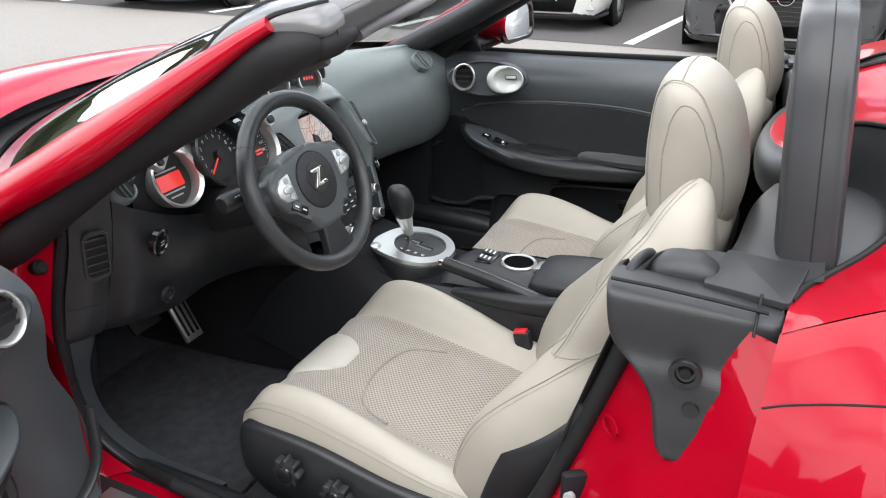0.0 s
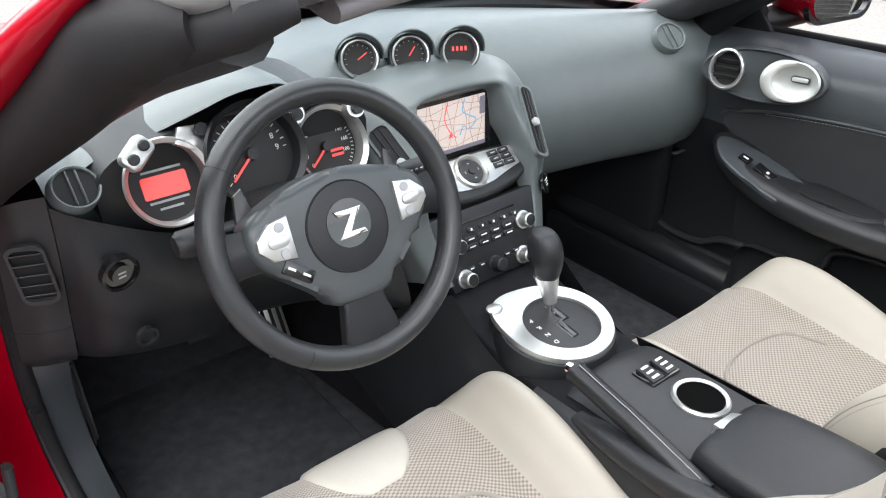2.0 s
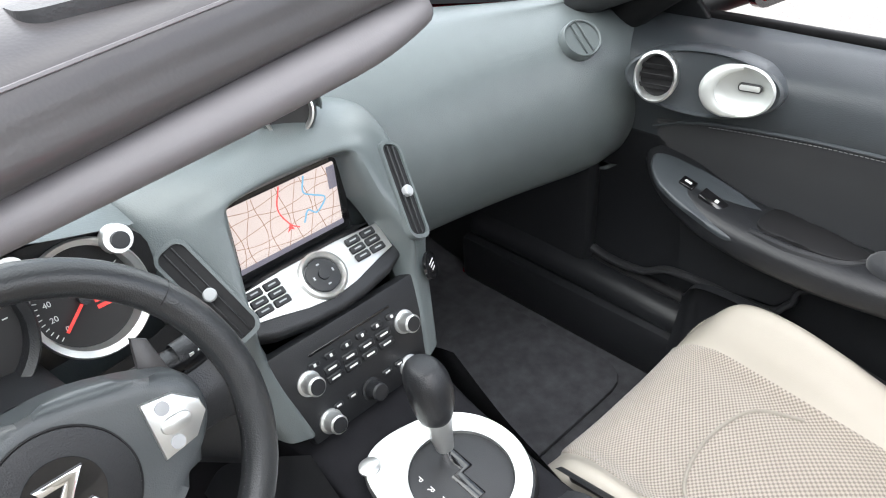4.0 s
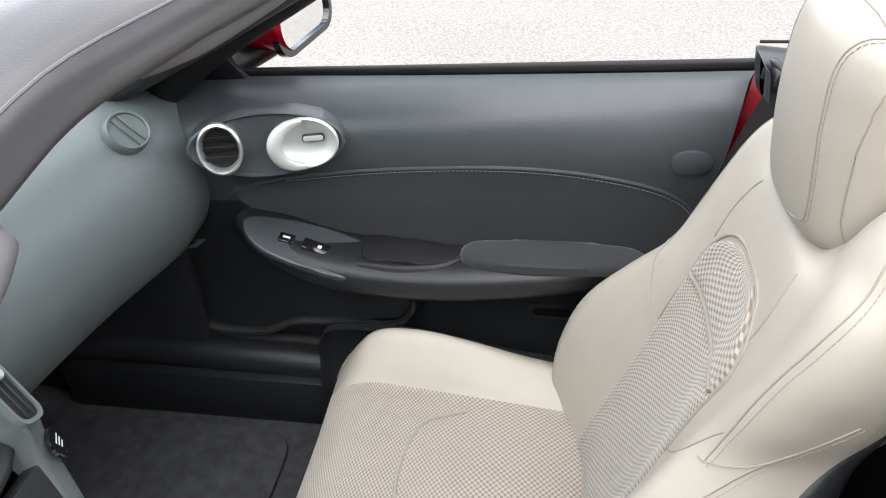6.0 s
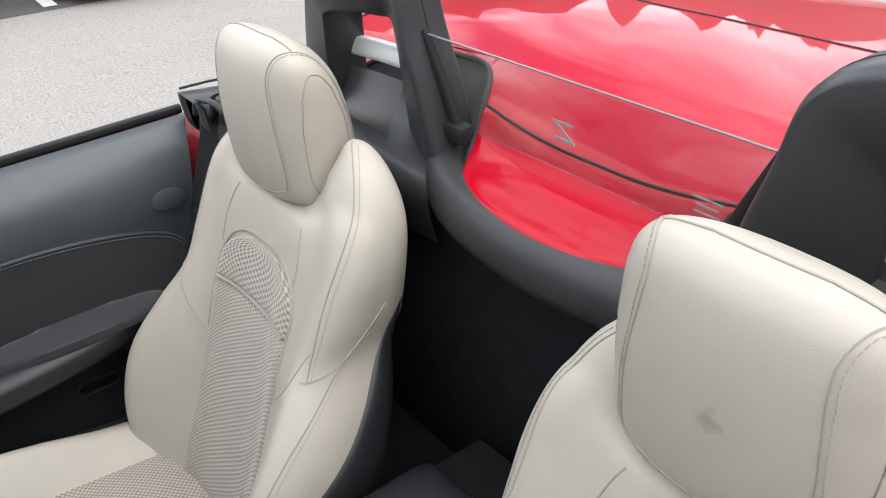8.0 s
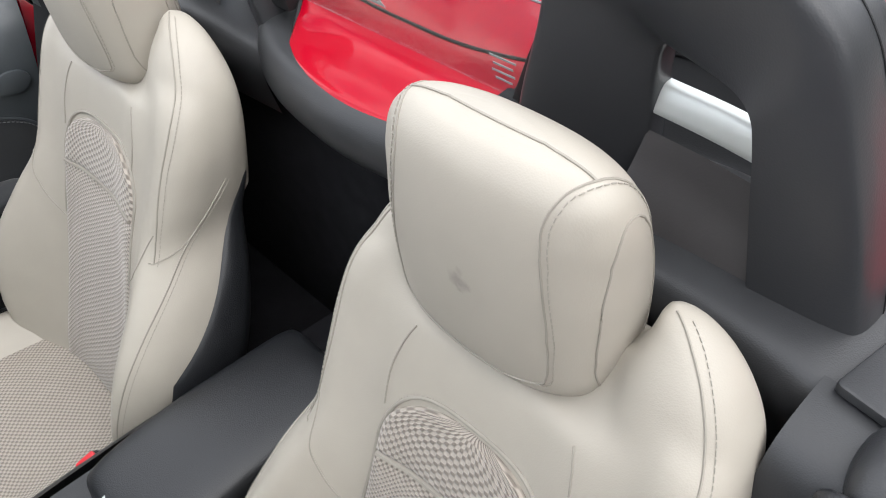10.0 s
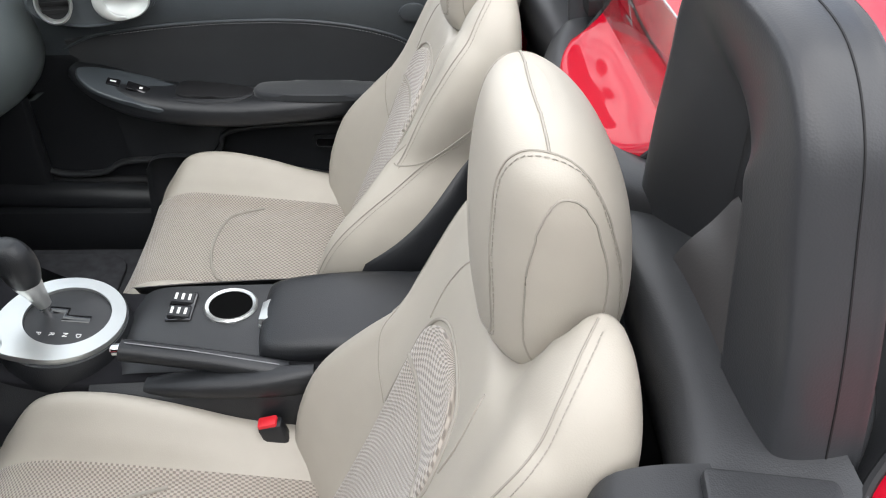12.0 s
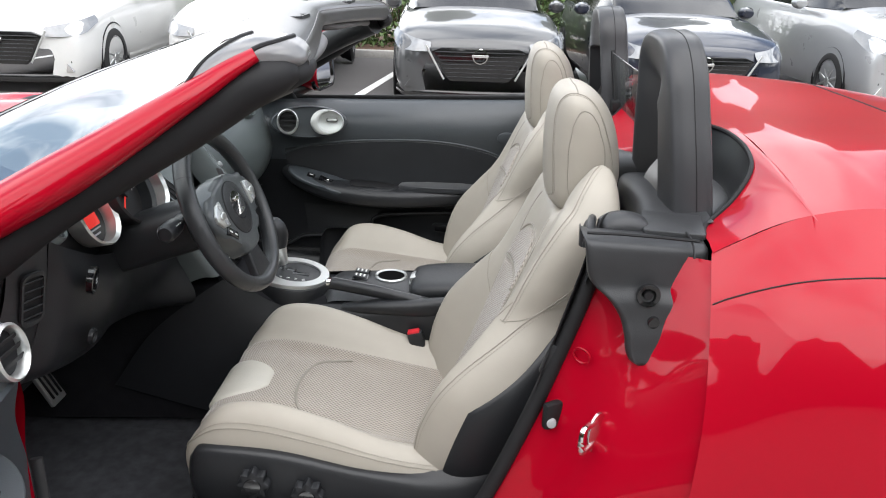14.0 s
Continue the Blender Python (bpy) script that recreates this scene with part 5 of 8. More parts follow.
for r in range(14):
    for c in range(3):
        rbox(bm, GP @ Matrix.Translation((-0.210 - 0.0032 * r + 0.006 * c, -0.046 + 0.0072 * r, 0.0045)), (0.0028, 0.0028, 0.0006), 0, 1)
part("dot_screen", bm, RUBBER, wind)
bm = B()
for k, w in enumerate((0.034, 0.026, 0.030, 0.022)):
    rbox(bm, GP @ Matrix.Translation((-0.176, -0.020 - 0.008 * k, 0.0045)), (w, 0.0022, 0.0006), 0, 1)
part("etched_marks", bm, GREYPRINT, wind, "faint etched bars")
zig = [(-0.018, -0.012), (0.018, -0.012), (0.014, -0.0085), (-0.008, -0.0085), (0.016, 0.012), (-0.016, 0.012), (-0.012, 0.0085), (0.007, 0.0085)]
part("etched_emblem", slab(B(), GP @ Matrix.Translation((0.012, -0.008, 0.0042)), zig, 0.0006), GREYPRINT, wind, "etched zigzag emblem")

# seat belts
for sgn in (-1, 1):
    belt = thing("seat_belt", (0.62, sgn * 0.64, 0.4), "black seat belt hanging beside the seat", "seat belt", "seat belts")
    web = spline([(0.645, sgn * 0.62, 0.975), (0.622, sgn * 0.630, 0.965), (0.60, sgn * 0.645, 0.90), (0.565, sgn * 0.655, 0.78), (0.52, sgn * 0.66, 0.60), (0.47, sgn * 0.655, 0.42)], 40)
    part("webbing", sweep(B(), web, 0.022, 0.0015, up=(0.9, sgn * 0.35, 0.2), p=6, n=12), RUBBER, belt)
    part("belt_guide", rbox(B(), Matrix.Translation((0.606, sgn * 0.640, 0.972)) @ Matrix.Rotation(radians(20), 4, "Y"), (0.016, 0.056, 0.022), 0.005), BLACK, belt)
    part("retractor_cover", fit_normals(sweep(B(), spline([(0.622, sgn * 0.628, 0.968), (0.645, sgn * 0.624, 0.975), (0.672, sgn * 0.622, 0.974), (0.690, sgn * 0.622, 0.966)], 14), lambda t: 0.014 + 0.014 * math.sin(math.pi * t) ** 0.4, lambda t: 0.010 + 0.014 * math.sin(math.pi * t) ** 0.4, up=(0, 0, 1), p=2.4, n=24)), TRIM, belt)
    loop = [(0.598, sgn * 0.664, 0.955), (0.602, sgn * 0.660, 0.978), (0.608, sgn * 0.628, 0.984), (0.614, sgn * 0.598, 0.978), (0.614, sgn * 0.596, 0.955)]
    part("belt_loop", tube(B(), spline(loop, 24), 0.0065, 10), BLACK, belt)
    part("latch_plate", rbox(B(), Matrix.Translation((0.565, sgn * 0.668, 0.765)) @ Matrix.Rotation(radians(18), 4, "Y"), (0.03, 0.012, 0.055), 0.004), BLACK, belt)
    bk = thing("belt_buckle", (0.315, sgn * 0.15, 0.40), "black belt buckle with a red release button", "belt buckle", "belt buckles")
    bmx = Matrix.Translation((0.315, sgn * 0.150, 0.50)) @ Matrix.Rotation(radians(-14), 4, "Y")
    part("buckle_body", rbox(B(), bmx, (0.036, 0.022, 0.085), 0.006), BLACK, bk)
    part("stalk", tube(B(), [(0.32, sgn * 0.15, 0.30), (0.318, sgn * 0.15, 0.47)], 0.010, 10), BLACK, bk)
    part("release_button", rbox(B(), bmx @ Matrix.Translation((-0.002, 0, 0.041)), (0.028, 0.018, 0.012), 0.003), REDPRINT, bk, "red plastic release button")

# ---- cabin floor ----
bm = grid(B(), net([
    [(-0.98, -0.64, 0.56), (-0.98, 0, 0.56), (-0.98, 0.64, 0.56)],
    [(-0.86, -0.66, 0.34), (-0.86, 0, 0.34), (-0.86, 0.66, 0.34)],
    [(-0.72, -0.67, 0.262), (-0.72, 0, 0.262), (-0.72, 0.67, 0.262)],
    [(-0.40, -0.67, 0.255), (-0.40, 0, 0.255), (-0.40, 0.67, 0.255)],
    [(0.10, -0.67, 0.255), (0.10, 0, 0.255), (0.10, 0.67, 0.255)],
    [(0.60, -0.67, 0.26), (0.60, 0, 0.26), (0.60, 0.67, 0.26)],
]), 16, 30)
part("cabin_floor", bm, CARPET, car, "dark charcoal carpeted cabin floor")
part("firewall", box(B(), (-1.02, -0.70, 0.25), (-0.97, 0.70, 0.90), 0.02), CARPET, car)
for sgn in (-1, 1):
    part("footwell_side", box(B(), (-0.98, sgn * 0.655, 0.24), (-0.42 if sgn < 0 else -0.31, sgn * 0.70, 0.86 if sgn < 0 else 0.80), 0.015), BLACK, car, "black footwell side trim")
    part("inner_sill_trim", box(B(), (-0.62, sgn * 0.615, 0.25), (0.62, sgn * 0.672, 0.365), 0.015), BLACK, car)
    mat = thing("floor_mat", (-0.45, sgn * 0.38, 0.258), "charcoal carpet floor mat", "floor mat", "floor mats")
    part("mat", slab(B(), Matrix.Translation((-0.42, sgn * 0.39, 0.258)), rrect(0.56, 0.40, 0.06), 0.008, 0.003), CARPET, mat)

# ---- dashboard ----
dash = thing("dashboard", (-0.45, 0, 0.6), "dark grey moulded dashboard with a satin skin", "dashboard")


def dash_row(y):
    s = 0.085 * min(1.0, abs(y) / 0.60) ** 2
    bulge = 0.012 * math.cos(y * 5)
    prof = [(-0.90, 0.885), (-0.70, 0.935), (-0.53, 0.95), (-0.43, 0.942), (-0.365, 0.905), (-0.325, 0.845), (-0.312, 0.775), (-0.335, 0.70), (-0.385, 0.645), (-0.50, 0.62)]
    front = 0.30 * min(1.0, abs(y) / 0.66) ** 2
    low = 0.15 if y < -0.3 else 1.0
    return [(x + s * (low if k > 4 else 1.0) + (front * (1 - k / 3) if k < 3 else 0), y, z + (bulge if k in (1, 2, 3) else 0)) for k, (x, z) in enumerate(prof)]


dash_s = net([dash_row(y) for y in (-0.612, -0.575, -0.45, -0.30, -0.15, 0, 0.15, 0.30, 0.45, 0.60, 0.675, 0.695)])
part("dash_pad", fit_normals(grid(B(), dash_s, 60, 80)), DASH, dash, "dark grey soft-touch dash top")
for sgn in (-1, 1):
    bm = grid(B(), net([[p, (p[0] - 0.02, p[1], p[2] - 0.03), (-0.55, p[1], 0.75)] for p in dash_row(sgn * 0.690)]), 6, 18)
    if sgn > 0:
        part("dash_end", fit_normals(bm), DASH, dash)
# side window outlets
for sgn in (-1, 1):
    vm = facing((-0.264, sgn * (0.580 if sgn < 0 else 0.556), 0.916), 42, sgn * -18) @ Matrix.Translation((0, 0, 0.001 if sgn < 0 else -0.011))
    q = 0.86 if sgn < 0 else 0.95
    ov = part("demister_outlet", lathe(B(), vm, [(0.036 * q, -0.014), (0.0355 * q, 0.0), (0.0335 * q, 0.003), (0.031 * q, 0.002), (0.030 * q, -0.003)], 36, 1.0, 0.92), DASH, dash, "small oval window demister outlet")
    # shallow disc; black on the driver's side for the deep outlet's shade
    part("outlet_disc", lathe(B(), vm, [(0.0305 * q, -0.0015), (0.0, -0.0025)], 30, 1.0, 0.92), RUBBER if sgn < 0 else DASH, ov)
    for k in range(2):
        part("outlet_vane", rbox(B(), vm @ Matrix.Rotation(radians(12 * sgn), 4, "Z") @ Matrix.Translation((-0.006 + 0.012 * k, 0, 0.0)), (0.0022, 0.052 * q, 0.005), 0.001, 1), DASH, ov)

# gauge pods on the dash top
for k in (-1, 0, 1):
    c = Vector((-0.350 + 0.040 * k, -0.028 + 0.071 * k, 0.957 + 0.003 * k))
    gm = facing(c, 16, -26)
    pod = part("gauge_pod", lathe(B(), gm, [(0.0, -0.08), (0.022, -0.075), (0.031, -0.045), (0.0335, -0.01), (0.0335, 0.006), (0.0315, 0.008), (0.0285, 0.002)], 36), DASH, dash, "round dark gauge pod on the dash top")
    def brow_at(u, v, gm=gm):
        a = math.pi * (-0.02 + 1.04 * u)
        r = 0.0345 + 0.004 * math.sin(math.pi * u) * v
        return gm @ Vector((r * math.cos(a) * (1 + 0.10 * v * abs(math.cos(a))), r * math.sin(a), -0.05 + v * (0.060 + 0.022 * max(0.0, math.sin(a)))))
    part("pod_hood", fit_normals(grid(B(), brow_at, 28, 8)), DASH, pod)
    part("hood_edge", tube(B(), [brow_at(i / 28, 1.0) for i in range(29)], 0.0016, 8), DASH, pod)
    part("pod_ring", lathe(B(), gm, [(0.0275, 0.000), (0.0305, 0.006), (0.0300, 0.0105), (0.0275, 0.011), (0.0258, 0.004), (0.0255, -0.002)], 40), SILVER, pod, "thin silver ring")
    part("dial_face", lathe(B(), gm, [(0.0265, -0.001), (0.0, -0.001)], 36), DIALBLACK, pod)
    if k < 1:
        part("needle", rbox(B(), gm @ Matrix.Rotation(radians(-35 + 20 * k), 4, "Z") @ Matrix.Translation((0.0, 0.007, 0.002)), (0.0018, 0.018, 0.001), 0, 1), REDGLOW, pod, "red needle")
        part("tick_marks", (lambda b: [rbox(b, gm @ Matrix.Rotation(radians(a), 4, "Z") @ Matrix.Translation((0, 0.0215, 0.0)), (0.0009, 0.003, 0.0006), 0, 1) for a in range(-110, 111, 22)] and b)(B()), GREYPRINT, pod)
    else:
        part("clock_bars", (lambda b: [rbox(b, gm @ Matrix.Translation((-0.0105 + 0.007 * j, 0.004, 0.0)), (0.0038, 0.0070, 0.0006), 0, 1) for j in range(4)] and b)(B()), REDGLOW, pod, "red digital clock bars")

# instrument binnacle
binn = thing("instrument_cluster", (-0.24, -0.36, 0.80), "three-dial instrument cluster with silver bezels", "instrument cluster")
lip = [(-0.288, -0.602, 0.900), (-0.294, -0.575, 0.914), (-0.298, -0.548, 0.931), (-0.286, -0.486, 0.950), (-0.238, -0.43, 0.986), (-0.212, -0.40, 1.006), (-0.205, -0.362, 1.012), (-0.213, -0.325, 1.005), (-0.248, -0.275, 0.968), (-0.265, -0.18, 0.935)]
hood_s = net([
    [(-0.46, y, max(0.90, z - 0.030)) for x, y, z in lip],
    [(-0.40, y, z - 0.008) for x, y, z in lip],
    [(x - 0.045, y, z + 0.003) for x, y, z in lip],
    lip,
    [(x - 0.002, y, z - 0.004) for x, y, z in lip],
    [(x - 0.030, y + 0.05 * (-0.365 - y) * 0.5, z - 0.012) for x, y, z in lip],
])
part("binnacle_hood", fit_normals(grid(B(), hood_s, 40, 30)), DASH, binn, "hooded dark grey binnacle")
part("binnacle_body", fit_normals(sweep(B(), [(-0.46, -0.365, 0.90), (-0.33, -0.365, 0.892), (-0.268, -0.365, 0.885)], 0.195, 0.075, up=(0, 0, 1), p=3, n=40)), BLACK, binn)


def dial(c, r, tilt, depth, bezel=SILVER, words="satin silver dial bezel"):
    dm = facing(c, tilt)
    d = part("dial_housing", lathe(B(), dm, [(r * 0.95, -depth), (r * 1.04, -0.012), (r * 1.12, 0.006), (r * 1.08, 0.010), (r * 0.97, 0.004), (r * 0.94, -0.02)], 48), bezel, binn, words)
    part("dial_face", lathe(B(), dm, [(r * 0.95, -0.018), (0, -0.018)], 40), DIALBLACK, d)
    return dm, d


def ticks(d, dm, r, a0, a1, n, mat, w=0.0012, l=0.005):
    b = B()
    for k in range(n):
        rbox(b, dm @ Matrix.Rotation(radians(a0 + (a1 - a0) * k / (n - 1)), 4, "Z") @ Matrix.Translation((0, r, -0.0172)), (w, l, 0.0006), 0, 1)
    part("tick_marks", b, mat, d)


# left: trip display
dm, d = dial((-0.240, -0.480, 0.903), 0.050, 24, 0.03)
part("display", slab(B(), dm @ Matrix.Translation((0, -0.002, -0.0175)), rrect(0.058, 0.028, 0.003), 0.001), REDGLOW, d, "lit red trip display")
for y, w in ((0.026, 0.02), (0.018, 0.05), (-0.021, 0.05), (-0.030, 0.03)):
    part("display_bar", rbox(B(), dm @ Matrix.Translation((0, y, -0.017)), (w, 0.003, 0.0006), 0, 1), GREYPRINT, d)
ear = part("bezel_bracket", slab(B(), facing((-0.252, -0.510, 0.944), 24) @ Matrix.Rotation(radians(-49), 4, "Z"), rrect(0.028, 0.042, 0.008), 0.018, 0.004), SILVER, d, "silver bracket with two bolt heads")
for dx, dy in ((0.0, 0.0105), (0.0, -0.0105)):
    part("trip_button", lathe(B(), facing((-0.252, -0.510, 0.944), 24) @ Matrix.Rotation(radians(-49), 4, "Z") @ Matrix.Translation((dx, dy, 0.017)), [(0.0068, 0), (0.0068, 0.005), (0.005, 0.0065), (0, 0.0065)], 20), BLACK, ear)
part("mask_plate", slab(B(), facing((-0.262, -0.437, 0.948), 24) @ Matrix.Rotation(radians(-22), 4, "Z"), [(-0.020, -0.016), (0.018, -0.022), (0.024, 0.008), (0.008, 0.014), (-0.018, 0.006)], 0.010, 0.003), SILVER, binn, "silver cluster mask")
part("mask_bolt", lathe(B(), facing((-0.246, -0.428, 0.958), 24), [(0.008, 0), (0.008, 0.006), (0, 0.007)], 18), BLACK, binn)
# centre: rev counter
dm, d = dial((-0.225, -0.368, 0.918), 0.062, 24, 0.04, BLACK, "black dial hood ring")
ticks(d, dm, 0.049, 130, -90, 19, PRINT)
for k in range(10):
    a = radians(220 - 24.4 * k)
    lettering("numeral", str(k), dm @ Matrix.Translation((0.038 * math.cos(a), 0.038 * math.sin(a), -0.0172)), 0.011, PRINT, d)
part("needle", rbox(B(), dm @ Matrix.Rotation(radians(130), 4, "Z") @ Matrix.Translation((0, 0.022, -0.012)), (0.003, 0.046, 0.0015), 0, 1), REDGLOW, d, "red needle")
part("hub", lathe(B(), dm, [(0.009, -0.016), (0.008, -0.008), (0, -0.008)], 20), BLACK, d)
# right: speedometer
dm, d = dial((-0.242, -0.248, 0.892), 0.052, 24, 0.03)
ticks(d, dm, 0.044, 130, -130, 37, PRINT, 0.0009, 0.004)
for k in range(10):
    a = radians(220 - 26.5 * k)
    lettering("numeral", str(20 * k), dm @ Matrix.Translation((0.0335 * math.cos(a), 0.0335 * math.sin(a), -0.0172)), 0.0078, PRINT, d)
part("needle", rbox(B(), dm @ Matrix.Rotation(radians(130), 4, "Z") @ Matrix.Translation((0, 0.018, -0.012)), (0.0028, 0.038, 0.0015), 0, 1), REDGLOW, d, "red needle")
part("odometer_bars", (lambda b: [rbox(b, dm @ Matrix.Translation((0.017, -0.008 - 0.007 * j, -0.0172)), (0.020, 0.004, 0.0006), 0, 1) for j in range(2)] and b)(B()), REDGLOW, d, "red odometer bars")
part("hub", lathe(B(), dm, [(0.008, -0.016), (0.007, -0.008), (0, -0.008)], 20), BLACK, d)
for y, z in ((-0.30, 0.950), (-0.205, 0.938)):
    part("mask_bolt", lathe(B(), facing((-0.238, y, z), 24), [(0.0085, -0.01), (0.0085, 0.006), (0, 0.007)], 18), BLACK, binn)
    part("mask_lug", lathe(B(), facing((-0.242, y, z), 24), [(0.0, 0.004), (0.014, 0.003), (0.015, -0.012)], 20), SILVER, binn)

# lower driver's side of the dash
low = net([
    [(-0.252, -0.616, 0.905), (-0.246, -0.575, 0.878), (-0.245, -0.48, 0.83), (-0.25, -0.36, 0.80), (-0.25, -0.24, 0.80), (-0.26, -0.14, 0.82)],
    [(-0.270, -0.616, 0.82), (-0.240, -0.575, 0.805), (-0.225, -0.48, 0.765), (-0.25, -0.36, 0.73), (-0.25, -0.24, 0.73), (-0.25, -0.14, 0.74)],
    [(-0.303, -0.616, 0.73), (-0.266, -0.575, 0.72), (-0.25, -0.48, 0.69), (-0.27, -0.36, 0.67), (-0.26, -0.24, 0.67), (-0.235, -0.14, 0.68)],
    [(-0.346, -0.616, 0.64), (-0.312, -0.575, 0.637), (-0.31, -0.48, 0.62), (-0.33, -0.36, 0.61), (-0.30, -0.24, 0.60), (-0.22, -0.14, 0.58)],
    [(-0.42, -0.625, 0.615), (-0.45, -0.575, 0.605), (-0.46, -0.48, 0.60), (-0.46, -0.36, 0.60), (-0.46, -0.24, 0.60), (-0.45, -0.14, 0.58)],
])
part("knee_panel", fit_normals(grid(B(), low, 36, 30)), BLACK, dash, "black lower dash panel")
part("column_shroud", fit_normals(sweep(B(), [(-0.30, -0.36, 0.79), (-0.20, -0.36, 0.825), (-0.10, -0.36, 0.862)], 0.058, 0.05, up=(0, 0, 1), p=3)), BLACK, dash)
em = facing((-0.215, -0.566, 0.818), -10, 12)
bt = part("mode_button", lathe(B(), em, [(0.024, -0.006), (0.0245, 0.004), (0.021, 0.005), (0.019, 0.001), (0.013, 0.001), (0.013, 0.006), (0, 0.006)], 32), GLOSSBLACK, dash, "round black push button")
part("button_mark", (lambda b: [rbox(b, em @ Matrix.Translation((0, 0.003 - 0.006 * j, 0.0062)), (0.010, 0.0022, 0.0005), 0, 1) for j in range(2)] and b)(B()), GREYPRINT, bt)
part("key_barrel", lathe(B(), facing((-0.245, -0.545, 0.70), -10, 5), [(0.015, 0), (0.015, 0.008), (0.011, 0.008), (0.010, 0.003), (0, 0.003)], 24), BLACK, dash)
# panel at the dash end with its vent, and the kick plate below
endp = net([[(-0.252, -0.617, 0.920), (-0.262, -0.648, 0.918), (-0.288, -0.674, 0.905)], [(-0.268, -0.617, 0.83), (-0.277, -0.648, 0.83), (-0.302, -0.677, 0.83)], [(-0.302, -0.617, 0.735), (-0.311, -0.65, 0.735), (-0.336, -0.680, 0.735)], [(-0.346, -0.617, 0.632), (-0.354, -0.65, 0.633), (-0.368, -0.682, 0.635)], [(-0.44, -0.617, 0.625), (-0.44, -0.65, 0.627), (-0.44, -0.682, 0.630)]])
part("end_panel", fit_normals(grid(B(), endp, 12, 24)), TRIM, dash, "black panel at the dash end")
part("panel_split", tube(B(), on(endp, [(0.02, 0.56), (0.5, 0.56), (0.98, 0.56)], 16, 0.0006), 0.0012, 6), RUBBER, dash)
kick = net([[(-0.352, -0.628, 0.630), (-0.362, -0.655, 0.632), (-0.370, -0.682, 0.634)], [(-0.392, -0.626, 0.53), (-0.385, -0.655, 0.53), (-0.374, -0.682, 0.53)], [(-0.372, -0.622, 0.435), (-0.358, -0.650, 0.440), (-0.340, -0.676, 0.438)], [(-0.275, -0.618, 0.380), (-0.268, -0.645, 0.390), (-0.262, -0.670, 0.392)], [(-0.10, -0.614, 0.366), (-0.10, -0.645, 0.376), (-0.10, -0.670, 0.378)]])
part("kick_plate", fit_normals(grid(B(), kick, 12, 30)), DOORSKIN, car, "dark grey plastic kick plate")
part("kick_wall", fit_normals(grid(B(), net([[(x, y, z) for x, y, z in ((-0.352, -0.628, 0.630), (-0.392, -0.626, 0.53), (-0.372, -0.622, 0.435), (-0.275, -0.618, 0.380), (-0.10, -0.614, 0.366))], [(x - 0.02, -0.610, 0.25) for x in (-0.42, -0.42, -0.40, -0.30, -0.10)]]), 14, 6)), BLACK, car)
vm = Matrix.Translation((-0.277, -0.647, 0.817)) @ facing((0, 0, 0), -15, -22)
sv = part("end_vent", ring_plate(B(), vm, rrect(0.044, 0.100, 0.014), rrect(0.036, 0.086, 0.010), 0.005), TRIM, dash, "slatted vent in the dash end")
part("vent_back", slab(B(), vm @ Matrix.Translation((0, 0, -0.001)), rrect(0.038, 0.092, 0.006), 0.001), RUBBER, sv)
for k in range(5):
    part("vent_slat", rbox(B(), vm @ Matrix.Translation((0, -0.034 + 0.017 * k, 0.0035)) @ Matrix.Rotation(radians(35), 4, "X"), (0.036, 0.006, 0.0016), 0.0005, 1), TRIM, sv)

# ---- centre stack ----
stack = thing("centre_stack", (-0.25, 0, 0.6), "charcoal centre stack with navigation screen and controls", "centre console")
# frame round the screen: from the dash over the brow and the vent faces to the recess
half_frame = [
    [(-0.375, 0.0, 0.942), (-0.325, 0.0, 0.948), (-0.290, 0.0, 0.943), (-0.268, 0.0, 0.932), (-0.257, 0.0, 0.918), (-0.281, 0.0, 0.899)],
    [(-0.370, 0.055, 0.941), (-0.325, 0.055, 0.947), (-0.289, 0.054, 0.941), (-0.267, 0.050, 0.929), (-0.256, 0.046, 0.917), (-0.281, 0.043, 0.899)],
    [(-0.368, 0.120, 0.934), (-0.326, 0.115, 0.938), (-0.292, 0.106, 0.932), (-0.270, 0.096, 0.922), (-0.254, 0.083, 0.912), (-0.281, 0.074, 0.897)],
    [(-0.372, 0.176, 0.908), (-0.335, 0.172, 0.912), (-0.305, 0.162, 0.905), (-0.281, 0.146, 0.895), (-0.248, 0.094, 0.898), (-0.281, 0.080, 0.880)],
    [(-0.370, 0.184, 0.860), (-0.310, 0.180, 0.868), (-0.272, 0.170, 0.866), (-0.248, 0.140, 0.856), (-0.230, 0.100, 0.862), (-0.282, 0.084, 0.845)],
    [(-0.340, 0.174, 0.790), (-0.255, 0.168, 0.798), (-0.216, 0.156, 0.797), (-0.200, 0.128, 0.796), (-0.198, 0.112, 0.800), (-0.262, 0.100, 0.800)],
    [(-0.310, 0.158, 0.730), (-0.235, 0.156, 0.738), (-0.206, 0.148, 0.738), (-0.194, 0.126, 0.738), (-0.192, 0.110, 0.738), (-0.215, 0.100, 0.738)],
    [(-0.260, 0.132, 0.610), (-0.195, 0.130, 0.640), (-0.166, 0.120, 0.640), (-0.156, 0.104, 0.640), (-0.154, 0.092, 0.640), (-0.175, 0.084, 0.640)],
]
frame_rows = [[(x, -y, z) for x, y, z in row] for row in half_frame[:0:-1]] + half_frame
frame_s = net(frame_rows)
part("stack_frame", fit_normals(grid(B(), frame_s, 30, 84)), DASH, stack, "dark grey moulded frame round the screen and vents")
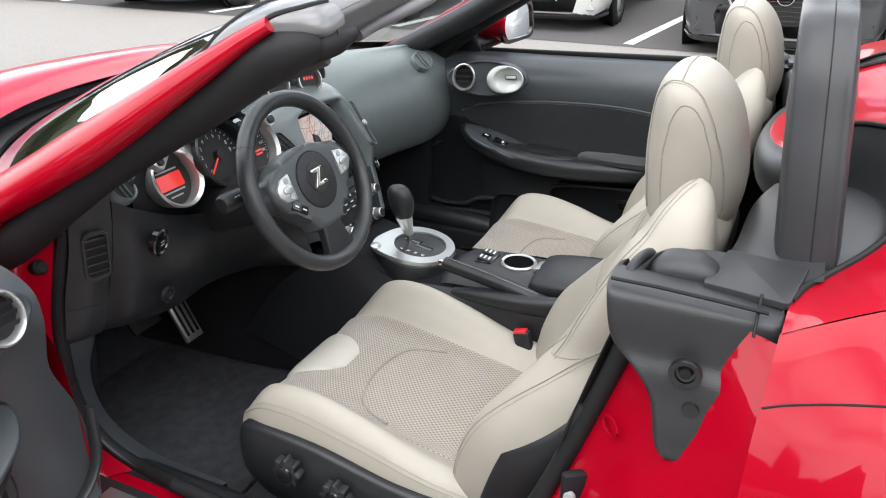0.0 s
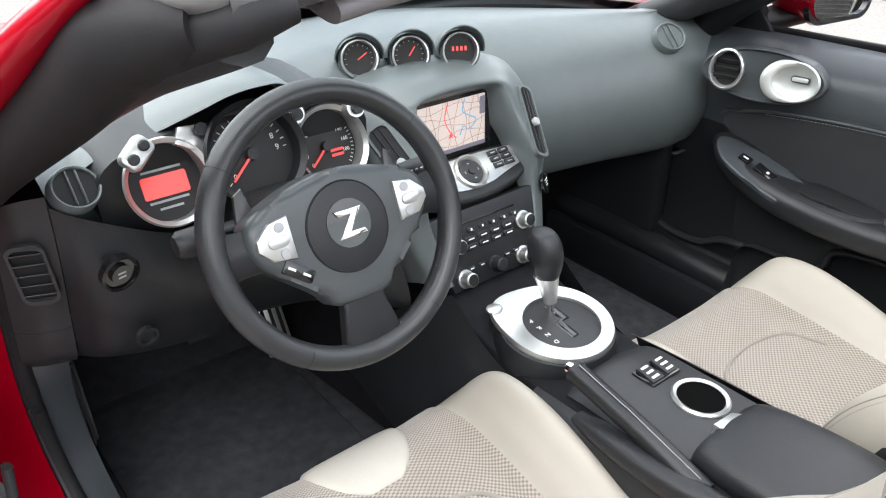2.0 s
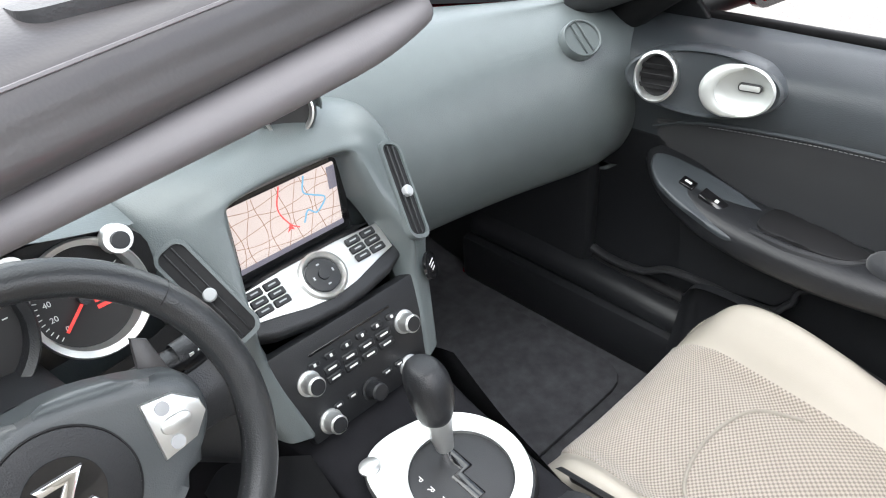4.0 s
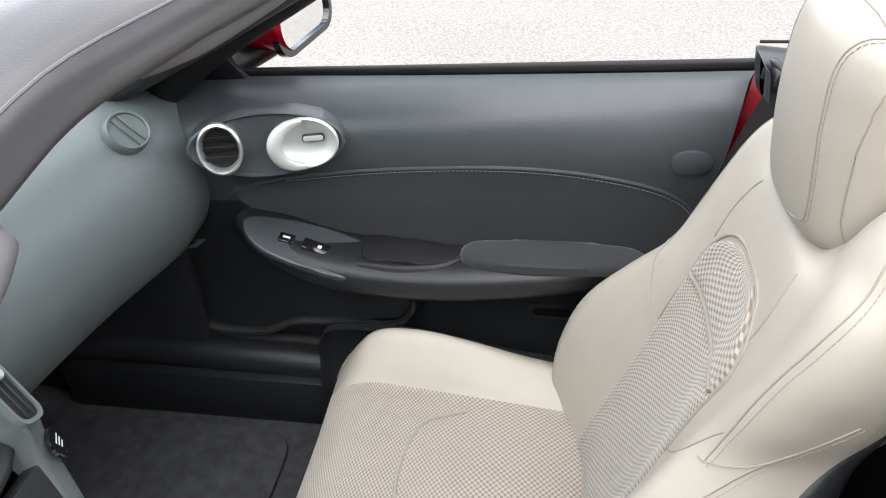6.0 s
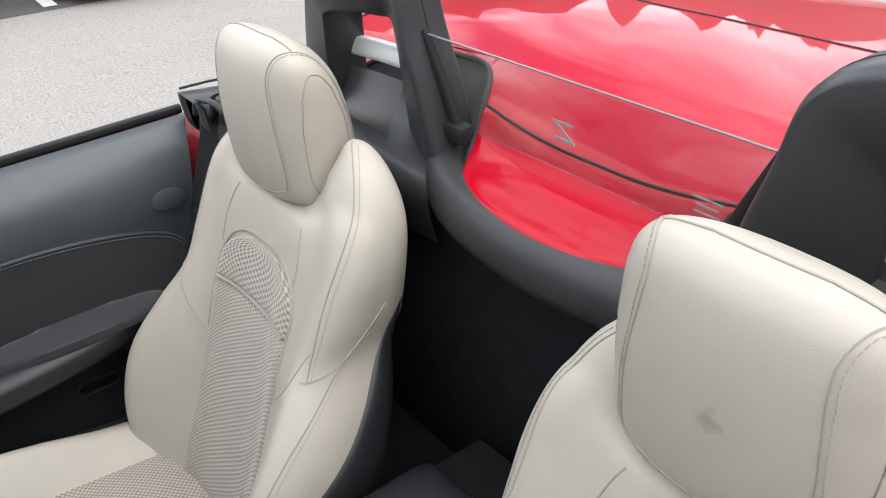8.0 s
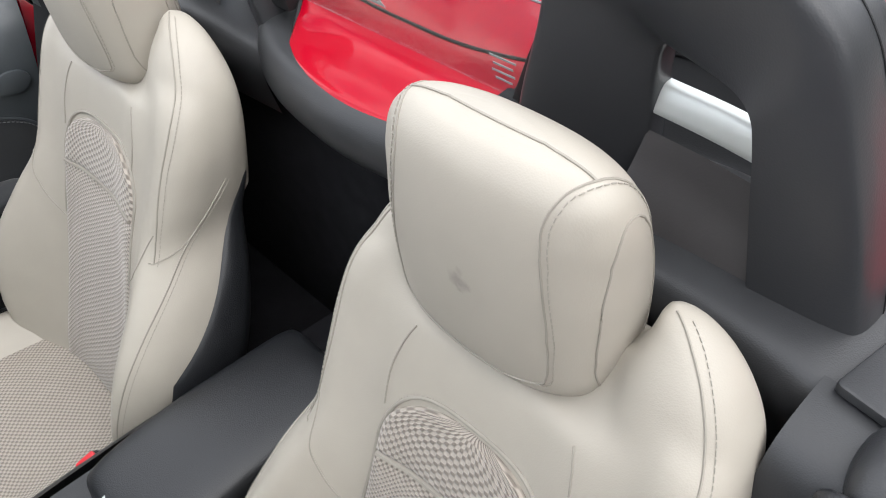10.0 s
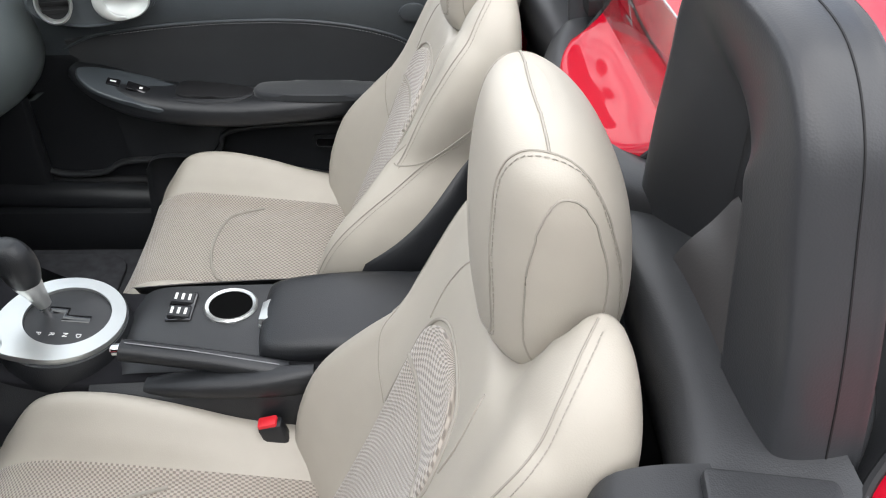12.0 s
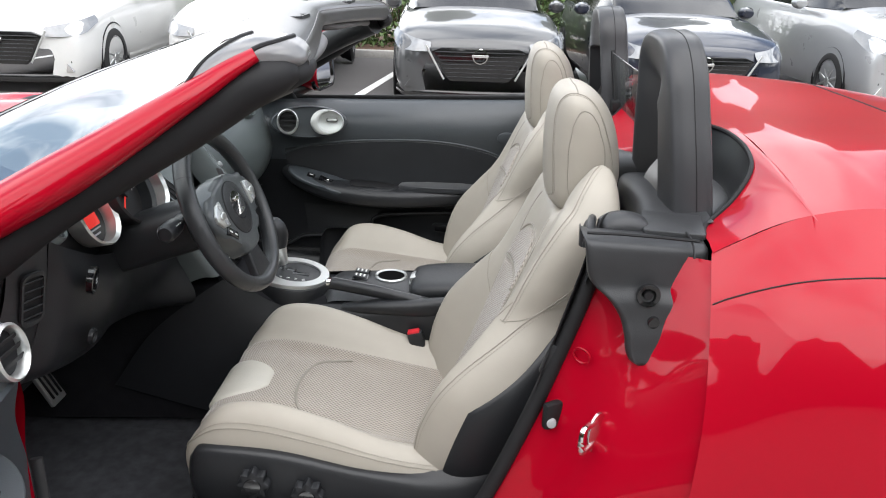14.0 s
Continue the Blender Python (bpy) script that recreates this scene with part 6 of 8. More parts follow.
for sgn in (-1, 1):
    bm = grid(B(), net([[(-0.310, sgn * 0.158, 0.730), (-0.36, sgn * 0.16, 0.72), (-0.42, sgn * 0.16, 0.70)], [(-0.28, sgn * 0.142, 0.67), (-0.32, sgn * 0.145, 0.66), (-0.40, sgn * 0.15, 0.63)], [(-0.235, sgn * 0.130, 0.610), (-0.28, sgn * 0.132, 0.58), (-0.36, sgn * 0.135, 0.55)]]), 8, 12)
    part("stack_cheek", fit_normals(bm), BLACK, stack)
part("screen_recess", fit_normals(grid(B(), net([[(-0.281, -0.084, 0.90), (-0.281, 0, 0.90), (-0.281, 0.084, 0.90)], [(-0.284, -0.086, 0.80), (-0.284, 0, 0.80), (-0.284, 0.086, 0.80)], [(-0.262, -0.104, 0.797), (-0.262, 0, 0.797), (-0.262, 0.104, 0.797)]]), 8, 16)), BLACK, stack)
scr = part("screen_frame", ring_plate(B(), facing((-0.2815, 0, 0.8485), 2) @ Matrix.Translation((0, 0, -0.002)), rrect(0.172, 0.106, 0.008), rrect(0.150, 0.088, 0.004), 0.005), GLOSSBLACK, stack, "gloss black screen surround")
NM = facing((-0.2800, 0, 0.8485), 2)
part("display", slab(B(), NM, rrect(0.154, 0.090, 0.004), 0.001), glow("map_beige", (0.86, 0.74, 0.70), 0.42), scr, "lit navigation map in pale beige")
road, water, route, band = glow("map_road", (0.45, 0.28, 0.2), 0.4), glow("map_water", (0.2, 0.5, 0.75), 0.5), glow("map_route", (0.85, 0.1, 0.1), 0.6), glow("map_bar", (0.25, 0.24, 0.3), 0.4)
for k in range(9):
    x = -0.07 + 0.0165 * k
    pts = spline([(x + 0.006 * math.sin(3 * k + j), -0.042 + 0.017 * j, 0.0012) for j in range(6)], 14)
    part("map_line", tube(B(), [NM @ p for p in pts], 0.0005, 4), road, scr)
for k in range(5):
    y = -0.03 + 0.016 * k
    pts = spline([(-0.075 + 0.03 * j, y + 0.005 * math.sin(2.3 * k + 1.7 * j), 0.0012) for j in range(6)], 14)
    part("map_line", tube(B(), [NM @ p for p in pts], 0.00045, 4), road, scr)
part("map_river", tube(B(), [NM @ p for p in spline([(0.03, 0.042, 0.0013), (0.026, 0.022, 0.0013), (0.04, 0.012, 0.0013), (0.055, 0.002, 0.0013), (0.04, -0.012, 0.0013), (0.028, -0.004, 0.0013), (0.020, -0.018, 0.0013)], 40)], 0.0011, 5), water, scr)
part("map_route", tube(B(), [NM @ p for p in spline([(-0.005, 0.043, 0.0013), (-0.012, 0.015, 0.0013), (0.0, -0.01, 0.0013), (0.012, -0.02, 0.0013)], 30)], 0.0009, 5), route, scr)
part("map_arrow", slab(B(), NM @ Matrix.Translation((0.0, -0.015, 0.0014)), [(0, 0.006), (-0.005, -0.005), (0, -0.002), (0.005, -0.005)], 0.0004), route, scr)
part("map_footer", slab(B(), NM @ Matrix.Translation((0, -0.041, 0.0012)), rrect(0.152, 0.007, 0.001), 0.0004), band, scr)
part("map_key", slab(B(), NM @ Matrix.Translation((0.069, 0.024, 0.0012)), rrect(0.012, 0.03, 0.001), 0.0004), band, scr)
cover = part("screen_glass", slab(B(), NM @ Matrix.Translation((0, 0, 0.003)), rrect(0.154, 0.090, 0.004), 0.0006), CLEARPLASTIC, scr)
cover.visible_shadow = False
# tall vents beside the screen
for sgn in (-1, 1):
    top, bottom = Vector((-0.277, sgn * 0.150, 0.877)), Vector((-0.199, sgn * 0.122, 0.794))
    ey = (top - bottom).normalized()
    ex = Vector((-0.42 * sgn, 0.9, 0))
    ex = (ex - ex.dot(ey) * ey).normalized()
    ez = ex.cross(ey)
    mid = (top + bottom) / 2 + 0.012 * ez
    cvm = Matrix(((ex.x, ey.x, ez.x, mid.x), (ex.y, ey.y, ez.y, mid.y), (ex.z, ey.z, ez.z, mid.z), (0, 0, 0, 1)))
    cv = part("centre_vent", ring_plate(B(), cvm @ Matrix.Translation((0, 0, -0.006)), rrect(0.040, 0.132, 0.014, n=6), rrect(0.032, 0.122, 0.011, n=6), 0.008), DASH, stack, "tall narrow air vent")
    part("vent_back", slab(B(), cvm @ Matrix.Translation((0, 0, -0.003)), rrect(0.034, 0.124, 0.011), 0.002), RUBBER, cv)
    for k in range(2):
        part("vent_vane", rbox(B(), cvm @ Matrix.Translation((-0.005 + 0.010 * k, 0, 0.000)), (0.0016, 0.118, 0.004), 0.0006, 1), TRIM, cv)
    part("vent_knob", lathe(B(), cvm @ Matrix.Translation((0.0, -0.004, 0.001)), [(0.0070, 0), (0.0075, 0.006), (0.006, 0.008), (0, 0.0085)], 20), GREYPRINT, cv, "small grey vent knob")
# control shelf with rotary pad
PM = facing((-0.232, 0, 0.783), 52)
part("control_shelf", slab(B(), PM @ Matrix.Translation((0, -0.002, -0.02)), [(-0.115, 0.025), (-0.118, -0.022), (-0.085, -0.036), (-0.04, -0.044), (0, -0.047), (0.04, -0.044), (0.085, -0.036), (0.118, -0.022), (0.115, 0.025), (0.06, 0.036), (-0.06, 0.036)], 0.024, 0.008, 3), BLACK, stack)
plate = part("control_plate", slab(B(), PM @ Matrix.Translation((0, 0.002, 0.0035)), [(-0.104, 0.022), (-0.104, -0.014), (-0.075, -0.020), (-0.035, -0.030), (0, -0.034), (0.035, -0.030), (0.075, -0.020), (0.104, -0.014), (0.104, 0.022), (0.04, 0.026), (-0.04, 0.026)], 0.003, 0.001), SILVER, stack, "silver control plate")
part("rotary_ring", lathe(B(), PM @ Matrix.Translation((0, -0.002, 0.0062)), [(0.031, 0), (0.030, 0.007), (0.027, 0.009), (0.023, 0.005), (0.022, 0.002)], 40), SILVER, plate, "knurled silver rotary ring")
part("rotary_pad", lathe(B(), PM @ Matrix.Translation((0, -0.002, 0.0062)), [(0.0215, 0.0), (0.0215, 0.004), (0.019, 0.0055), (0.007, 0.0055), (0.0065, 0.0075), (0, 0.008)], 36), BLACK, plate)
for a in range(4):
    part("pad_arrow", rbox(B(), PM @ Matrix.Translation((0, -0.002, 0.012)) @ Matrix.Rotation(radians(90 * a), 4, "Z") @ Matrix.Translation((0, 0.0135, 0)), (0.004, 0.002, 0.0005), 0, 1), GREYPRINT, plate)
for sgn in (-1, 1):
    for r in range(3):
        for c in range(2):
            part("key", rbox(B(), PM @ Matrix.Translation((sgn * (0.060 + 0.024 * c), 0.018 - 0.0115 * r, 0.0075)), (0.0215, 0.0098, 0.004), 0.0014, 1), BLACK, plate)
            part("key_mark", rbox(B(), PM @ Matrix.Translation((sgn * (0.060 + 0.024 * c), 0.018 - 0.0115 * r, 0.0097)), (0.010, 0.0018, 0.0005), 0, 1), GREYPRINT, plate)
# audio and climate rows
AM = facing((-0.180, 0, 0.682), 20)
fascia = part("audio_fascia", slab(B(), AM @ Matrix.Translation((0, 0.004, -0.008)), [(-0.112, 0.060), (-0.106, -0.01), (-0.092, -0.068), (0.092, -0.068), (0.106, -0.01), (0.112, 0.060)], 0.016, 0.004), BLACK, stack, "black audio and climate panel")
part("disc_slot", rbox(B(), AM @ Matrix.Translation((0, 0.042, 0.0085)), (0.125, 0.0035, 0.002), 0.0005, 1), GLOSSBLACK, fascia)
for k in range(6):
    part("preset_button", rbox(B(), AM @ Matrix.Translation((-0.060 + 0.024 * k, 0.029, 0.009)), (0.016, 0.008, 0.004), 0.0015, 1), BLACK, fascia)
    part("button_mark", rbox(B(), AM @ Matrix.Translation((-0.060 + 0.024 * k, 0.029, 0.0112)), (0.0035, 0.004, 0.0004), 0, 1), PRINT, fascia)
for k in range(4):
    for r in range(2):
        part("mode_key", rbox(B(), AM @ Matrix.Translation((-0.040 + 0.027 * k, 0.014 - 0.013 * r, 0.009)), (0.023, 0.010, 0.004), 0.0015, 1), BLACK, fascia)
        part("button_mark", rbox(B(), AM @ Matrix.Translation((-0.040 + 0.027 * k, 0.014 - 0.013 * r, 0.0112)), (0.012, 0.0022, 0.0004), 0, 1), PRINT, fascia)


def stack_knob(x, y, r, mat=SILVER):
    k = part("control_knob", lathe(B(), AM @ Matrix.Translation((x, y, 0.007)), [(r * 1.25, 0), (r * 1.25, 0.003), (r, 0.004), (r * 0.95, 0.020), (r * 0.8, 0.022), (0, 0.0215)], 32), mat, fascia, "satin silver rotary knob" if mat is SILVER else "black rotary knob")
    part("knob_face", lathe(B(), AM @ Matrix.Translation((x, y, 0.007)), [(r * 0.78, 0.0222), (0, 0.0228)], 28), BLACK, k)


for x, y in ((-0.074, 0.012), (0.076, 0.012), (-0.066, -0.046), (0.062, -0.046)):
    stack_knob(x, y, 0.0125)
stack_knob(0.0, -0.042, 0.012, BLACK)
for x in (-0.05, -0.028, 0.028, 0.048):
    part("climate_button", rbox(B(), AM @ Matrix.Translation((x, -0.033, 0.009)), (0.014, 0.007, 0.004), 0.0015, 1), BLACK, fascia)
    part("button_mark", rbox(B(), AM @ Matrix.Translation((x, -0.033, 0.0112)), (0.007, 0.002, 0.0004), 0, 1), PRINT, fascia)
hz = part("hazard_disc", lathe(B(), facing((-0.196, 0.143, 0.738), 18, 32), [(0.019, 0), (0.019, 0.004), (0.016, 0.005), (0, 0.005)], 28), GLOSSBLACK, stack, "round black airbag lamp")
part("lamp_bars", (lambda b: [rbox(b, facing((-0.196, 0.143, 0.738), 18, 32) @ Matrix.Translation((0, 0.006 - 0.005 * j, 0.0052)), (0.016 - 0.003 * j, 0.0018, 0.0004), 0, 1) for j in range(3)] and b)(B()), PRINT, hz)

# ---- steering wheel ----
WM = facing((-0.038, -0.360, 0.889), 24) @ Matrix.Diagonal((0.935, 0.935, 0.935, 1))
wheel = thing("steering_wheel", (-0.038, -0.360, 0.889), "black leather three-spoke steering wheel with silver switches", "steering wheel")
rim = [WM @ Vector((0.1635 * math.cos(2 * math.pi * k / 72), 0.1635 * math.sin(2 * math.pi * k / 72), 0)) for k in range(72)]
part("rim", fit_normals(sweep(B(), rim, 0.0145, 0.0165, up=WM.to_3x3() @ Vector((0, 0, 1)), p=2.1, n=18, closed=True, caps=False)), GRIP, wheel, "black leather rim")
for a in (38, 142, 236, 304):
    c, s_ = math.cos(radians(a)), math.sin(radians(a))
    ring = [WM @ Vector(((0.1635 + 0.0150 * math.cos(t)) * c, (0.1635 + 0.0150 * math.cos(t)) * s_, 0.0172 * math.sin(t))) for t in [2 * math.pi * k / 24 for k in range(24)]]
    part("rim_joint", tube(B(), ring, 0.0007, 5, closed=True), RUBBER, wheel)
lace = B()
for a in [k * 2.2 for k in range(-60, 20)]:
    c, s_ = math.cos(radians(a)), math.sin(radians(a))
    tube(lace, [WM @ Vector((0.1492 * c, 0.1492 * s_, -0.003)), WM @ Vector((0.1488 * math.cos(radians(a + 1.1)), 0.1488 * math.sin(radians(a + 1.1)), 0.004))], 0.0007, 4)
part("rim_stitching", lace, BLACKTHREAD, wheel)
hubo = [(0.118, 0.036), (0.126, 0.008), (0.114, -0.020), (0.084, -0.046), (0.052, -0.074), (0.033, -0.094), (-0.033, -0.094), (-0.052, -0.074), (-0.084, -0.046), (-0.114, -0.020), (-0.126, 0.008), (-0.118, 0.036), (-0.085, 0.052), (-0.04, 0.066), (0.0, 0.069), (0.04, 0.066), (0.085, 0.052)]
smooth_hub = [(p.x, p.y) for p in spline([(x, y, 0) for x, y in hubo], 60, True)]
part("airbag_cover", slab(B(), WM @ Matrix.Translation((0, 0, -0.028)), smooth_hub, 0.044, 0.014, 4), SATIN, wheel, "black padded airbag cover")
part("hub_ring", lathe(B(), WM @ Matrix.Translation((0, -0.002, 0.0155)), [(0.056, -0.002), (0.0545, 0.0025), (0.045, 0.0045), (0.0, 0.006)], 48), BLACK, wheel)
part("hub_groove", tube(B(), [WM @ Vector((0.0555 * math.cos(t), -0.002 + 0.0555 * math.sin(t), 0.0165)) for t in [2 * math.pi * k / 48 for k in range(48)]], 0.0012, 5, closed=True), RUBBER, wheel)
part("emblem_disc", lathe(B(), WM @ Matrix.Translation((0, 0.002, 0.0205)), [(0.031, -0.002), (0.030, 0.001), (0, 0.0015)], 40), GLOSSBLACK, wheel)
zig = [(-0.019, -0.017), (0.021, -0.017), (0.017, -0.010), (-0.001, -0.010), (0.020, 0.017), (-0.018, 0.017), (-0.014, 0.010), (0.0035, 0.010)]
part("emblem", slab(B(), WM @ Matrix.Translation((0, 0.002, 0.0215)), zig, 0.003, 0.0008), CHROME, wheel, "angular chrome emblem")
for sgn in (-1, 1):
    sp = net([
        [WM @ Vector((sgn * x, y, z)) for x, y, z in ((0.070, 0.034, 0.004), (0.105, 0.030, 0.000), (0.135, 0.030, -0.004), (0.158, 0.036, -0.002))],
        [WM @ Vector((sgn * x, y, z)) for x, y, z in ((0.070, 0.008, 0.012), (0.105, 0.005, 0.007), (0.135, 0.006, 0.002), (0.158, 0.006, 0.002))],
        [WM @ Vector((sgn * x, y, z)) for x, y, z in ((0.065, -0.030, 0.006), (0.10, -0.022, 0.001), (0.135, -0.020, -0.004), (0.156, -0.026, -0.002))],
        [WM @ Vector((sgn * x, y, z)) for x, y, z in ((0.065, -0.030, -0.012), (0.10, -0.022, -0.014), (0.135, -0.020, -0.014), (0.156, -0.026, -0.010))],
        [WM @ Vector((sgn * x, y, z)) for x, y, z in ((0.070, 0.034, -0.012), (0.105, 0.030, -0.014), (0.135, 0.030, -0.014), (0.158, 0.036, -0.010))],
    ])
    part("side_spoke", fit_normals(grid(B(), sp, 14, 24)), BLACK, wheel)
    pl = part("switch_plate", slab(B(), WM @ Matrix.Translation((0, 0, 0.0125)), [(sgn * x, y) for x, y in ((0.074, 0.034), (0.100, 0.030), (0.118, 0.014), (0.119, 0.002), (0.104, -0.014), (0.074, -0.018))], 0.008, 0.003), SILVER, wheel, "silver switch plate")
    part("rocker", slab(B(), WM @ Matrix.Translation((sgn * 0.093, 0.007, 0.0200)), oval(0.013, 0.007, 24, 2.6), 0.004, 0.0015), SILVER, pl)
    for dy in (0.023, -0.008):
        part("round_button", lathe(B(), WM @ Matrix.Translation((sgn * 0.088, dy, 0.0198)), [(0.006, 0), (0.006, 0.002), (0, 0.0025)], 18), GREYPRINT, pl)
part("phone_keys", slab(B(), WM @ Matrix.Translation((-0.078, -0.034, 0.0125)) @ Matrix.Rotation(radians(-38), 4, "Z"), rrect(0.040, 0.017, 0.003), 0.006, 0.001), GLOSSBLACK, wheel)
part("key_bars", (lambda b: [rbox(b, WM @ Matrix.Translation((-0.078, -0.034, 0.0188)) @ Matrix.Rotation(radians(-38), 4, "Z") @ Matrix.Translation((-0.010 + 0.020 * j, 0, 0)), (0.010, 0.003, 0.0005), 0, 1) for j in range(2)] and b)(B()), PRINT, wheel)
part("lower_spoke", slab(B(), WM @ Matrix.Translation((0, 0, -0.010)), [(-0.034, -0.045), (-0.030, -0.10), (-0.042, -0.152), (0.042, -0.152), (0.030, -0.10), (0.034, -0.045)], 0.018, 0.006, 3), BLACK, wheel)
part("hub_back", lathe(B(), WM @ Matrix.Translation((0, 0, -0.09)), [(0.052, 0), (0.058, 0.04), (0.070, 0.065)], 36), BLACK, wheel)
# stalks and shift paddles
for sgn, name in ((-1, "indicator_stalk"), (1, "wiper_stalk")):
    a = WM @ Vector((sgn * 0.045, 0.028, -0.075))
    e = WM @ Vector((sgn * 0.165, 0.030, -0.055))
    st = single(name, fit_normals(sweep(B(), [a, a.lerp(e, 0.5), e], lambda t: 0.010 + 0.004 * t, 0.009, up=(0, 0, 1), p=2.4)), BLACK, a, "black column stalk with a ribbed end", "stalk", "column stalks")
    part("stalk_end", lathe(B(), Matrix.Translation(e) @ Matrix.Rotation(radians(90 * -sgn), 4, "X"), [(0.015, -0.03), (0.0165, -0.012), (0.0165, 0.012), (0.012, 0.018), (0, 0.019)], 24), BLACK, st)
    part("print_marks", (lambda b: [rbox(b, Matrix.Translation(e + Vector((0.0135, sgn * (-0.02 + 0.008 * j), 0.008))), (0.0006, 0.004, 0.005), 0, 1) for j in range(3)] and b)(B()), PRINT, st)
    pd = single("shift_paddle", slab(B(), WM @ Matrix.Translation((0, 0, -0.030)), [(sgn * x, y) for x, y in ((0.100, 0.075), (0.112, 0.068), (0.118, 0.035), (0.112, 0.010), (0.100, 0.012), (0.094, 0.045))], 0.006, 0.002), HEADER, WM @ Vector((sgn * 0.09, 0.02, -0.03)), "grey metal shift paddle behind the wheel", "shift paddle", "shift paddles")

# ---- pedals ----
pm = Matrix.Translation((-0.555, -0.232, 0.425)) @ Matrix.Rotation(radians(62), 4, "Y")
acc = thing("accelerator_pedal", (-0.55, -0.23, 0.27), "drilled aluminium accelerator pedal with dark grooves", "pedal", "pedals")
part("pedal_pad", rbox(B(), pm, (0.16, 0.055, 0.012), 0.004), SILVER, acc, "brushed aluminium pad")
for k in range(3):
    part("rubber_strip", rbox(B(), pm @ Matrix.Translation((0, -0.016 + 0.016 * k, 0.006)), (0.13, 0.007, 0.004), 0.001, 1), RUBBER, acc)
br = thing("brake_pedal", (-0.53, -0.37, 0.27), "black rubber brake pedal on a black arm", "pedal", "pedals")
part("pedal_pad", rbox(B(), Matrix.Translation((-0.526, -0.372, 0.485)) @ Matrix.Rotation(radians(50), 4, "Y"), (0.055, 0.080, 0.012), 0.004), RUBBER, br)
part("pad_edge", tube(B(), [(-0.516, -0.407, 0.504), (-0.5095, -0.372, 0.509), (-0.503, -0.337, 0.514)], 0.0035, 8), SILVER, br, "bright metal edge of the pad")
part("arm", tube(B(), [(-0.535, -0.36, 0.485), (-0.62, -0.36, 0.57), (-0.70, -0.36, 0.75)], 0.010, 8), RUBBER, br)
dp = thing("footrest", (-0.66, -0.60, 0.27), "aluminium-faced footrest beside the footwell wall", "footrest")
rest = [(-0.525, -0.598, 0.34), (-0.484, -0.607, 0.47), (-0.456, -0.613, 0.554)]
part("rest_base", fit_normals(sweep(B(), spline([(x - 0.008, y - 0.012, z) for x, y, z in rest], 10), 0.034, 0.008, up=(0.5, 1, 0), p=4, n=16)), BLACK, dp)
for k in range(2):
    strip = [(x + 0.002 + 0.014 * k, y + 0.002 - 0.008 * k, z) for x, y, z in rest]
    part("metal_strip", fit_normals(sweep(B(), spline(strip, 10), 0.0045, 0.003, up=(0.5, 1, 0), p=4, n=12)), SILVER, dp, "brushed metal strip")

# ---- centre tunnel ----
tunnel = thing("centre_console", (0.2, 0, 0.26), "dark grey centre console with cup holder and armrest", "centre console")
tun = net([[(x, -w - 0.035, 0.27), (x, -w - 0.012, z - 0.10), (x, -w, z - 0.022), (x, -w + 0.018, z), (x, 0, z + 0.004), (x, w - 0.018, z), (x, w, z - 0.022), (x, w + 0.012, z - 0.10), (x, w + 0.035, 0.27)] for x, w, z in ((-0.95, 0.16, 0.62), (-0.60, 0.14, 0.61), (-0.30, 0.112, 0.60), (-0.17, 0.112, 0.615), (-0.08, 0.108, 0.595), (0.06, 0.104, 0.573), (0.20, 0.100, 0.585), (0.34, 0.100, 0.592), (0.55, 0.10, 0.59), (0.72, 0.11, 0.57))])
part("tunnel_body", fit_normals(grid(B(), tun, 48, 40)), VOID, tunnel)
for sgn in (-1, 1):
    part("knee_pad", fit_normals(grid(B(), net([[(-0.130, sgn * 0.116, 0.645), (-0.05, sgn * 0.116, 0.590), (0.03, sgn * 0.112, 0.560), (0.07, sgn * 0.108, 0.548)], [(-0.20, sgn * 0.134, 0.600), (-0.08, sgn * 0.140, 0.525), (0.02, sgn * 0.138, 0.480), (0.09, sgn * 0.134, 0.455)], [(-0.32, sgn * 0.150, 0.50), (-0.14, sgn * 0.156, 0.42), (0.0, sgn * 0.152, 0.36), (0.10, sgn * 0.146, 0.33)], [(-0.42, sgn * 0.156, 0.36), (-0.18, sgn * 0.158, 0.30), (0.0, sgn * 0.154, 0.27), (0.10, sgn * 0.148, 0.26)]]), 18, 18)), BLACK, tunnel, "black moulded side of the console")
    part("console_side", fit_normals(grid(B(), net([[(0.05, sgn * 0.104, 0.575), (0.16, sgn * 0.106, 0.582), (0.30, sgn * 0.108, 0.588), (0.46, sgn * 0.108, 0.590), (0.62, sgn * 0.108, 0.586)], [(0.05, sgn * 0.122, 0.560), (0.16, sgn * 0.126, 0.566), (0.30, sgn * 0.126, 0.572), (0.46, sgn * 0.122, 0.574), (0.62, sgn * 0.118, 0.570)], [(0.06, sgn * 0.128, 0.530), (0.16, sgn * 0.132, 0.530), (0.30, sgn * 0.131, 0.536), (0.46, sgn * 0.126, 0.538), (0.62, sgn * 0.120, 0.534)], [(0.08, sgn * 0.126, 0.500), (0.16, sgn * 0.130, 0.498), (0.30, sgn * 0.128, 0.500), (0.46, sgn * 0.124, 0.504), (0.62, sgn * 0.118, 0.504)]]), 30, 16)), BLACK, tunnel, "satin black console side")
    part("console_crease", tube(B(), spline([(0.08, sgn * 0.1265, 0.499), (0.16, sgn * 0.1305, 0.497), (0.30, sgn * 0.1285, 0.499), (0.46, sgn * 0.1245, 0.503), (0.62, sgn * 0.1185, 0.503)], 24), 0.003, 6), RUBBER, tunnel)
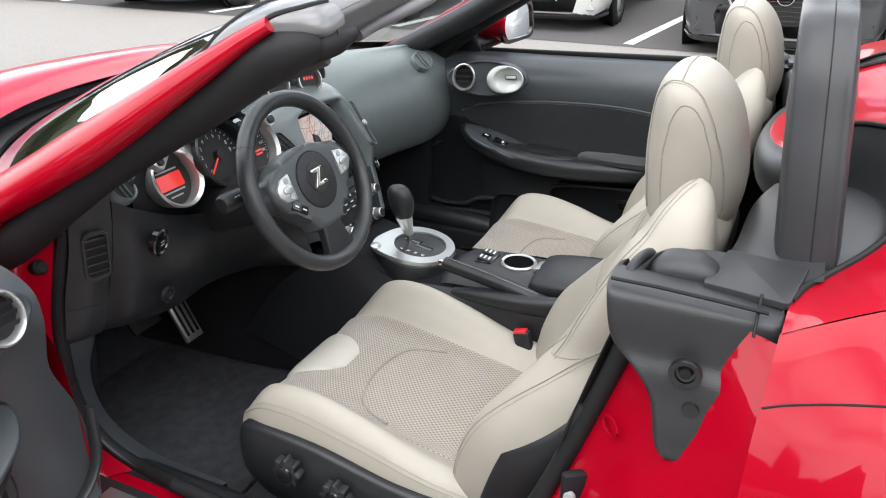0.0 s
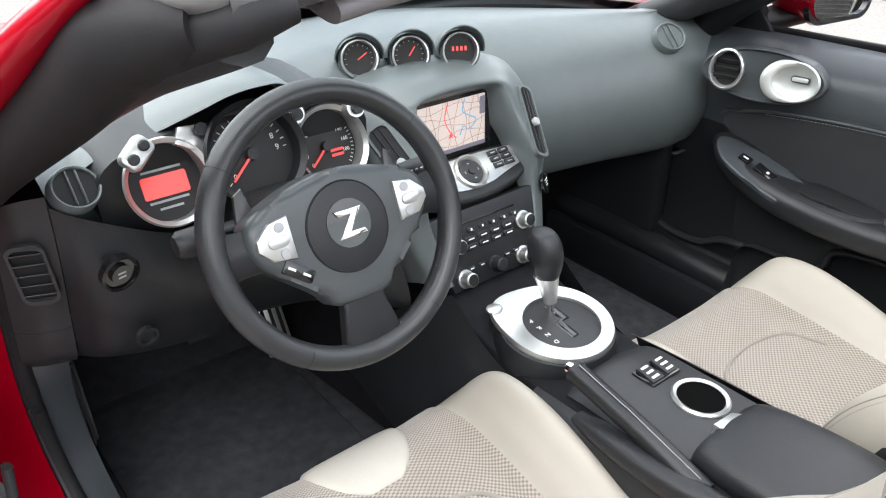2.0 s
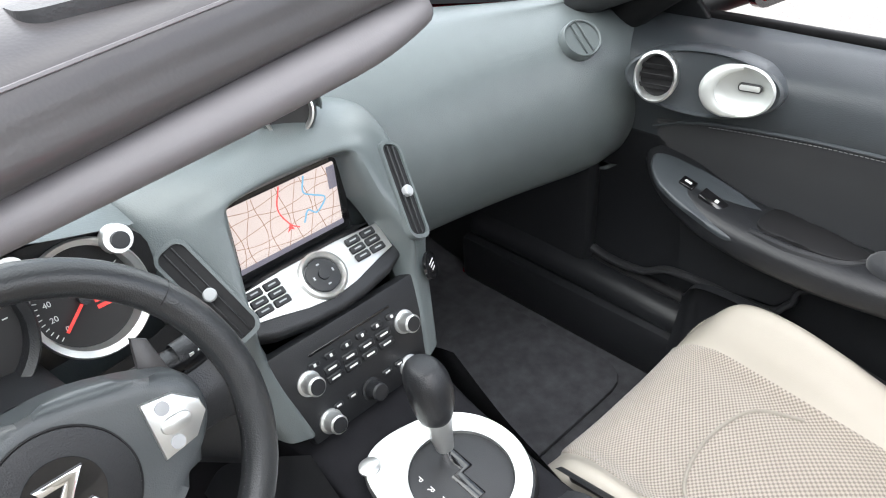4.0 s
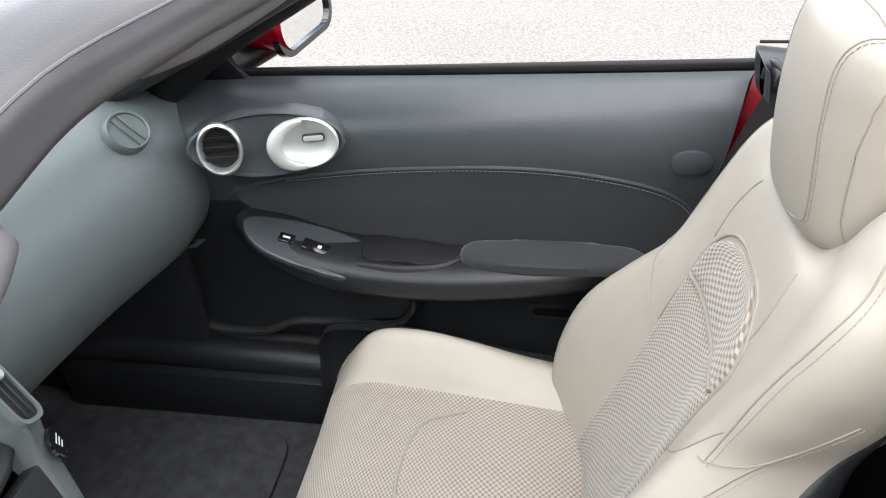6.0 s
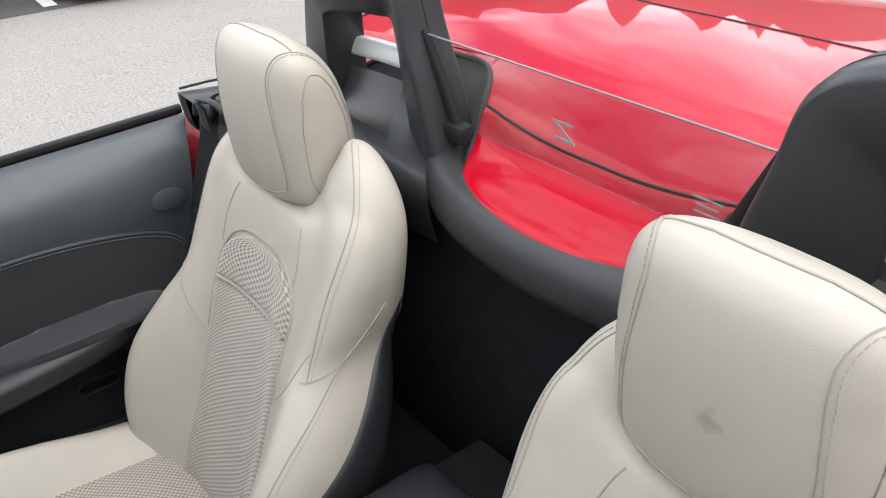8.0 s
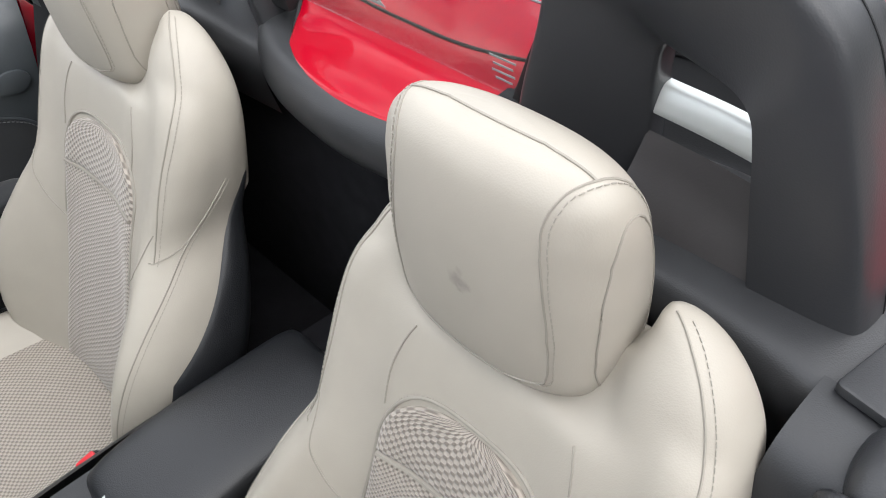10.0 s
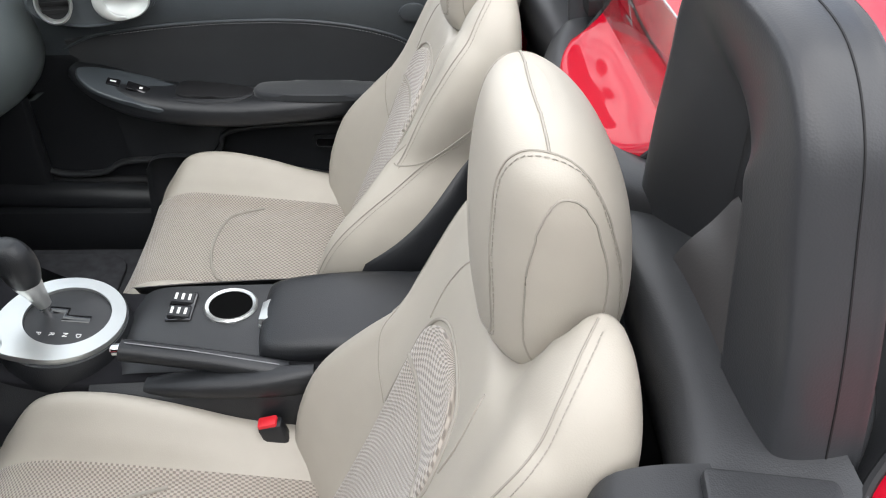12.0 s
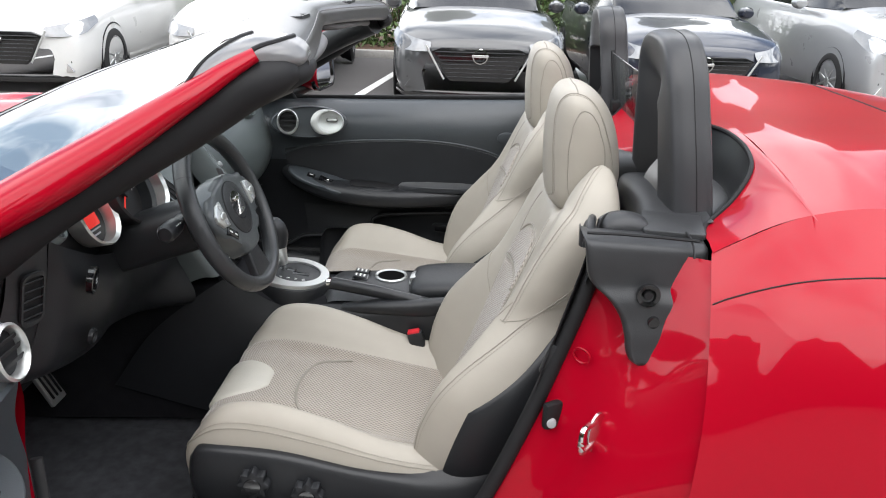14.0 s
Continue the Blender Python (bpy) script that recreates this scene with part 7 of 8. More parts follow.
# shift gate: silver ring plate round a black gate
GM = Matrix.Translation((-0.008, -0.006, 0.609)) @ Matrix.Rotation(radians(7), 4, "Y") @ Matrix.Diagonal((0.84, 0.97, 1.0, 1.0))
part("gate_collar", lathe(B(), GM, [(0.112, -0.05), (0.112, -0.014), (0.106, -0.002), (0.09, 0.0)], 56, 1.0, 0.92), BLACK, tunnel)
n = 64
outer = [((0.104 + 0.020 * max(0, math.cos(t - math.radians(215))) ** 8) * math.cos(t), (0.092 + 0.020 * max(0, math.cos(t - math.radians(215))) ** 8) * math.sin(t)) for t in [2 * math.pi * k / n for k in range(n)]]
inner = [(0.072 * math.cos(t) + 0.006, 0.064 * math.sin(t) + 0.004) for t in [2 * math.pi * k / n for k in range(n)]]
gate = part("gate_ring", ring_plate(B(), GM @ Matrix.Translation((0, 0, -0.001)), outer, inner, 0.009), SILVER, tunnel, "satin silver shift gate ring")
part("gate_face", slab(B(), GM @ Matrix.Translation((0.006, 0.004, -0.004)), oval(0.074, 0.066, 48), 0.007, 0.002), TRIM, gate)
for pts in ([(-0.045, 0.01), (0.0, 0.01), (0.0, -0.006), (0.045, -0.006)],):
    part("gate_slot", tube(B(), [GM @ Vector((x, y + 0.008, 0.0036)) for x, y in pts], 0.0075, 8, flat=0.25), GLOSSBLACK, gate)
part("lock_button", lathe(B(), GM @ Matrix.Translation((-0.088, -0.068, 0.007)), [(0.014, 0), (0.014, 0.003), (0.010, 0.005), (0, 0.005)], 24), SILVER, gate)
for k, ch in enumerate("PRND"):
    lettering("gear_letter", ch, GM @ Matrix.Translation((-0.030 + 0.022 * k, -0.034, 0.0036)) @ Matrix.Rotation(radians(-90), 4, "Z"), 0.012, PRINT, gate)
lever = thing("gear_lever", (-0.03, 0.004, 0.60), "black leather gear lever knob on a chrome shaft", "gear lever")
part("shaft", tube(B(), [(-0.028, 0.004, 0.585), (-0.036, 0.003, 0.65)], [0.006, 0.006], 12), CHROME, lever)
part("shaft_collar", fit_normals(sweep(B(), [(-0.033, 0.003, 0.632), (-0.040, 0.003, 0.66), (-0.046, 0.003, 0.678)], lambda t: 0.010 + 0.009 * t, lambda t: 0.010 + 0.010 * t, up=(1, 0, 0), p=2.4)), SILVER, lever, "silver grip collar")
knob = net([[(cx + rx * math.cos(t), 0.002 + ry * math.sin(t), z) for t in [2 * math.pi * k / 12 for k in range(12)]] for cx, z, rx, ry in ((-0.046, 0.672, 0.017, 0.016), (-0.047, 0.685, 0.024, 0.021), (-0.050, 0.71, 0.030, 0.0245), (-0.055, 0.732, 0.029, 0.024), (-0.058, 0.747, 0.020, 0.017), (-0.058, 0.751, 0.008, 0.007))], closed_u=True)
part("knob", shut(B(), knob, 30, 20), BLACK, lever, "black leather knob")
# switch panel, cup holder, armrest
part("switch_plate", fit_normals(grid(B(), net([[(0.075, -0.080, 0.566), (0.075, -0.03, 0.580), (0.075, 0.03, 0.580), (0.075, 0.090, 0.570)], [(0.11, -0.088, 0.580), (0.11, -0.03, 0.595), (0.11, 0.03, 0.596), (0.11, 0.094, 0.584)], [(0.20, -0.092, 0.586), (0.20, -0.03, 0.598), (0.20, 0.03, 0.599), (0.20, 0.094, 0.588)], [(0.31, -0.092, 0.588), (0.31, -0.03, 0.600), (0.31, 0.03, 0.600), (0.31, 0.094, 0.590)]]), 16, 20)), TRIM, tunnel, "satin charcoal console top")
sw = part("seat_heater_switches", rbox(B(), Matrix.Translation((0.155, 0.030, 0.599)), (0.040, 0.064, 0.008), 0.003), GLOSSBLACK, tunnel, "pair of seat heater rocker switches")
for k in range(2):
    part("rocker", rbox(B(), Matrix.Translation((0.155, 0.014 + 0.032 * k, 0.604)) @ Matrix.Rotation(radians(8), 4, "Y"), (0.034, 0.024, 0.008), 0.003), BLACK, sw)
    part("rocker_marks", (lambda b: [rbox(b, Matrix.Translation((0.145 + 0.010 * j, 0.014 + 0.032 * k, 0.6095 - 0.0014 * j)), (0.004, 0.014, 0.0006), 0, 1) for j in range(3)] and b)(B()), PRINT, sw)
cm = Matrix.Translation((0.230, 0.030, 0.600)) @ Matrix.Diagonal((0.80, 0.98, 1, 1))
part("cup_ring", lathe(B(), cm, [(0.052, -0.004), (0.0525, 0.003), (0.049, 0.006), (0.043, 0.004), (0.041, -0.004)], 44, 0.98, 0.76), SILVER, tunnel, "silver cup holder ring")
# no hollow here: a near-black disc paints the shade within the cup holder
part("cup_shade_disc", lathe(B(), cm, [(0.042, 0.003), (0.041, 0.0015), (0.034, 0.0012), (0, 0.001)], 40, 0.98, 0.76), material("cup_shade_black", (0.002, 0.002, 0.002), 0.9, spec=0.05), tunnel, "near-black disc that paints the shade inside the cup holder")
arm = net([[(x, -w, z - 0.045), (x, -w - 0.004, z - 0.02), (x, -w + 0.012, z - 0.002), (x, 0, z + 0.004), (x, w - 0.012, z - 0.002), (x, w + 0.004, z - 0.02), (x, w, z - 0.045)] for x, w, z in ((0.282, 0.055, 0.600), (0.30, 0.074, 0.622), (0.40, 0.082, 0.632), (0.52, 0.082, 0.632), (0.60, 0.08, 0.628), (0.615, 0.075, 0.60))])
part("armrest_wedge", slab(B(), Matrix.Translation((0.300, 0.004, 0.612)) @ Matrix.Rotation(radians(-8), 4, "Y"), [(-0.018, -0.026), (0.010, -0.030), (0.016, 0.0), (0.010, 0.028), (-0.016, 0.012)], 0.012, 0.003), SILVER, tunnel, "small silver wedge before the armrest")
ar = part("armrest_lid", fit_normals(grid(B(), arm, 24, 24)), BLACK, tunnel, "smooth charcoal armrest lid")
part("lid_latch", slab(B(), Matrix.Translation((0.290, 0.0, 0.607)) @ Matrix.Rotation(radians(-38), 4, "Y"), rrect(0.026, 0.044, 0.008), 0.004, 0.002), SILVER, ar, "silver lid latch")
hb = thing("handbrake", (0.2, -0.095, 0.55), "black handbrake lever with a chrome release button", "handbrake")
part("lever", fit_normals(sweep(B(), spline([(0.100, -0.086, 0.626), (0.16, -0.089, 0.618), (0.24, -0.094, 0.607), (0.33, -0.10, 0.590)], 16), 0.0155, 0.0135, up=(0, 0, 1), p=2.6)), BLACK, hb)
part("release_button", lathe(B(), Matrix.Translation((0.098, -0.086, 0.6265)) @ Matrix.Rotation(radians(-97), 4, "Y"), [(0.009, -0.004), (0.009, 0.008), (0.006, 0.011), (0, 0.011)], 18), CHROME, hb, "chrome release button")
part("grip_seam", tube(B(), [(0.108, -0.086, 0.640), (0.20, -0.092, 0.628), (0.32, -0.10, 0.606)], 0.0009, 5), BLACKTHREAD, hb)
part("lever_shroud", fit_normals(sweep(B(), spline([(0.13, -0.104, 0.570), (0.20, -0.110, 0.580), (0.30, -0.112, 0.584), (0.37, -0.110, 0.586)], 16), lambda t: 0.010 + 0.012 * math.sin(math.pi * (0.1 + 0.8 * t)), lambda t: 0.010 + 0.016 * t, up=(0, 0, 1), p=2.6)), BLACK, hb, "black gaiter below the lever")


# ---- doors ----
def make_door(name, label, m, sgn):
    """A door with its lining, built shut on the car's right side (sgn 1) or mirrored, then swung by m."""
    door = thing(name, (0.1, sgn * 0.75, 0.4), label, "car door", "doors")

    def P(x, y, z):
        if sgn < 0 and x < -0.15:
            y -= 0.20 * min(0.2, -0.15 - x)
            x = -0.15 + 0.76 * (x + 0.15)
        return Vector((x, sgn * y, z))
    rows = [
        [(-0.27, 0.752, 0.905), (-0.12, 0.750, 0.912), (0.10, 0.745, 0.918), (0.30, 0.74, 0.925), (0.48, 0.735, 0.932), (0.60, 0.73, 0.938)],
        [(-0.285, 0.70, 0.893), (-0.12, 0.705, 0.900), (0.10, 0.715, 0.908), (0.30, 0.715, 0.915), (0.48, 0.712, 0.922), (0.59, 0.71, 0.928)],
        [(-0.29, 0.655, 0.855), (-0.12, 0.648, 0.862), (0.10, 0.672, 0.872), (0.30, 0.682, 0.880), (0.48, 0.685, 0.888), (0.58, 0.685, 0.895)],
        [(-0.29, 0.645, 0.81), (-0.12, 0.645, 0.815), (0.10, 0.66, 0.822), (0.30, 0.668, 0.83), (0.48, 0.67, 0.835), (0.57, 0.672, 0.84)],
        [(-0.295, 0.655, 0.765), (-0.12, 0.662, 0.765), (0.10, 0.67, 0.775), (0.30, 0.675, 0.775), (0.48, 0.678, 0.765), (0.56, 0.68, 0.76)],
        [(-0.31, 0.675, 0.70), (-0.12, 0.685, 0.70), (0.10, 0.69, 0.70), (0.30, 0.692, 0.70), (0.48, 0.692, 0.69), (0.54, 0.692, 0.68)],
        [(-0.37, 0.695, 0.60), (-0.12, 0.70, 0.60), (0.10, 0.70, 0.60), (0.30, 0.70, 0.60), (0.45, 0.70, 0.59), (0.51, 0.70, 0.58)],
        [(-0.40, 0.70, 0.49), (-0.12, 0.71, 0.49), (0.10, 0.71, 0.49), (0.30, 0.71, 0.49), (0.42, 0.71, 0.49), (0.47, 0.71, 0.49)],
        [(-0.38, 0.695, 0.40), (-0.12, 0.70, 0.395), (0.10, 0.70, 0.39), (0.30, 0.70, 0.39), (0.38, 0.70, 0.40), (0.43, 0.70, 0.42)],
    ]
    s = net([[P(*p) for p in row] for row in rows])
    o = -1.0 if normal(s, 0.5, 0.5).y * sgn > 0 else 1.0

    def add(nm, bm, mat, parent, lab="", fix=True):
        if fix:
            fit_normals(bm)
        bm.transform(m)
        return part(nm, bm, mat, parent, lab)
    lining = add("door_lining", grid(B(), s, 48, 60), DOORSKIN, door, "dark grey moulded door lining")
    # outer skin and edges
    skin = net([[P(x0 - 0.02, 0.775, z - 0.005 + 0.0 * x0) for x0, z in ((-0.30, 0.900), (0.10, 0.915), (0.62, 0.935))], [P(x0, 0.835, 0.80) for x0 in (-0.42, 0.10, 0.70)], [P(x0, 0.862, 0.60) for x0 in (-0.42, 0.10, 0.68)], [P(x0, 0.845, 0.36) for x0 in (-0.42, 0.10, 0.62)]])
    add("door_skin", grid(B(), skin, 16, 16), RED, door, "red outer door skin")
    add("door_edge", grid(B(), net([[P(-0.27, 0.752, 0.905), P(-0.30, 0.76, 0.90), P(-0.32, 0.775, 0.895)], [P(-0.30, 0.66, 0.78), P(-0.38, 0.75, 0.78), P(-0.42, 0.84, 0.78)], [P(-0.37, 0.695, 0.60), P(-0.40, 0.78, 0.60), P(-0.42, 0.862, 0.60)], [P(-0.38, 0.695, 0.40), P(-0.40, 0.77, 0.39), P(-0.42, 0.845, 0.36)]]), 8, 16), RED, door)
    add("door_rear_edge", grid(B(), net([[P(0.60, 0.73, 0.938), P(0.61, 0.75, 0.937), P(0.62, 0.775, 0.935)], [P(0.56, 0.68, 0.76), P(0.64, 0.76, 0.78), P(0.70, 0.835, 0.80)], [P(0.51, 0.70, 0.58), P(0.60, 0.78, 0.59), P(0.68, 0.862, 0.60)], [P(0.43, 0.70, 0.42), P(0.52, 0.77, 0.39), P(0.62, 0.845, 0.36)]]), 8, 16), RED, door)
    add("belt_seal", sweep(B(), spline([P(-0.28, 0.762, 0.908), P(0.10, 0.756, 0.922), P(0.60, 0.742, 0.943)], 24), 0.007, 0.008, up=(0, 0, 1), p=3), RUBBER, door, "black rubber belt-line seal")
    # suede insert under its stitched edge
    def top_edge(a):
        return 0.430 + 0.40 * (a - 0.42) ** 2
    ins = lambda u, v: s(0.12 + 0.84 * u, top_edge(u) + (0.735 - top_edge(u)) * v)
    io = -1.0 if normal(ins, 0.5, 0.5).y * sgn > 0 else 1.0
    add("suede_insert", panel(B(), ins, lambda b: 0.0, lambda b: 1.0, 0.0, 1.0, 40, 20, 0.003, io), SUEDE, lining, "black suede door insert", False)
    add("insert_roll", tube(B(), on(ins, [(0.0, 0.18), (0.12, 0.0), (0.4, -0.0), (0.7, 0.0), (1.0, 0.0)], 60, 0.001, io), 0.0032, 8), DOORSKIN, lining)
    add("stitching", stitches(B(), on(ins, [(0.12, 0.04), (0.4, 0.04), (0.7, 0.04), (0.97, 0.04)], 120, 0.0036, io), 0.007, 0.0045, 0.0006), BLACKTHREAD, lining, "", False)
    # armrest with switch pod, pull cup and pad
    line = spline([P(-0.180, 0.690, 0.690), P(-0.12, 0.655, 0.668), P(-0.05, 0.640, 0.646), P(0.03, 0.638, 0.632), P(0.14, 0.640, 0.624), P(0.26, 0.644, 0.626), P(0.38, 0.652, 0.632), P(0.48, 0.677, 0.640)], 40)
    add("armrest", sweep(B(), line, lambda t: 0.012 + 0.046 * math.sin(math.pi * min(1, 0.08 + t * 0.98)) ** 0.5, lambda t: 0.010 + 0.022 * math.sin(math.pi * min(1, 0.05 + 0.93 * t)) ** 0.5, up=(0, 0, 1), p=3.0, n=28), BLACK, lining, "padded black door armrest")
    swm = Matrix.Translation(P(-0.068, 0.628, 0.676)) @ Matrix.Rotation(radians(15), 4, "Y") @ Matrix.Rotation(radians(sgn * 14), 4, "X")
    pod = add("switch_pod", slab(B(), swm @ Matrix.Translation((0, 0, -0.006)), [(q.x, sgn * q.y) for q in spline([(x, y, 0) for x, y in ((-0.108, 0.010), (-0.090, -0.018), (-0.05, -0.040), (0.03, -0.050), (0.085, -0.048), (0.102, -0.030), (0.104, 0.02), (0.085, 0.034), (0.03, 0.038), (-0.05, 0.036), (-0.095, 0.026))], 44, True)], 0.010, 0.004, 3), DOORSKIN, lining, "grey window switch panel")
    add("lock_switch", rbox(B(), swm @ Matrix.Translation((-0.030, sgn * -0.004, 0.006)), (0.026, 0.018, 0.006), 0.002), GLOSSBLACK, pod)
    add("window_switch", rbox(B(), swm @ Matrix.Translation((0.020, sgn * -0.008, 0.007)) @ Matrix.Rotation(radians(8), 4, "Y"), (0.046, 0.022, 0.009), 0.003), GLOSSBLACK, pod)
    add("switch_marks", rbox(rbox(B(), swm @ Matrix.Translation((-0.030, sgn * -0.004, 0.0093)), (0.012, 0.004, 0.0005), 0, 1), swm @ Matrix.Translation((0.026, sgn * -0.008, 0.0112)), (0.006, 0.006, 0.0005), 0, 1), PRINT, pod)
    # pull cup: a raised black plate in place of the recess's shade
    add("pull_cup_shade", slab(B(), Matrix.Translation(P(0.105, 0.640, 0.653)) @ Matrix.Rotation(radians(3), 4, "Y"), [(q.x, sgn * q.y) for q in spline([(x, y, 0) for x, y in ((-0.075, -0.026), (-0.02, -0.030), (0.04, -0.028), (0.088, 0.004), (0.05, 0.026), (-0.02, 0.034), (-0.075, 0.034))], 36, True)], 0.010, 0.002), RUBBER, lining, "black plate that paints the shade of the pull cup")
    add("pull_cup_rim", tube(B(), spline([P(0.025, 0.602, 0.656), P(0.09, 0.602, 0.652), P(0.155, 0.615, 0.650), P(0.185, 0.640, 0.652)], 24), 0.008, 8), BLACK, lining)
    add("arm_pad", slab(B(), Matrix.Translation(P(0.325, 0.648, 0.652)), [(q.x, sgn * q.y) for q in spline([(x, y, 0) for x, y in ((-0.142, 0.0), (-0.125, -0.030), (-0.06, -0.040), (0.04, -0.040), (0.11, -0.032), (0.148, 0.0), (0.12, 0.030), (0.0, 0.034), (-0.115, 0.030))], 40, True)], 0.014, 0.007, 3), SUEDE, lining, "suede armrest pad")
    # round vent and pull handle in one oval bezel
    face = Matrix.Translation(P(-0.096, 0.620, 0.860)) @ Matrix.Rotation(radians(14 * sgn), 4, "Z") @ Matrix(((1, 0, 0, 0), (0, 0, -sgn, 0), (0, 1, 0, 0), (0, 0, 0, 1))) @ Matrix.Rotation(radians(-10), 4, "X")
    bez = add("handle_bezel", lathe(B(), face, [(0.122, -0.040), (0.117, 0.006), (0.112, 0.009), (0.104, 0.003), (0.0, -0.002)], 60, 1.0, 0.42), DOORSKIN, lining, "oval bezel round vent and handle")
    vm = face @ Matrix.Translation((-0.066, 0.002, 0.010))
    vent = add("door_vent", lathe(B(), vm, [(0.038, -0.01), (0.0395, 0.008), (0.036, 0.011), (0.032, 0.006), (0.031, -0.006)], 40, 0.84, 1.0), SILVER, bez, "round air vent with a silver ring")
    add("vent_back", lathe(B(), vm, [(0.032, -0.005), (0, -0.005)], 32, 0.84, 1.0), RUBBER, vent)
    for k in range(3):
        add("vent_vane", rbox(B(), vm @ Matrix.Translation((0, -0.015 + 0.015 * k, 0.002)) @ Matrix.Rotation(radians(25), 4, "X"), (0.050, 0.008, 0.0018), 0.0006, 1), RUBBER, vent)
    hm = face @ Matrix.Translation((0.058, 0.0, 0.010))
    cup = add("handle_cup", lathe(B(), hm, [(0.047, -0.012), (0.049, 0.004), (0.046, 0.008), (0.038, 0.001), (0.024, -0.0055), (0.0, -0.0065)], 44, 1.0, 0.78), PALESATIN, bez, "satin silver door handle cup")
    add("handle_lever", sweep(B(), spline([hm @ Vector((0.044 * math.cos(a), 0.035 * math.sin(a), 0.005 + 0.014 * math.sin((a - 1.6) * math.pi / 3.1))) for a in (1.6, 2.1, 2.6, 3.14, 3.7, 4.2, 4.7)], 24), lambda t: 0.004 + 0.007 * math.sin(math.pi * t), lambda t: 0.003 + 0.004 * math.sin(math.pi * t), up=face.to_3x3() @ Vector((0, 0, 1)), p=2.0), PALESATIN, cup, "silver pull lever")
    add("lock_tab", slab(B(), hm @ Matrix.Translation((0.012, 0.006, -0.004)), rrect(0.034, 0.012, 0.005), 0.006, 0.002), TRIM, cup)
    add("lock_face", slab(B(), hm @ Matrix.Translation((0.012, 0.006, 0.001)), rrect(0.029, 0.008, 0.003), 0.003, 0.001), PALESATIN, cup)
    # lower half: dark panel, pocket, speaker, pull slot
    if sgn > 0:
        add("lower_panel", panel(B(), s, lambda b: 0.005, lambda b: min(0.995, 0.16 + 0.84 * (b / 0.36) ** 1.5), 0.58, 0.995, 36, 36, 0.0022, o), BLACK, lining, "black lower door panel", False)
    add("lower_ledge", sweep(B(), spline([P(-0.40, 0.690, 0.58), P(-0.375, 0.686, 0.48), P(-0.30, 0.684, 0.432), P(-0.20, 0.682, 0.432), P(-0.14, 0.680, 0.462), P(-0.06, 0.680, 0.468), P(0.05, 0.680, 0.470), P(0.085, 0.683, 0.50), P(0.13, 0.686, 0.545), P(0.45, 0.688, 0.570)], 70), 0.006, 0.010, up=(0, 1, 0), p=2.4, n=12), TRIM, lining)
    add("map_pocket", grid(B(), net([[P(-0.14, 0.70, 0.57), P(0.0, 0.702, 0.565), P(0.12, 0.703, 0.56)], [P(-0.13, 0.692, 0.52), P(0.0, 0.694, 0.52), P(0.10, 0.695, 0.53)], [P(-0.12, 0.684, 0.445), P(0.0, 0.682, 0.475), P(0.06, 0.684, 0.482)]]), 10, 10), BLACK, lining, "dark door pocket")
    if sgn < 0:
        add("speaker_bezel", lathe(B(), Matrix.Translation(P(-0.08, 0.690, 0.54)) @ Matrix.Rotation(radians(90 * sgn), 4, "X"), [(0.108, -0.004), (0.106, 0.010), (0.098, 0.014), (0.088, 0.008), (0.085, 0.0)], 48), TRIM, lining, "satin grey speaker ring")
        spk = add("speaker_grille", lathe(B(), Matrix.Translation(P(-0.08, 0.690, 0.54)) @ Matrix.Rotation(radians(90 * sgn), 4, "X"), [(0.085, -0.004), (0.083, 0.005), (0.075, 0.006), (0, 0.010)], 44), BLACK, lining, "round black speaker grille")
    if sgn < 0:
        dots = B()
        for r in range(16):
            for k in range(16):
                dx, dz = -0.06 + 0.008 * r + 0.004 * (k % 2), -0.06 + 0.008 * k
                if dx * dx + dz * dz < 0.0046:
                    rbox(dots, Matrix.Translation(P(-0.08 + dx, 0.6775, 0.54 + dz)), (0.0036, 0.004, 0.0036), 0, 1)
        add("grille_holes", dots, GLOSSBLACK, spk, "", False)
    slot = Matrix.Translation(P(0.333, 0.703, 0.500)) @ Matrix.Rotation(radians(90 * sgn), 4, "X")
    add("reflector_slot", ring_plate(B(), slot, rrect(0.085, 0.040, 0.014, n=6), rrect(0.068, 0.022, 0.009, n=6), 0.005), BLACK, lining)
    add("slot_back", slab(B(), slot @ Matrix.Translation((0, 0, 0.0008)), rrect(0.07, 0.024, 0.009), 0.0012), GLOSSBLACK, lining)
    plug = Matrix.Translation(P(0.522, 0.668, 0.822)) @ Matrix.Rotation(radians(90 * sgn), 4, "X")
    add("oval_plug", lathe(B(), plug, [(0.030, -0.004), (0.029, 0.002), (0.026, 0.003), (0, 0.0045)], 32, 1.0, 0.66), DOORSKIN, lining, "small oval plug")
    # mirror sail and mirror
    if True:
        add("mirror_sail", slab(B(), Matrix.Translation(P(-0.24, 0.765, 0.90)) @ Matrix.Rotation(radians(90 * sgn), 4, "X"), [(-0.08, 0.0 * sgn), (0.085, 0.0), (0.05, sgn * 0.045), (0.02, sgn * 0.085), (-0.03, sgn * 0.06)], 0.02, 0.006), BLACK, door, "black mirror base")
        mc = P(-0.115, 0.86, 0.985)
        house = net([[(mc.x + dx, mc.y + ry * math.cos(t) * sgn, mc.z + rz * math.sin(t)) for t in [2 * math.pi * k / 16 for k in range(16)]] for dx, ry, rz in ((-0.13, 0.02, 0.012), (-0.115, 0.065, 0.035), (-0.07, 0.098, 0.055), (0.0, 0.108, 0.064), (0.018, 0.104, 0.061))], closed_u=True)
        hs = add("mirror_housing", grid(B(), house, 40, 20, closed_u=True), RED, door, "red door mirror housing")
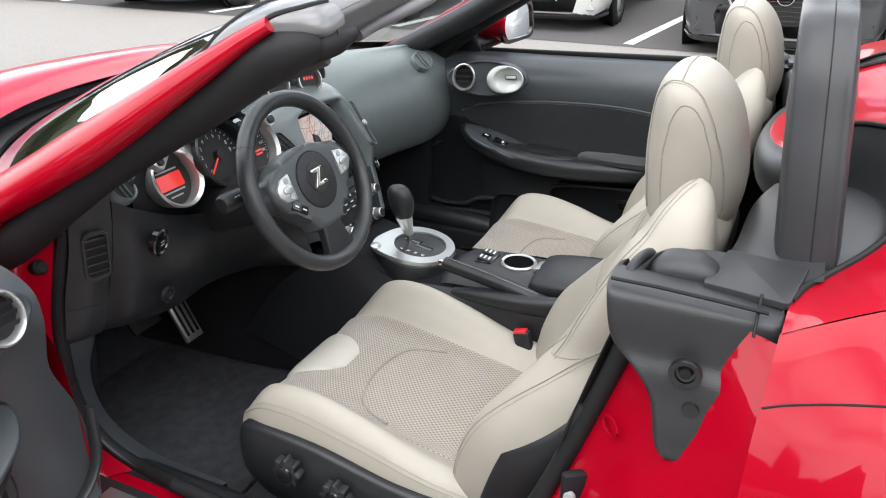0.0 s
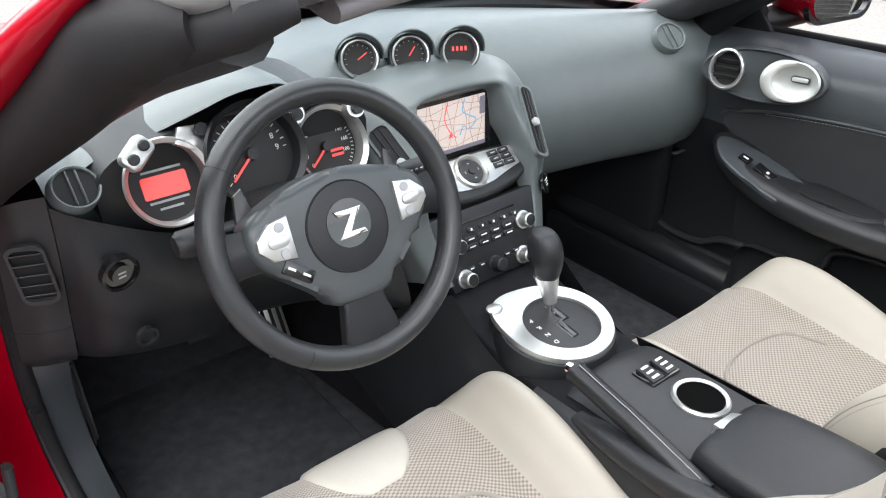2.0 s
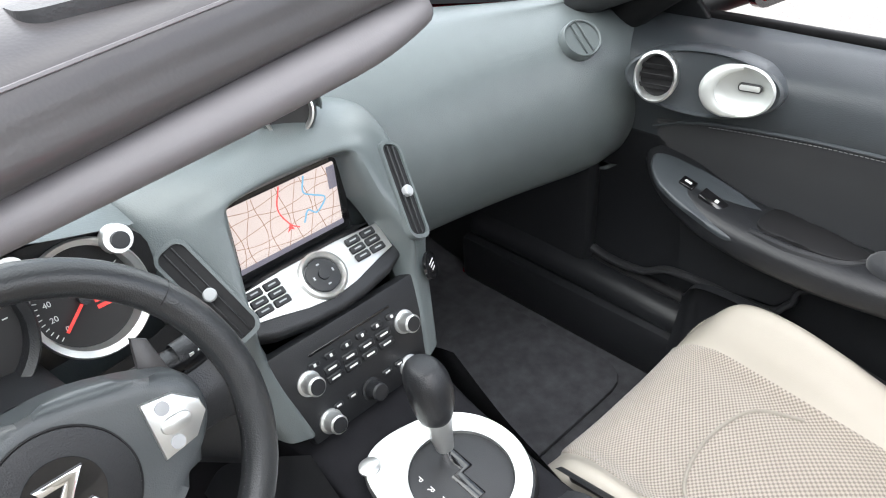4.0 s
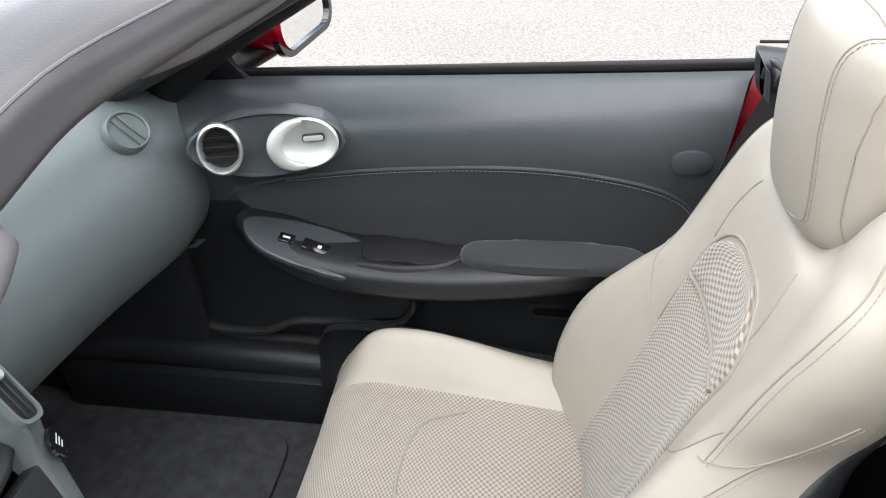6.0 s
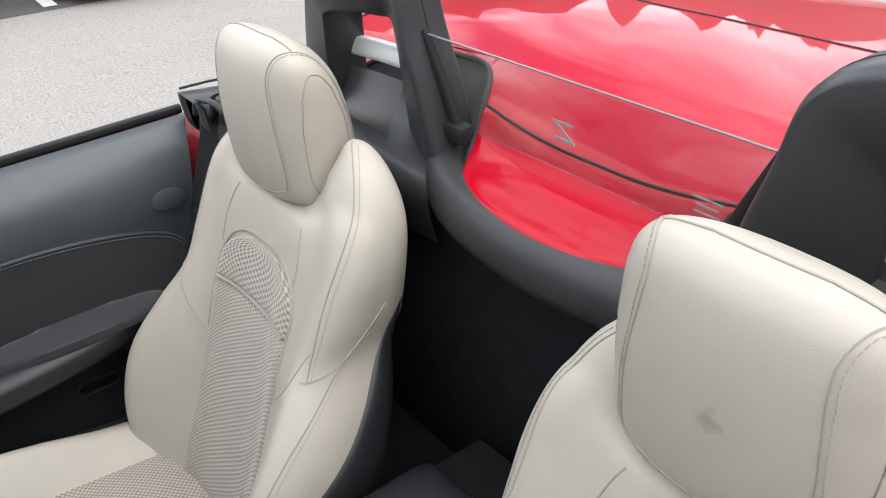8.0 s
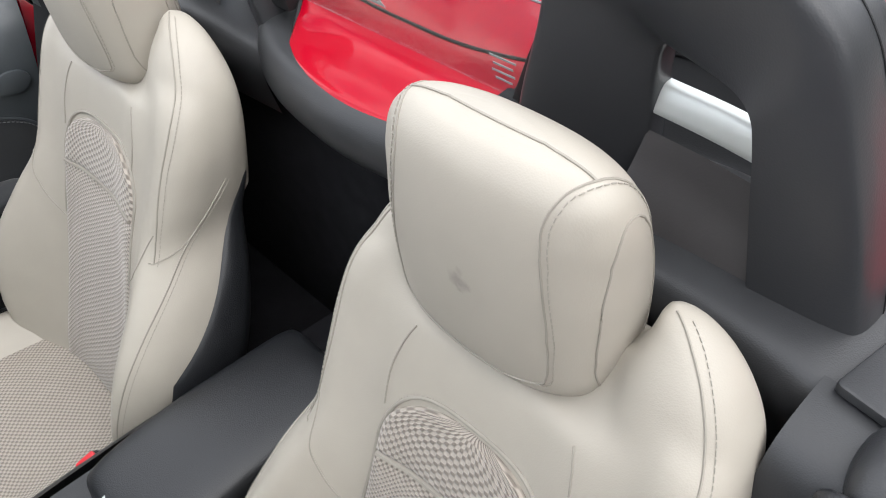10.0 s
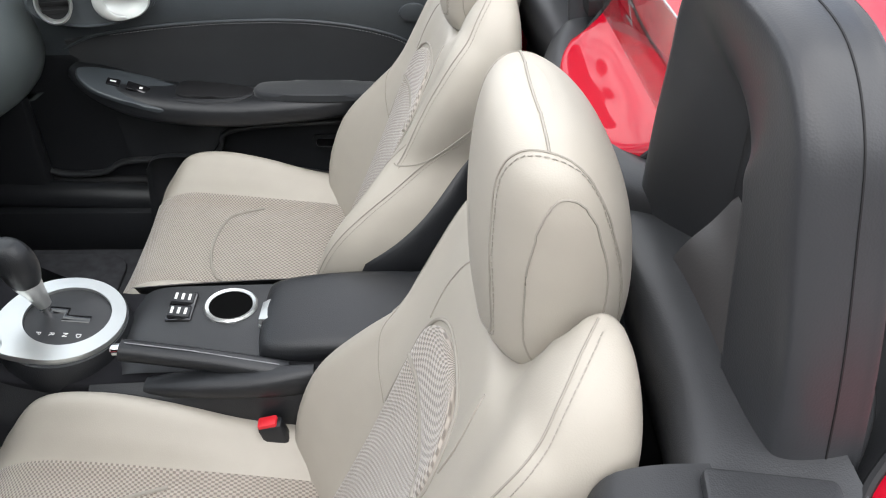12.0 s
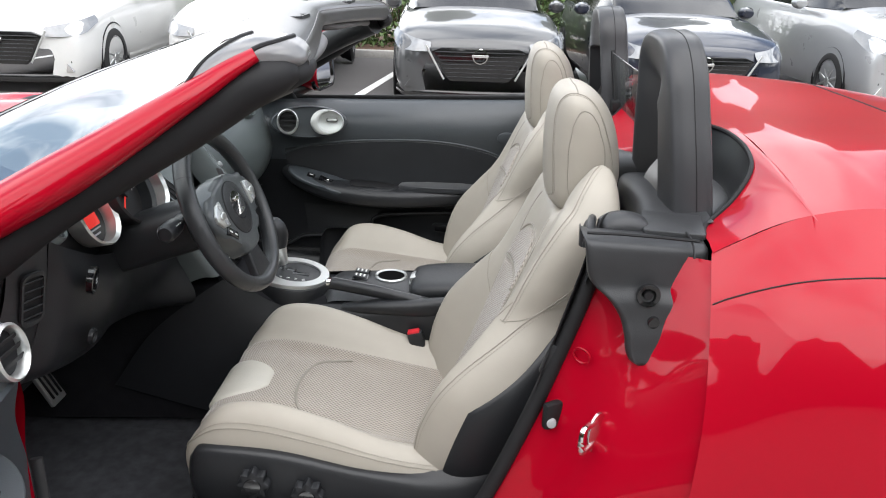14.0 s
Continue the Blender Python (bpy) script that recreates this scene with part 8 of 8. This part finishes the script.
        mf = Matrix.Translation((mc.x + 0.010, mc.y, mc.z)) @ Matrix.Rotation(radians(sgn * -8), 4, "Z") @ facing((0, 0, 0), 6)
        add("mirror_rim", ring_plate(B(), mf, rrect(0.205, 0.118, 0.040, n=6), rrect(0.184, 0.098, 0.032, n=6), 0.012), GLOSSBLACK, hs, "black mirror rim")
        add("mirror_glass", slab(B(), mf @ Matrix.Translation((0, 0, 0.002)), rrect(0.188, 0.102, 0.034), 0.004), MIRROR, hs, "clear mirror glass")
        add("mirror_foot", sweep(B(), [P(-0.20, 0.77, 0.925), P(-0.17, 0.80, 0.935), P(-0.14, 0.82, 0.95)], 0.020, 0.030, up=(1, 0, 0)), BLACK, door)
    return door


make_door("passenger_door", "closed passenger door with dark grey lining", Matrix.Identity(4), 1)
hinge = Vector((-0.44, -0.82, 0))
swing = Matrix.Translation((-0.003, 0.1335, 0)) @ Matrix.Translation(hinge) @ Matrix.Rotation(radians(-76), 4, "Z") @ Matrix.Translation(-hinge)
make_door("driver_door", "driver's door swung open, dark grey lining", swing, -1)

# sun visors under the header, rear-view mirror
for sgn in (-1, 1):
    vis = thing("sun_visor", (0.10, sgn * 0.30, 1.19), "grey fabric sun visor folded under the header", "sun visor", "sun visors")
    path = [(0.066, 0.092, 1.196), (0.078, 0.115, 1.193), (0.092, 0.155, 1.191), (0.100, 0.20, 1.190), (0.107, 0.25, 1.189), (0.112, 0.30, 1.188), (0.118, 0.40, 1.184), (0.122, 0.46, 1.178)]
    board = [(x - (0.03 if sgn > 0 else 0.0), sgn * y, z + (0.004 if sgn > 0 else 0.0)) for x, y, z in path]
    part("visor_board", fit_normals(sweep(B(), spline(board, 28), lambda t: 0.026 * min(1.0, 0.35 + 6 * t), lambda t: 0.012 * min(1.0, 0.5 + 6 * t), up=(0.25, 0, 1), p=2.4, n=24)), VISOR, vis)
    part("visor_clip", tube(B(), spline([(board[2][0] - 0.034, board[2][1], 1.205), (board[3][0] - 0.030, board[3][1], 1.203), (board[4][0] - 0.028, board[4][1], 1.202)], 14), 0.005, 10), TRIM, vis)
    part("visor_pivot", tube(B(), [board[-1], (board[-1][0] - 0.01, sgn * 0.49, 1.186)], 0.006, 8), TRIM, vis)


# ---- parked cars across the lane ----
def parked_car(name, x, y, paint, label, tall=1.0, wide=0.92, turn=0.0, style=0):
    """A parked car seen from its front, nose towards the roadster."""
    z0 = gz(y + 0.8)
    car_ = thing(name, (x, y, z0), label, "car", "parked cars")
    M = Matrix.Translation((x, y, z0)) @ Matrix.Rotation(radians(turn), 4, "Z")

    def W(a, b, c):
        return M @ Vector((a * wide / 0.92, b, c * tall))

    def ring(b, w, top, shoulder, low):
        pts = [(0, top), (0.45 * w, top - 0.01), (0.78 * w, top - 0.05), (0.95 * w, shoulder), (w, (shoulder + low) / 2 + 0.04), (0.99 * w, low + 0.14), (0.93 * w, low)]
        return [W(a, b, c) for a, c in pts[::-1]] + [W(-a, b, c) for a, c in pts[1:]]
    body = net([
        ring(0.00, 0.60, 0.56, 0.50, 0.24), ring(0.03, 0.72, 0.72, 0.60, 0.20), ring(0.12, 0.84, 0.80, 0.70, 0.18), ring(0.35, 0.90, 0.90, 0.78, 0.20), ring(0.75, 0.92, 0.97, 0.86, 0.20), ring(1.25, 0.92, 1.03, 0.92, 0.20),
        ring(2.2, 0.92, 1.02, 0.95, 0.20), ring(3.4, 0.92, 1.04, 0.98, 0.20), ring(4.2, 0.90, 1.06, 0.98, 0.22), ring(4.7, 0.80, 1.02, 0.90, 0.30)])
    part("body", fit_normals(grid(B(), body, 48, 60)), paint, car_)
    def roof_ring(b, w0, w1, z0_, z1):
        pts = [(w0, z0_), (w0 * 0.4 + w1 * 0.6, z0_ * 0.35 + z1 * 0.65), (w1, z1 - 0.02), (w1 * 0.5, z1), (0, z1 + 0.005)]
        return [W(a, b, c) for a, c in pts] + [W(-a, b, c) for a, c in pts[-2::-1]]
    top = 1.44
    cabin = net([roof_ring(1.18, 0.74, 0.66, 0.98, 1.02), roof_ring(1.55, 0.80, 0.66, 0.98, 1.22), roof_ring(2.0, 0.83, 0.62, 0.98, top - 0.03), roof_ring(2.7, 0.83, 0.62, 0.98, top), roof_ring(3.4, 0.82, 0.60, 1.0, top - 0.05), roof_ring(4.1, 0.76, 0.62, 1.0, 1.10)])
    part("cabin_glass", fit_normals(grid(B(), cabin, 32, 30)), GLOSSBLACK, car_, "dark windscreen and side glass")
    part("roof", fit_normals(grid(B(), lambda u, v: cabin(0.30 + 0.40 * u, 0.38 + 0.46 * v) + Vector((0, 0, 0.006)), 16, 16)), paint, car_)
    # front face
    F = M @ Matrix(((1, 0, 0, 0), (0, 0, -1, -0.005), (0, 1, 0, 0), (0, 0, 0, 1)))
    def front(nm, outline, depth, mat, parent, lab="", push=0.0, r=0.006):
        pts = [(px * wide / 0.92, py * tall) for px, py in outline]
        return part(nm, slab(B(), F @ Matrix.Translation((0, 0, push)), pts, depth, r), mat, parent, lab)
    gr = front("grille", [(-0.50, 0.64), (-0.36, 0.40), (-0.30, 0.34), (0.30, 0.34), (0.36, 0.40), (0.50, 0.64), (0.40, 0.68), (-0.40, 0.68)], 0.05, GLOSSBLACK, car_, "black grille with fine bars", -0.03)
    for k in range(7):
        w = 0.33 + 0.022 * k
        part("grille_bar", rbox(B(), F @ Matrix.Translation((0, (0.385 + 0.042 * k) * tall, 0.022)), (2 * w * wide / 0.92, 0.010, 0.012), 0.003, 1), TRIM, gr)
    for sg in (-1, 1):
        part("chrome_strip", fit_normals(sweep(B(), [F @ Vector((sg * px, py * tall, 0.035)) for px, py in ((0.56, 0.70), (0.46, 0.52), (0.37, 0.36))], 0.010, 0.008, up=F.to_3x3() @ Vector((0, 0, 1)))), SILVER, gr, "slanting chrome strip")
        lamp = net([[W(sg * a, b, c) for a, b, c in row] for row in (((0.50, 0.075, 0.72), (0.66, 0.13, 0.75), (0.80, 0.30, 0.79), (0.87, 0.50, 0.83)), ((0.50, 0.040, 0.68), (0.68, 0.085, 0.69), (0.83, 0.26, 0.72), (0.90, 0.50, 0.79)), ((0.52, 0.012, 0.63), (0.70, 0.05, 0.63), (0.85, 0.22, 0.65), (0.91, 0.48, 0.755)))])
        part("headlight", fit_normals(grid(B(), lambda u, v: lamp(u, v) + M.to_3x3() @ Vector((sg * 0.012, -0.03, 0.006)), 16, 8)), material_lamp, car_, "slim swept headlight")
        front("bumper_intake", [(sg * px, py) for px, py in ((0.56, 0.44), (0.74, 0.50), (0.76, 0.36), (0.60, 0.30))], 0.05, GLOSSBLACK, car_, "black corner intake", -0.10)
        front("intake_trim", [(sg * px, py) for px, py in ((0.50, 0.60), (0.54, 0.60), (0.78, 0.27), (0.70, 0.26))], 0.05, CHROME if style else paint, car_, "", -0.085)
        part("door_mirror", fit_normals(lathe(B(), M @ Matrix.Translation((sg * 1.0 * wide / 0.92, 1.75, 1.02 * tall)) @ Matrix.Rotation(radians(90), 4, "X"), [(0, 0.09), (0.07, 0.07), (0.10, 0.0), (0.09, -0.05), (0, -0.06)], 20, 1.0, 0.75)), paint, car_, "door mirror")
        for b in (0.86, 3.62):
            wmx = M @ Matrix.Translation((sg * 0.825 * wide / 0.92, b, 0.335)) @ Matrix.Rotation(radians(90), 4, "Y")
            if sg < 0:
                wmx = M @ Matrix.Translation((sg * 0.825 * wide / 0.92, b, 0.335)) @ Matrix.Rotation(radians(-90), 4, "Y")
            wl_ = part("wheel", lathe(B(), wmx, [(0.22, -0.1), (0.31, -0.1), (0.335, -0.07), (0.335, 0.085), (0.31, 0.105), (0.25, 0.108), (0.245, 0.09)], 36), TYRE, car_, "black tyre")
            part("rim", lathe(B(), wmx, [(0.247, 0.09), (0.235, 0.100), (0.225, 0.085), (0.21, 0.05), (0.0, 0.05)], 36), TRIM, wl_)
            sp = B()
            for k in range(10):
                rbox(sp, wmx @ Matrix.Rotation(radians(36 * k), 4, "Z") @ Matrix.Translation((0.125, 0, 0.085)), (0.21, 0.032, 0.02), 0.006, 1)
            lathe(sp, wmx, [(0.05, 0.08), (0.045, 0.10), (0, 0.102)], 18)
            part("spokes", sp, SILVER, wl_, "silver alloy spokes")
            part("wheel_arch", lathe(B(), wmx @ Matrix.Translation((0, 0, 0.075)), [(0.34, -0.10), (0.385, 0.0), (0.40, 0.012), (0.385, 0.02)], 40), RUBBER, wl_)
    part("lower_bumper", fit_normals(sweep(B(), spline([W(-0.86, 0.40, 0.21), W(-0.74, 0.10, 0.20), W(-0.4, -0.005, 0.20), W(0, -0.02, 0.20), W(0.4, -0.005, 0.20), W(0.74, 0.10, 0.20), W(0.86, 0.40, 0.21)], 30), 0.03, 0.045, up=(0, 0, 1))), CHROME if style == 2 else GLOSSBLACK, car_)
    bd = part("badge_ring", lathe(B(), F @ Matrix.Translation((0, 0.60 * tall, 0.03)), [(0.075, 0), (0.078, 0.012), (0.070, 0.014), (0.064, 0.004)], 32), CHROME, car_, "round chrome badge")
    part("badge_bar", rbox(B(), F @ Matrix.Translation((0, 0.60 * tall, 0.036)), (0.17, 0.026, 0.012), 0.003, 1), CHROME, bd)
    return car_


material_lamp = material("headlight_lens", (0.20, 0.21, 0.22), 0.12, vary=0.3, scale=18, coat=1.0)
ROWY = 6.35
parked_car("white_sedan", -4.72, ROWY + 0.1, WHITEPAINT, "white sedan parked nose out in its bay", style=1, turn=3)
parked_car("white_hatchback", -2.35, ROWY + 0.9, WHITEPAINT, "white sedan parked beyond the windscreen", style=0, turn=3)
parked_car("charcoal_sedan", 0.42, ROWY + 0.1, DARKPAINT, "charcoal sedan with a black grille parked in a bay", style=0, turn=3)
parked_car("blue_black_sedan", 2.72, ROWY + 0.1, BLUEPAINT, "midnight blue sedan with a black grille in a bay", style=0, turn=3)
parked_car("silver_suv", 5.45, ROWY + 0.5, SILVERPAINT, "silver sport utility car parked at the row's end", tall=1.14, style=2, turn=3)
parked_car("white_sedan", -7.5, ROWY + 0.2, WHITEPAINT, "white sedan parked nose out in its bay", style=1, turn=3)
parked_car("black_sedan", -10.3, ROWY + 0.2, BLUEPAINT, "black sedan parked nose out in its bay", style=0, turn=3)

# planting strip behind the row: kerb, mulch, fence, shrubs
single("kerb", box(B(), (-16, 11.9, gz(11.9) - 0.05), (14, 12.06, gz(11.9) + 0.13), 0.02), KERB, (0, 11.9, gz(11.9)), "pale concrete kerb along the planting strip", "kerb", kind="structure")
single("planting_bed", box(B(), (-16, 12.06, gz(12.1) - 0.1), (14, 16.0, gz(12.1) + 0.12), 0.03), MULCH, (0, 12.1, gz(12.1)), "brown bark mulch bed", "planting bed", kind="structure")
fence = thing("fence", (0, 13.4, gz(13.4)), "black metal bar fence behind the shrubs", "fence")
fz = gz(13.4) + 0.12
for k in range(90):
    part("picket", box(B(), (-11.0 + 0.24 * k, 13.39, fz), (-10.975 + 0.24 * k, 13.415, fz + 1.5), 0.003, 1), RUBBER, fence)
for z in (0.2, 1.35):
    part("rail", box(B(), (-11.05, 13.375, fz + z), (10.65, 13.43, fz + z + 0.04), 0.004, 1), RUBBER, fence)
rng = random.Random(5)


def shrub(x, y, size):
    sh = thing("shrub", (x, y, gz(y) + 0.1), "leafy green shrub in the mulch bed", "shrub", "shrubs")
    b = B()
    for k in range(900):
        a, e = rng.uniform(0, 2 * math.pi), rng.uniform(-0.1, 1.0)
        r = size * (0.65 + 0.4 * rng.random()) * (0.8 + 0.25 * math.sin(3 * a + x))
        p = Vector((x + r * math.cos(a) * math.sqrt(max(0, 1 - e * e * 0.8)), y + r * 0.8 * math.sin(a) * math.sqrt(max(0, 1 - e * e * 0.8)), gz(y) + 0.15 + size * 1.1 * max(0, e) + rng.uniform(-0.05, 0.05)))
        q = Euler((rng.uniform(-1.2, 1.2), rng.uniform(-1.2, 1.2), rng.uniform(0, 6.3))).to_matrix()
        l, w = 0.07 * rng.uniform(0.7, 1.4), 0.03 * rng.uniform(0.7, 1.3)
        b.faces.new([b.verts.new(p + q @ Vector(c)) for c in ((-l, 0, 0), (0, -w, 0.01), (l, 0, 0), (0, w, 0.01))])
    part("foliage", b, LEAF, sh)
    for k in range(6):
        part("stem", tube(B(), [(x, y, gz(y) + 0.1), (x + rng.uniform(-0.3, 0.3) * size, y + rng.uniform(-0.3, 0.3) * size, gz(y) + 0.1 + size * 0.9)], [0.02, 0.008], 6), MULCH, sh)


for k in range(16):
    shrub(-10.5 + 1.35 * k + rng.uniform(-0.3, 0.3), 13.0 + rng.uniform(-0.3, 0.5), rng.uniform(0.7, 1.2))

# dark tree belts, added out of view to darken reflections and close the lot
DARKBELT = material("dark_reflection_belt", (0.035, 0.045, 0.022), 0.9, vary=0.7, scale=0.6, grain=1.0, grain_scale=3, spec=0.1)
for k, (x0, y0, x1, y1) in enumerate(((-60, -19, 60, -19), (-46, -60, -46, 60), (52, -60, 52, 60), (-3, 25, 60, 25))):
    b = B()
    rt = random.Random(20 + k)
    high = (1.55, 0.35, 0.9, 1.15)[k]
    tops = [high * (7.0 + 2.5 * math.sin(0.7 * i) + rt.uniform(-1.2, 1.2)) for i in range(81)]
    grid(b, lambda u, v: Vector((x0 + (x1 - x0) * u, y0 + (y1 - y0) * u, -1.5 + (tops[int(round(u * 80))] + 1.5) * v)) + Vector((0.5 * math.sin(37 * u + 9 * v), 0.5 * math.sin(31 * u + 7 * v), 0)), 80, 8)
    single("added_reflection_backdrop", b, DARKBELT, ((x0 + x1) / 2, (y0 + y1) / 2, -1.5), "added dark tree belt that darkens reflections and closes the lot", "backdrop", kind="structure")
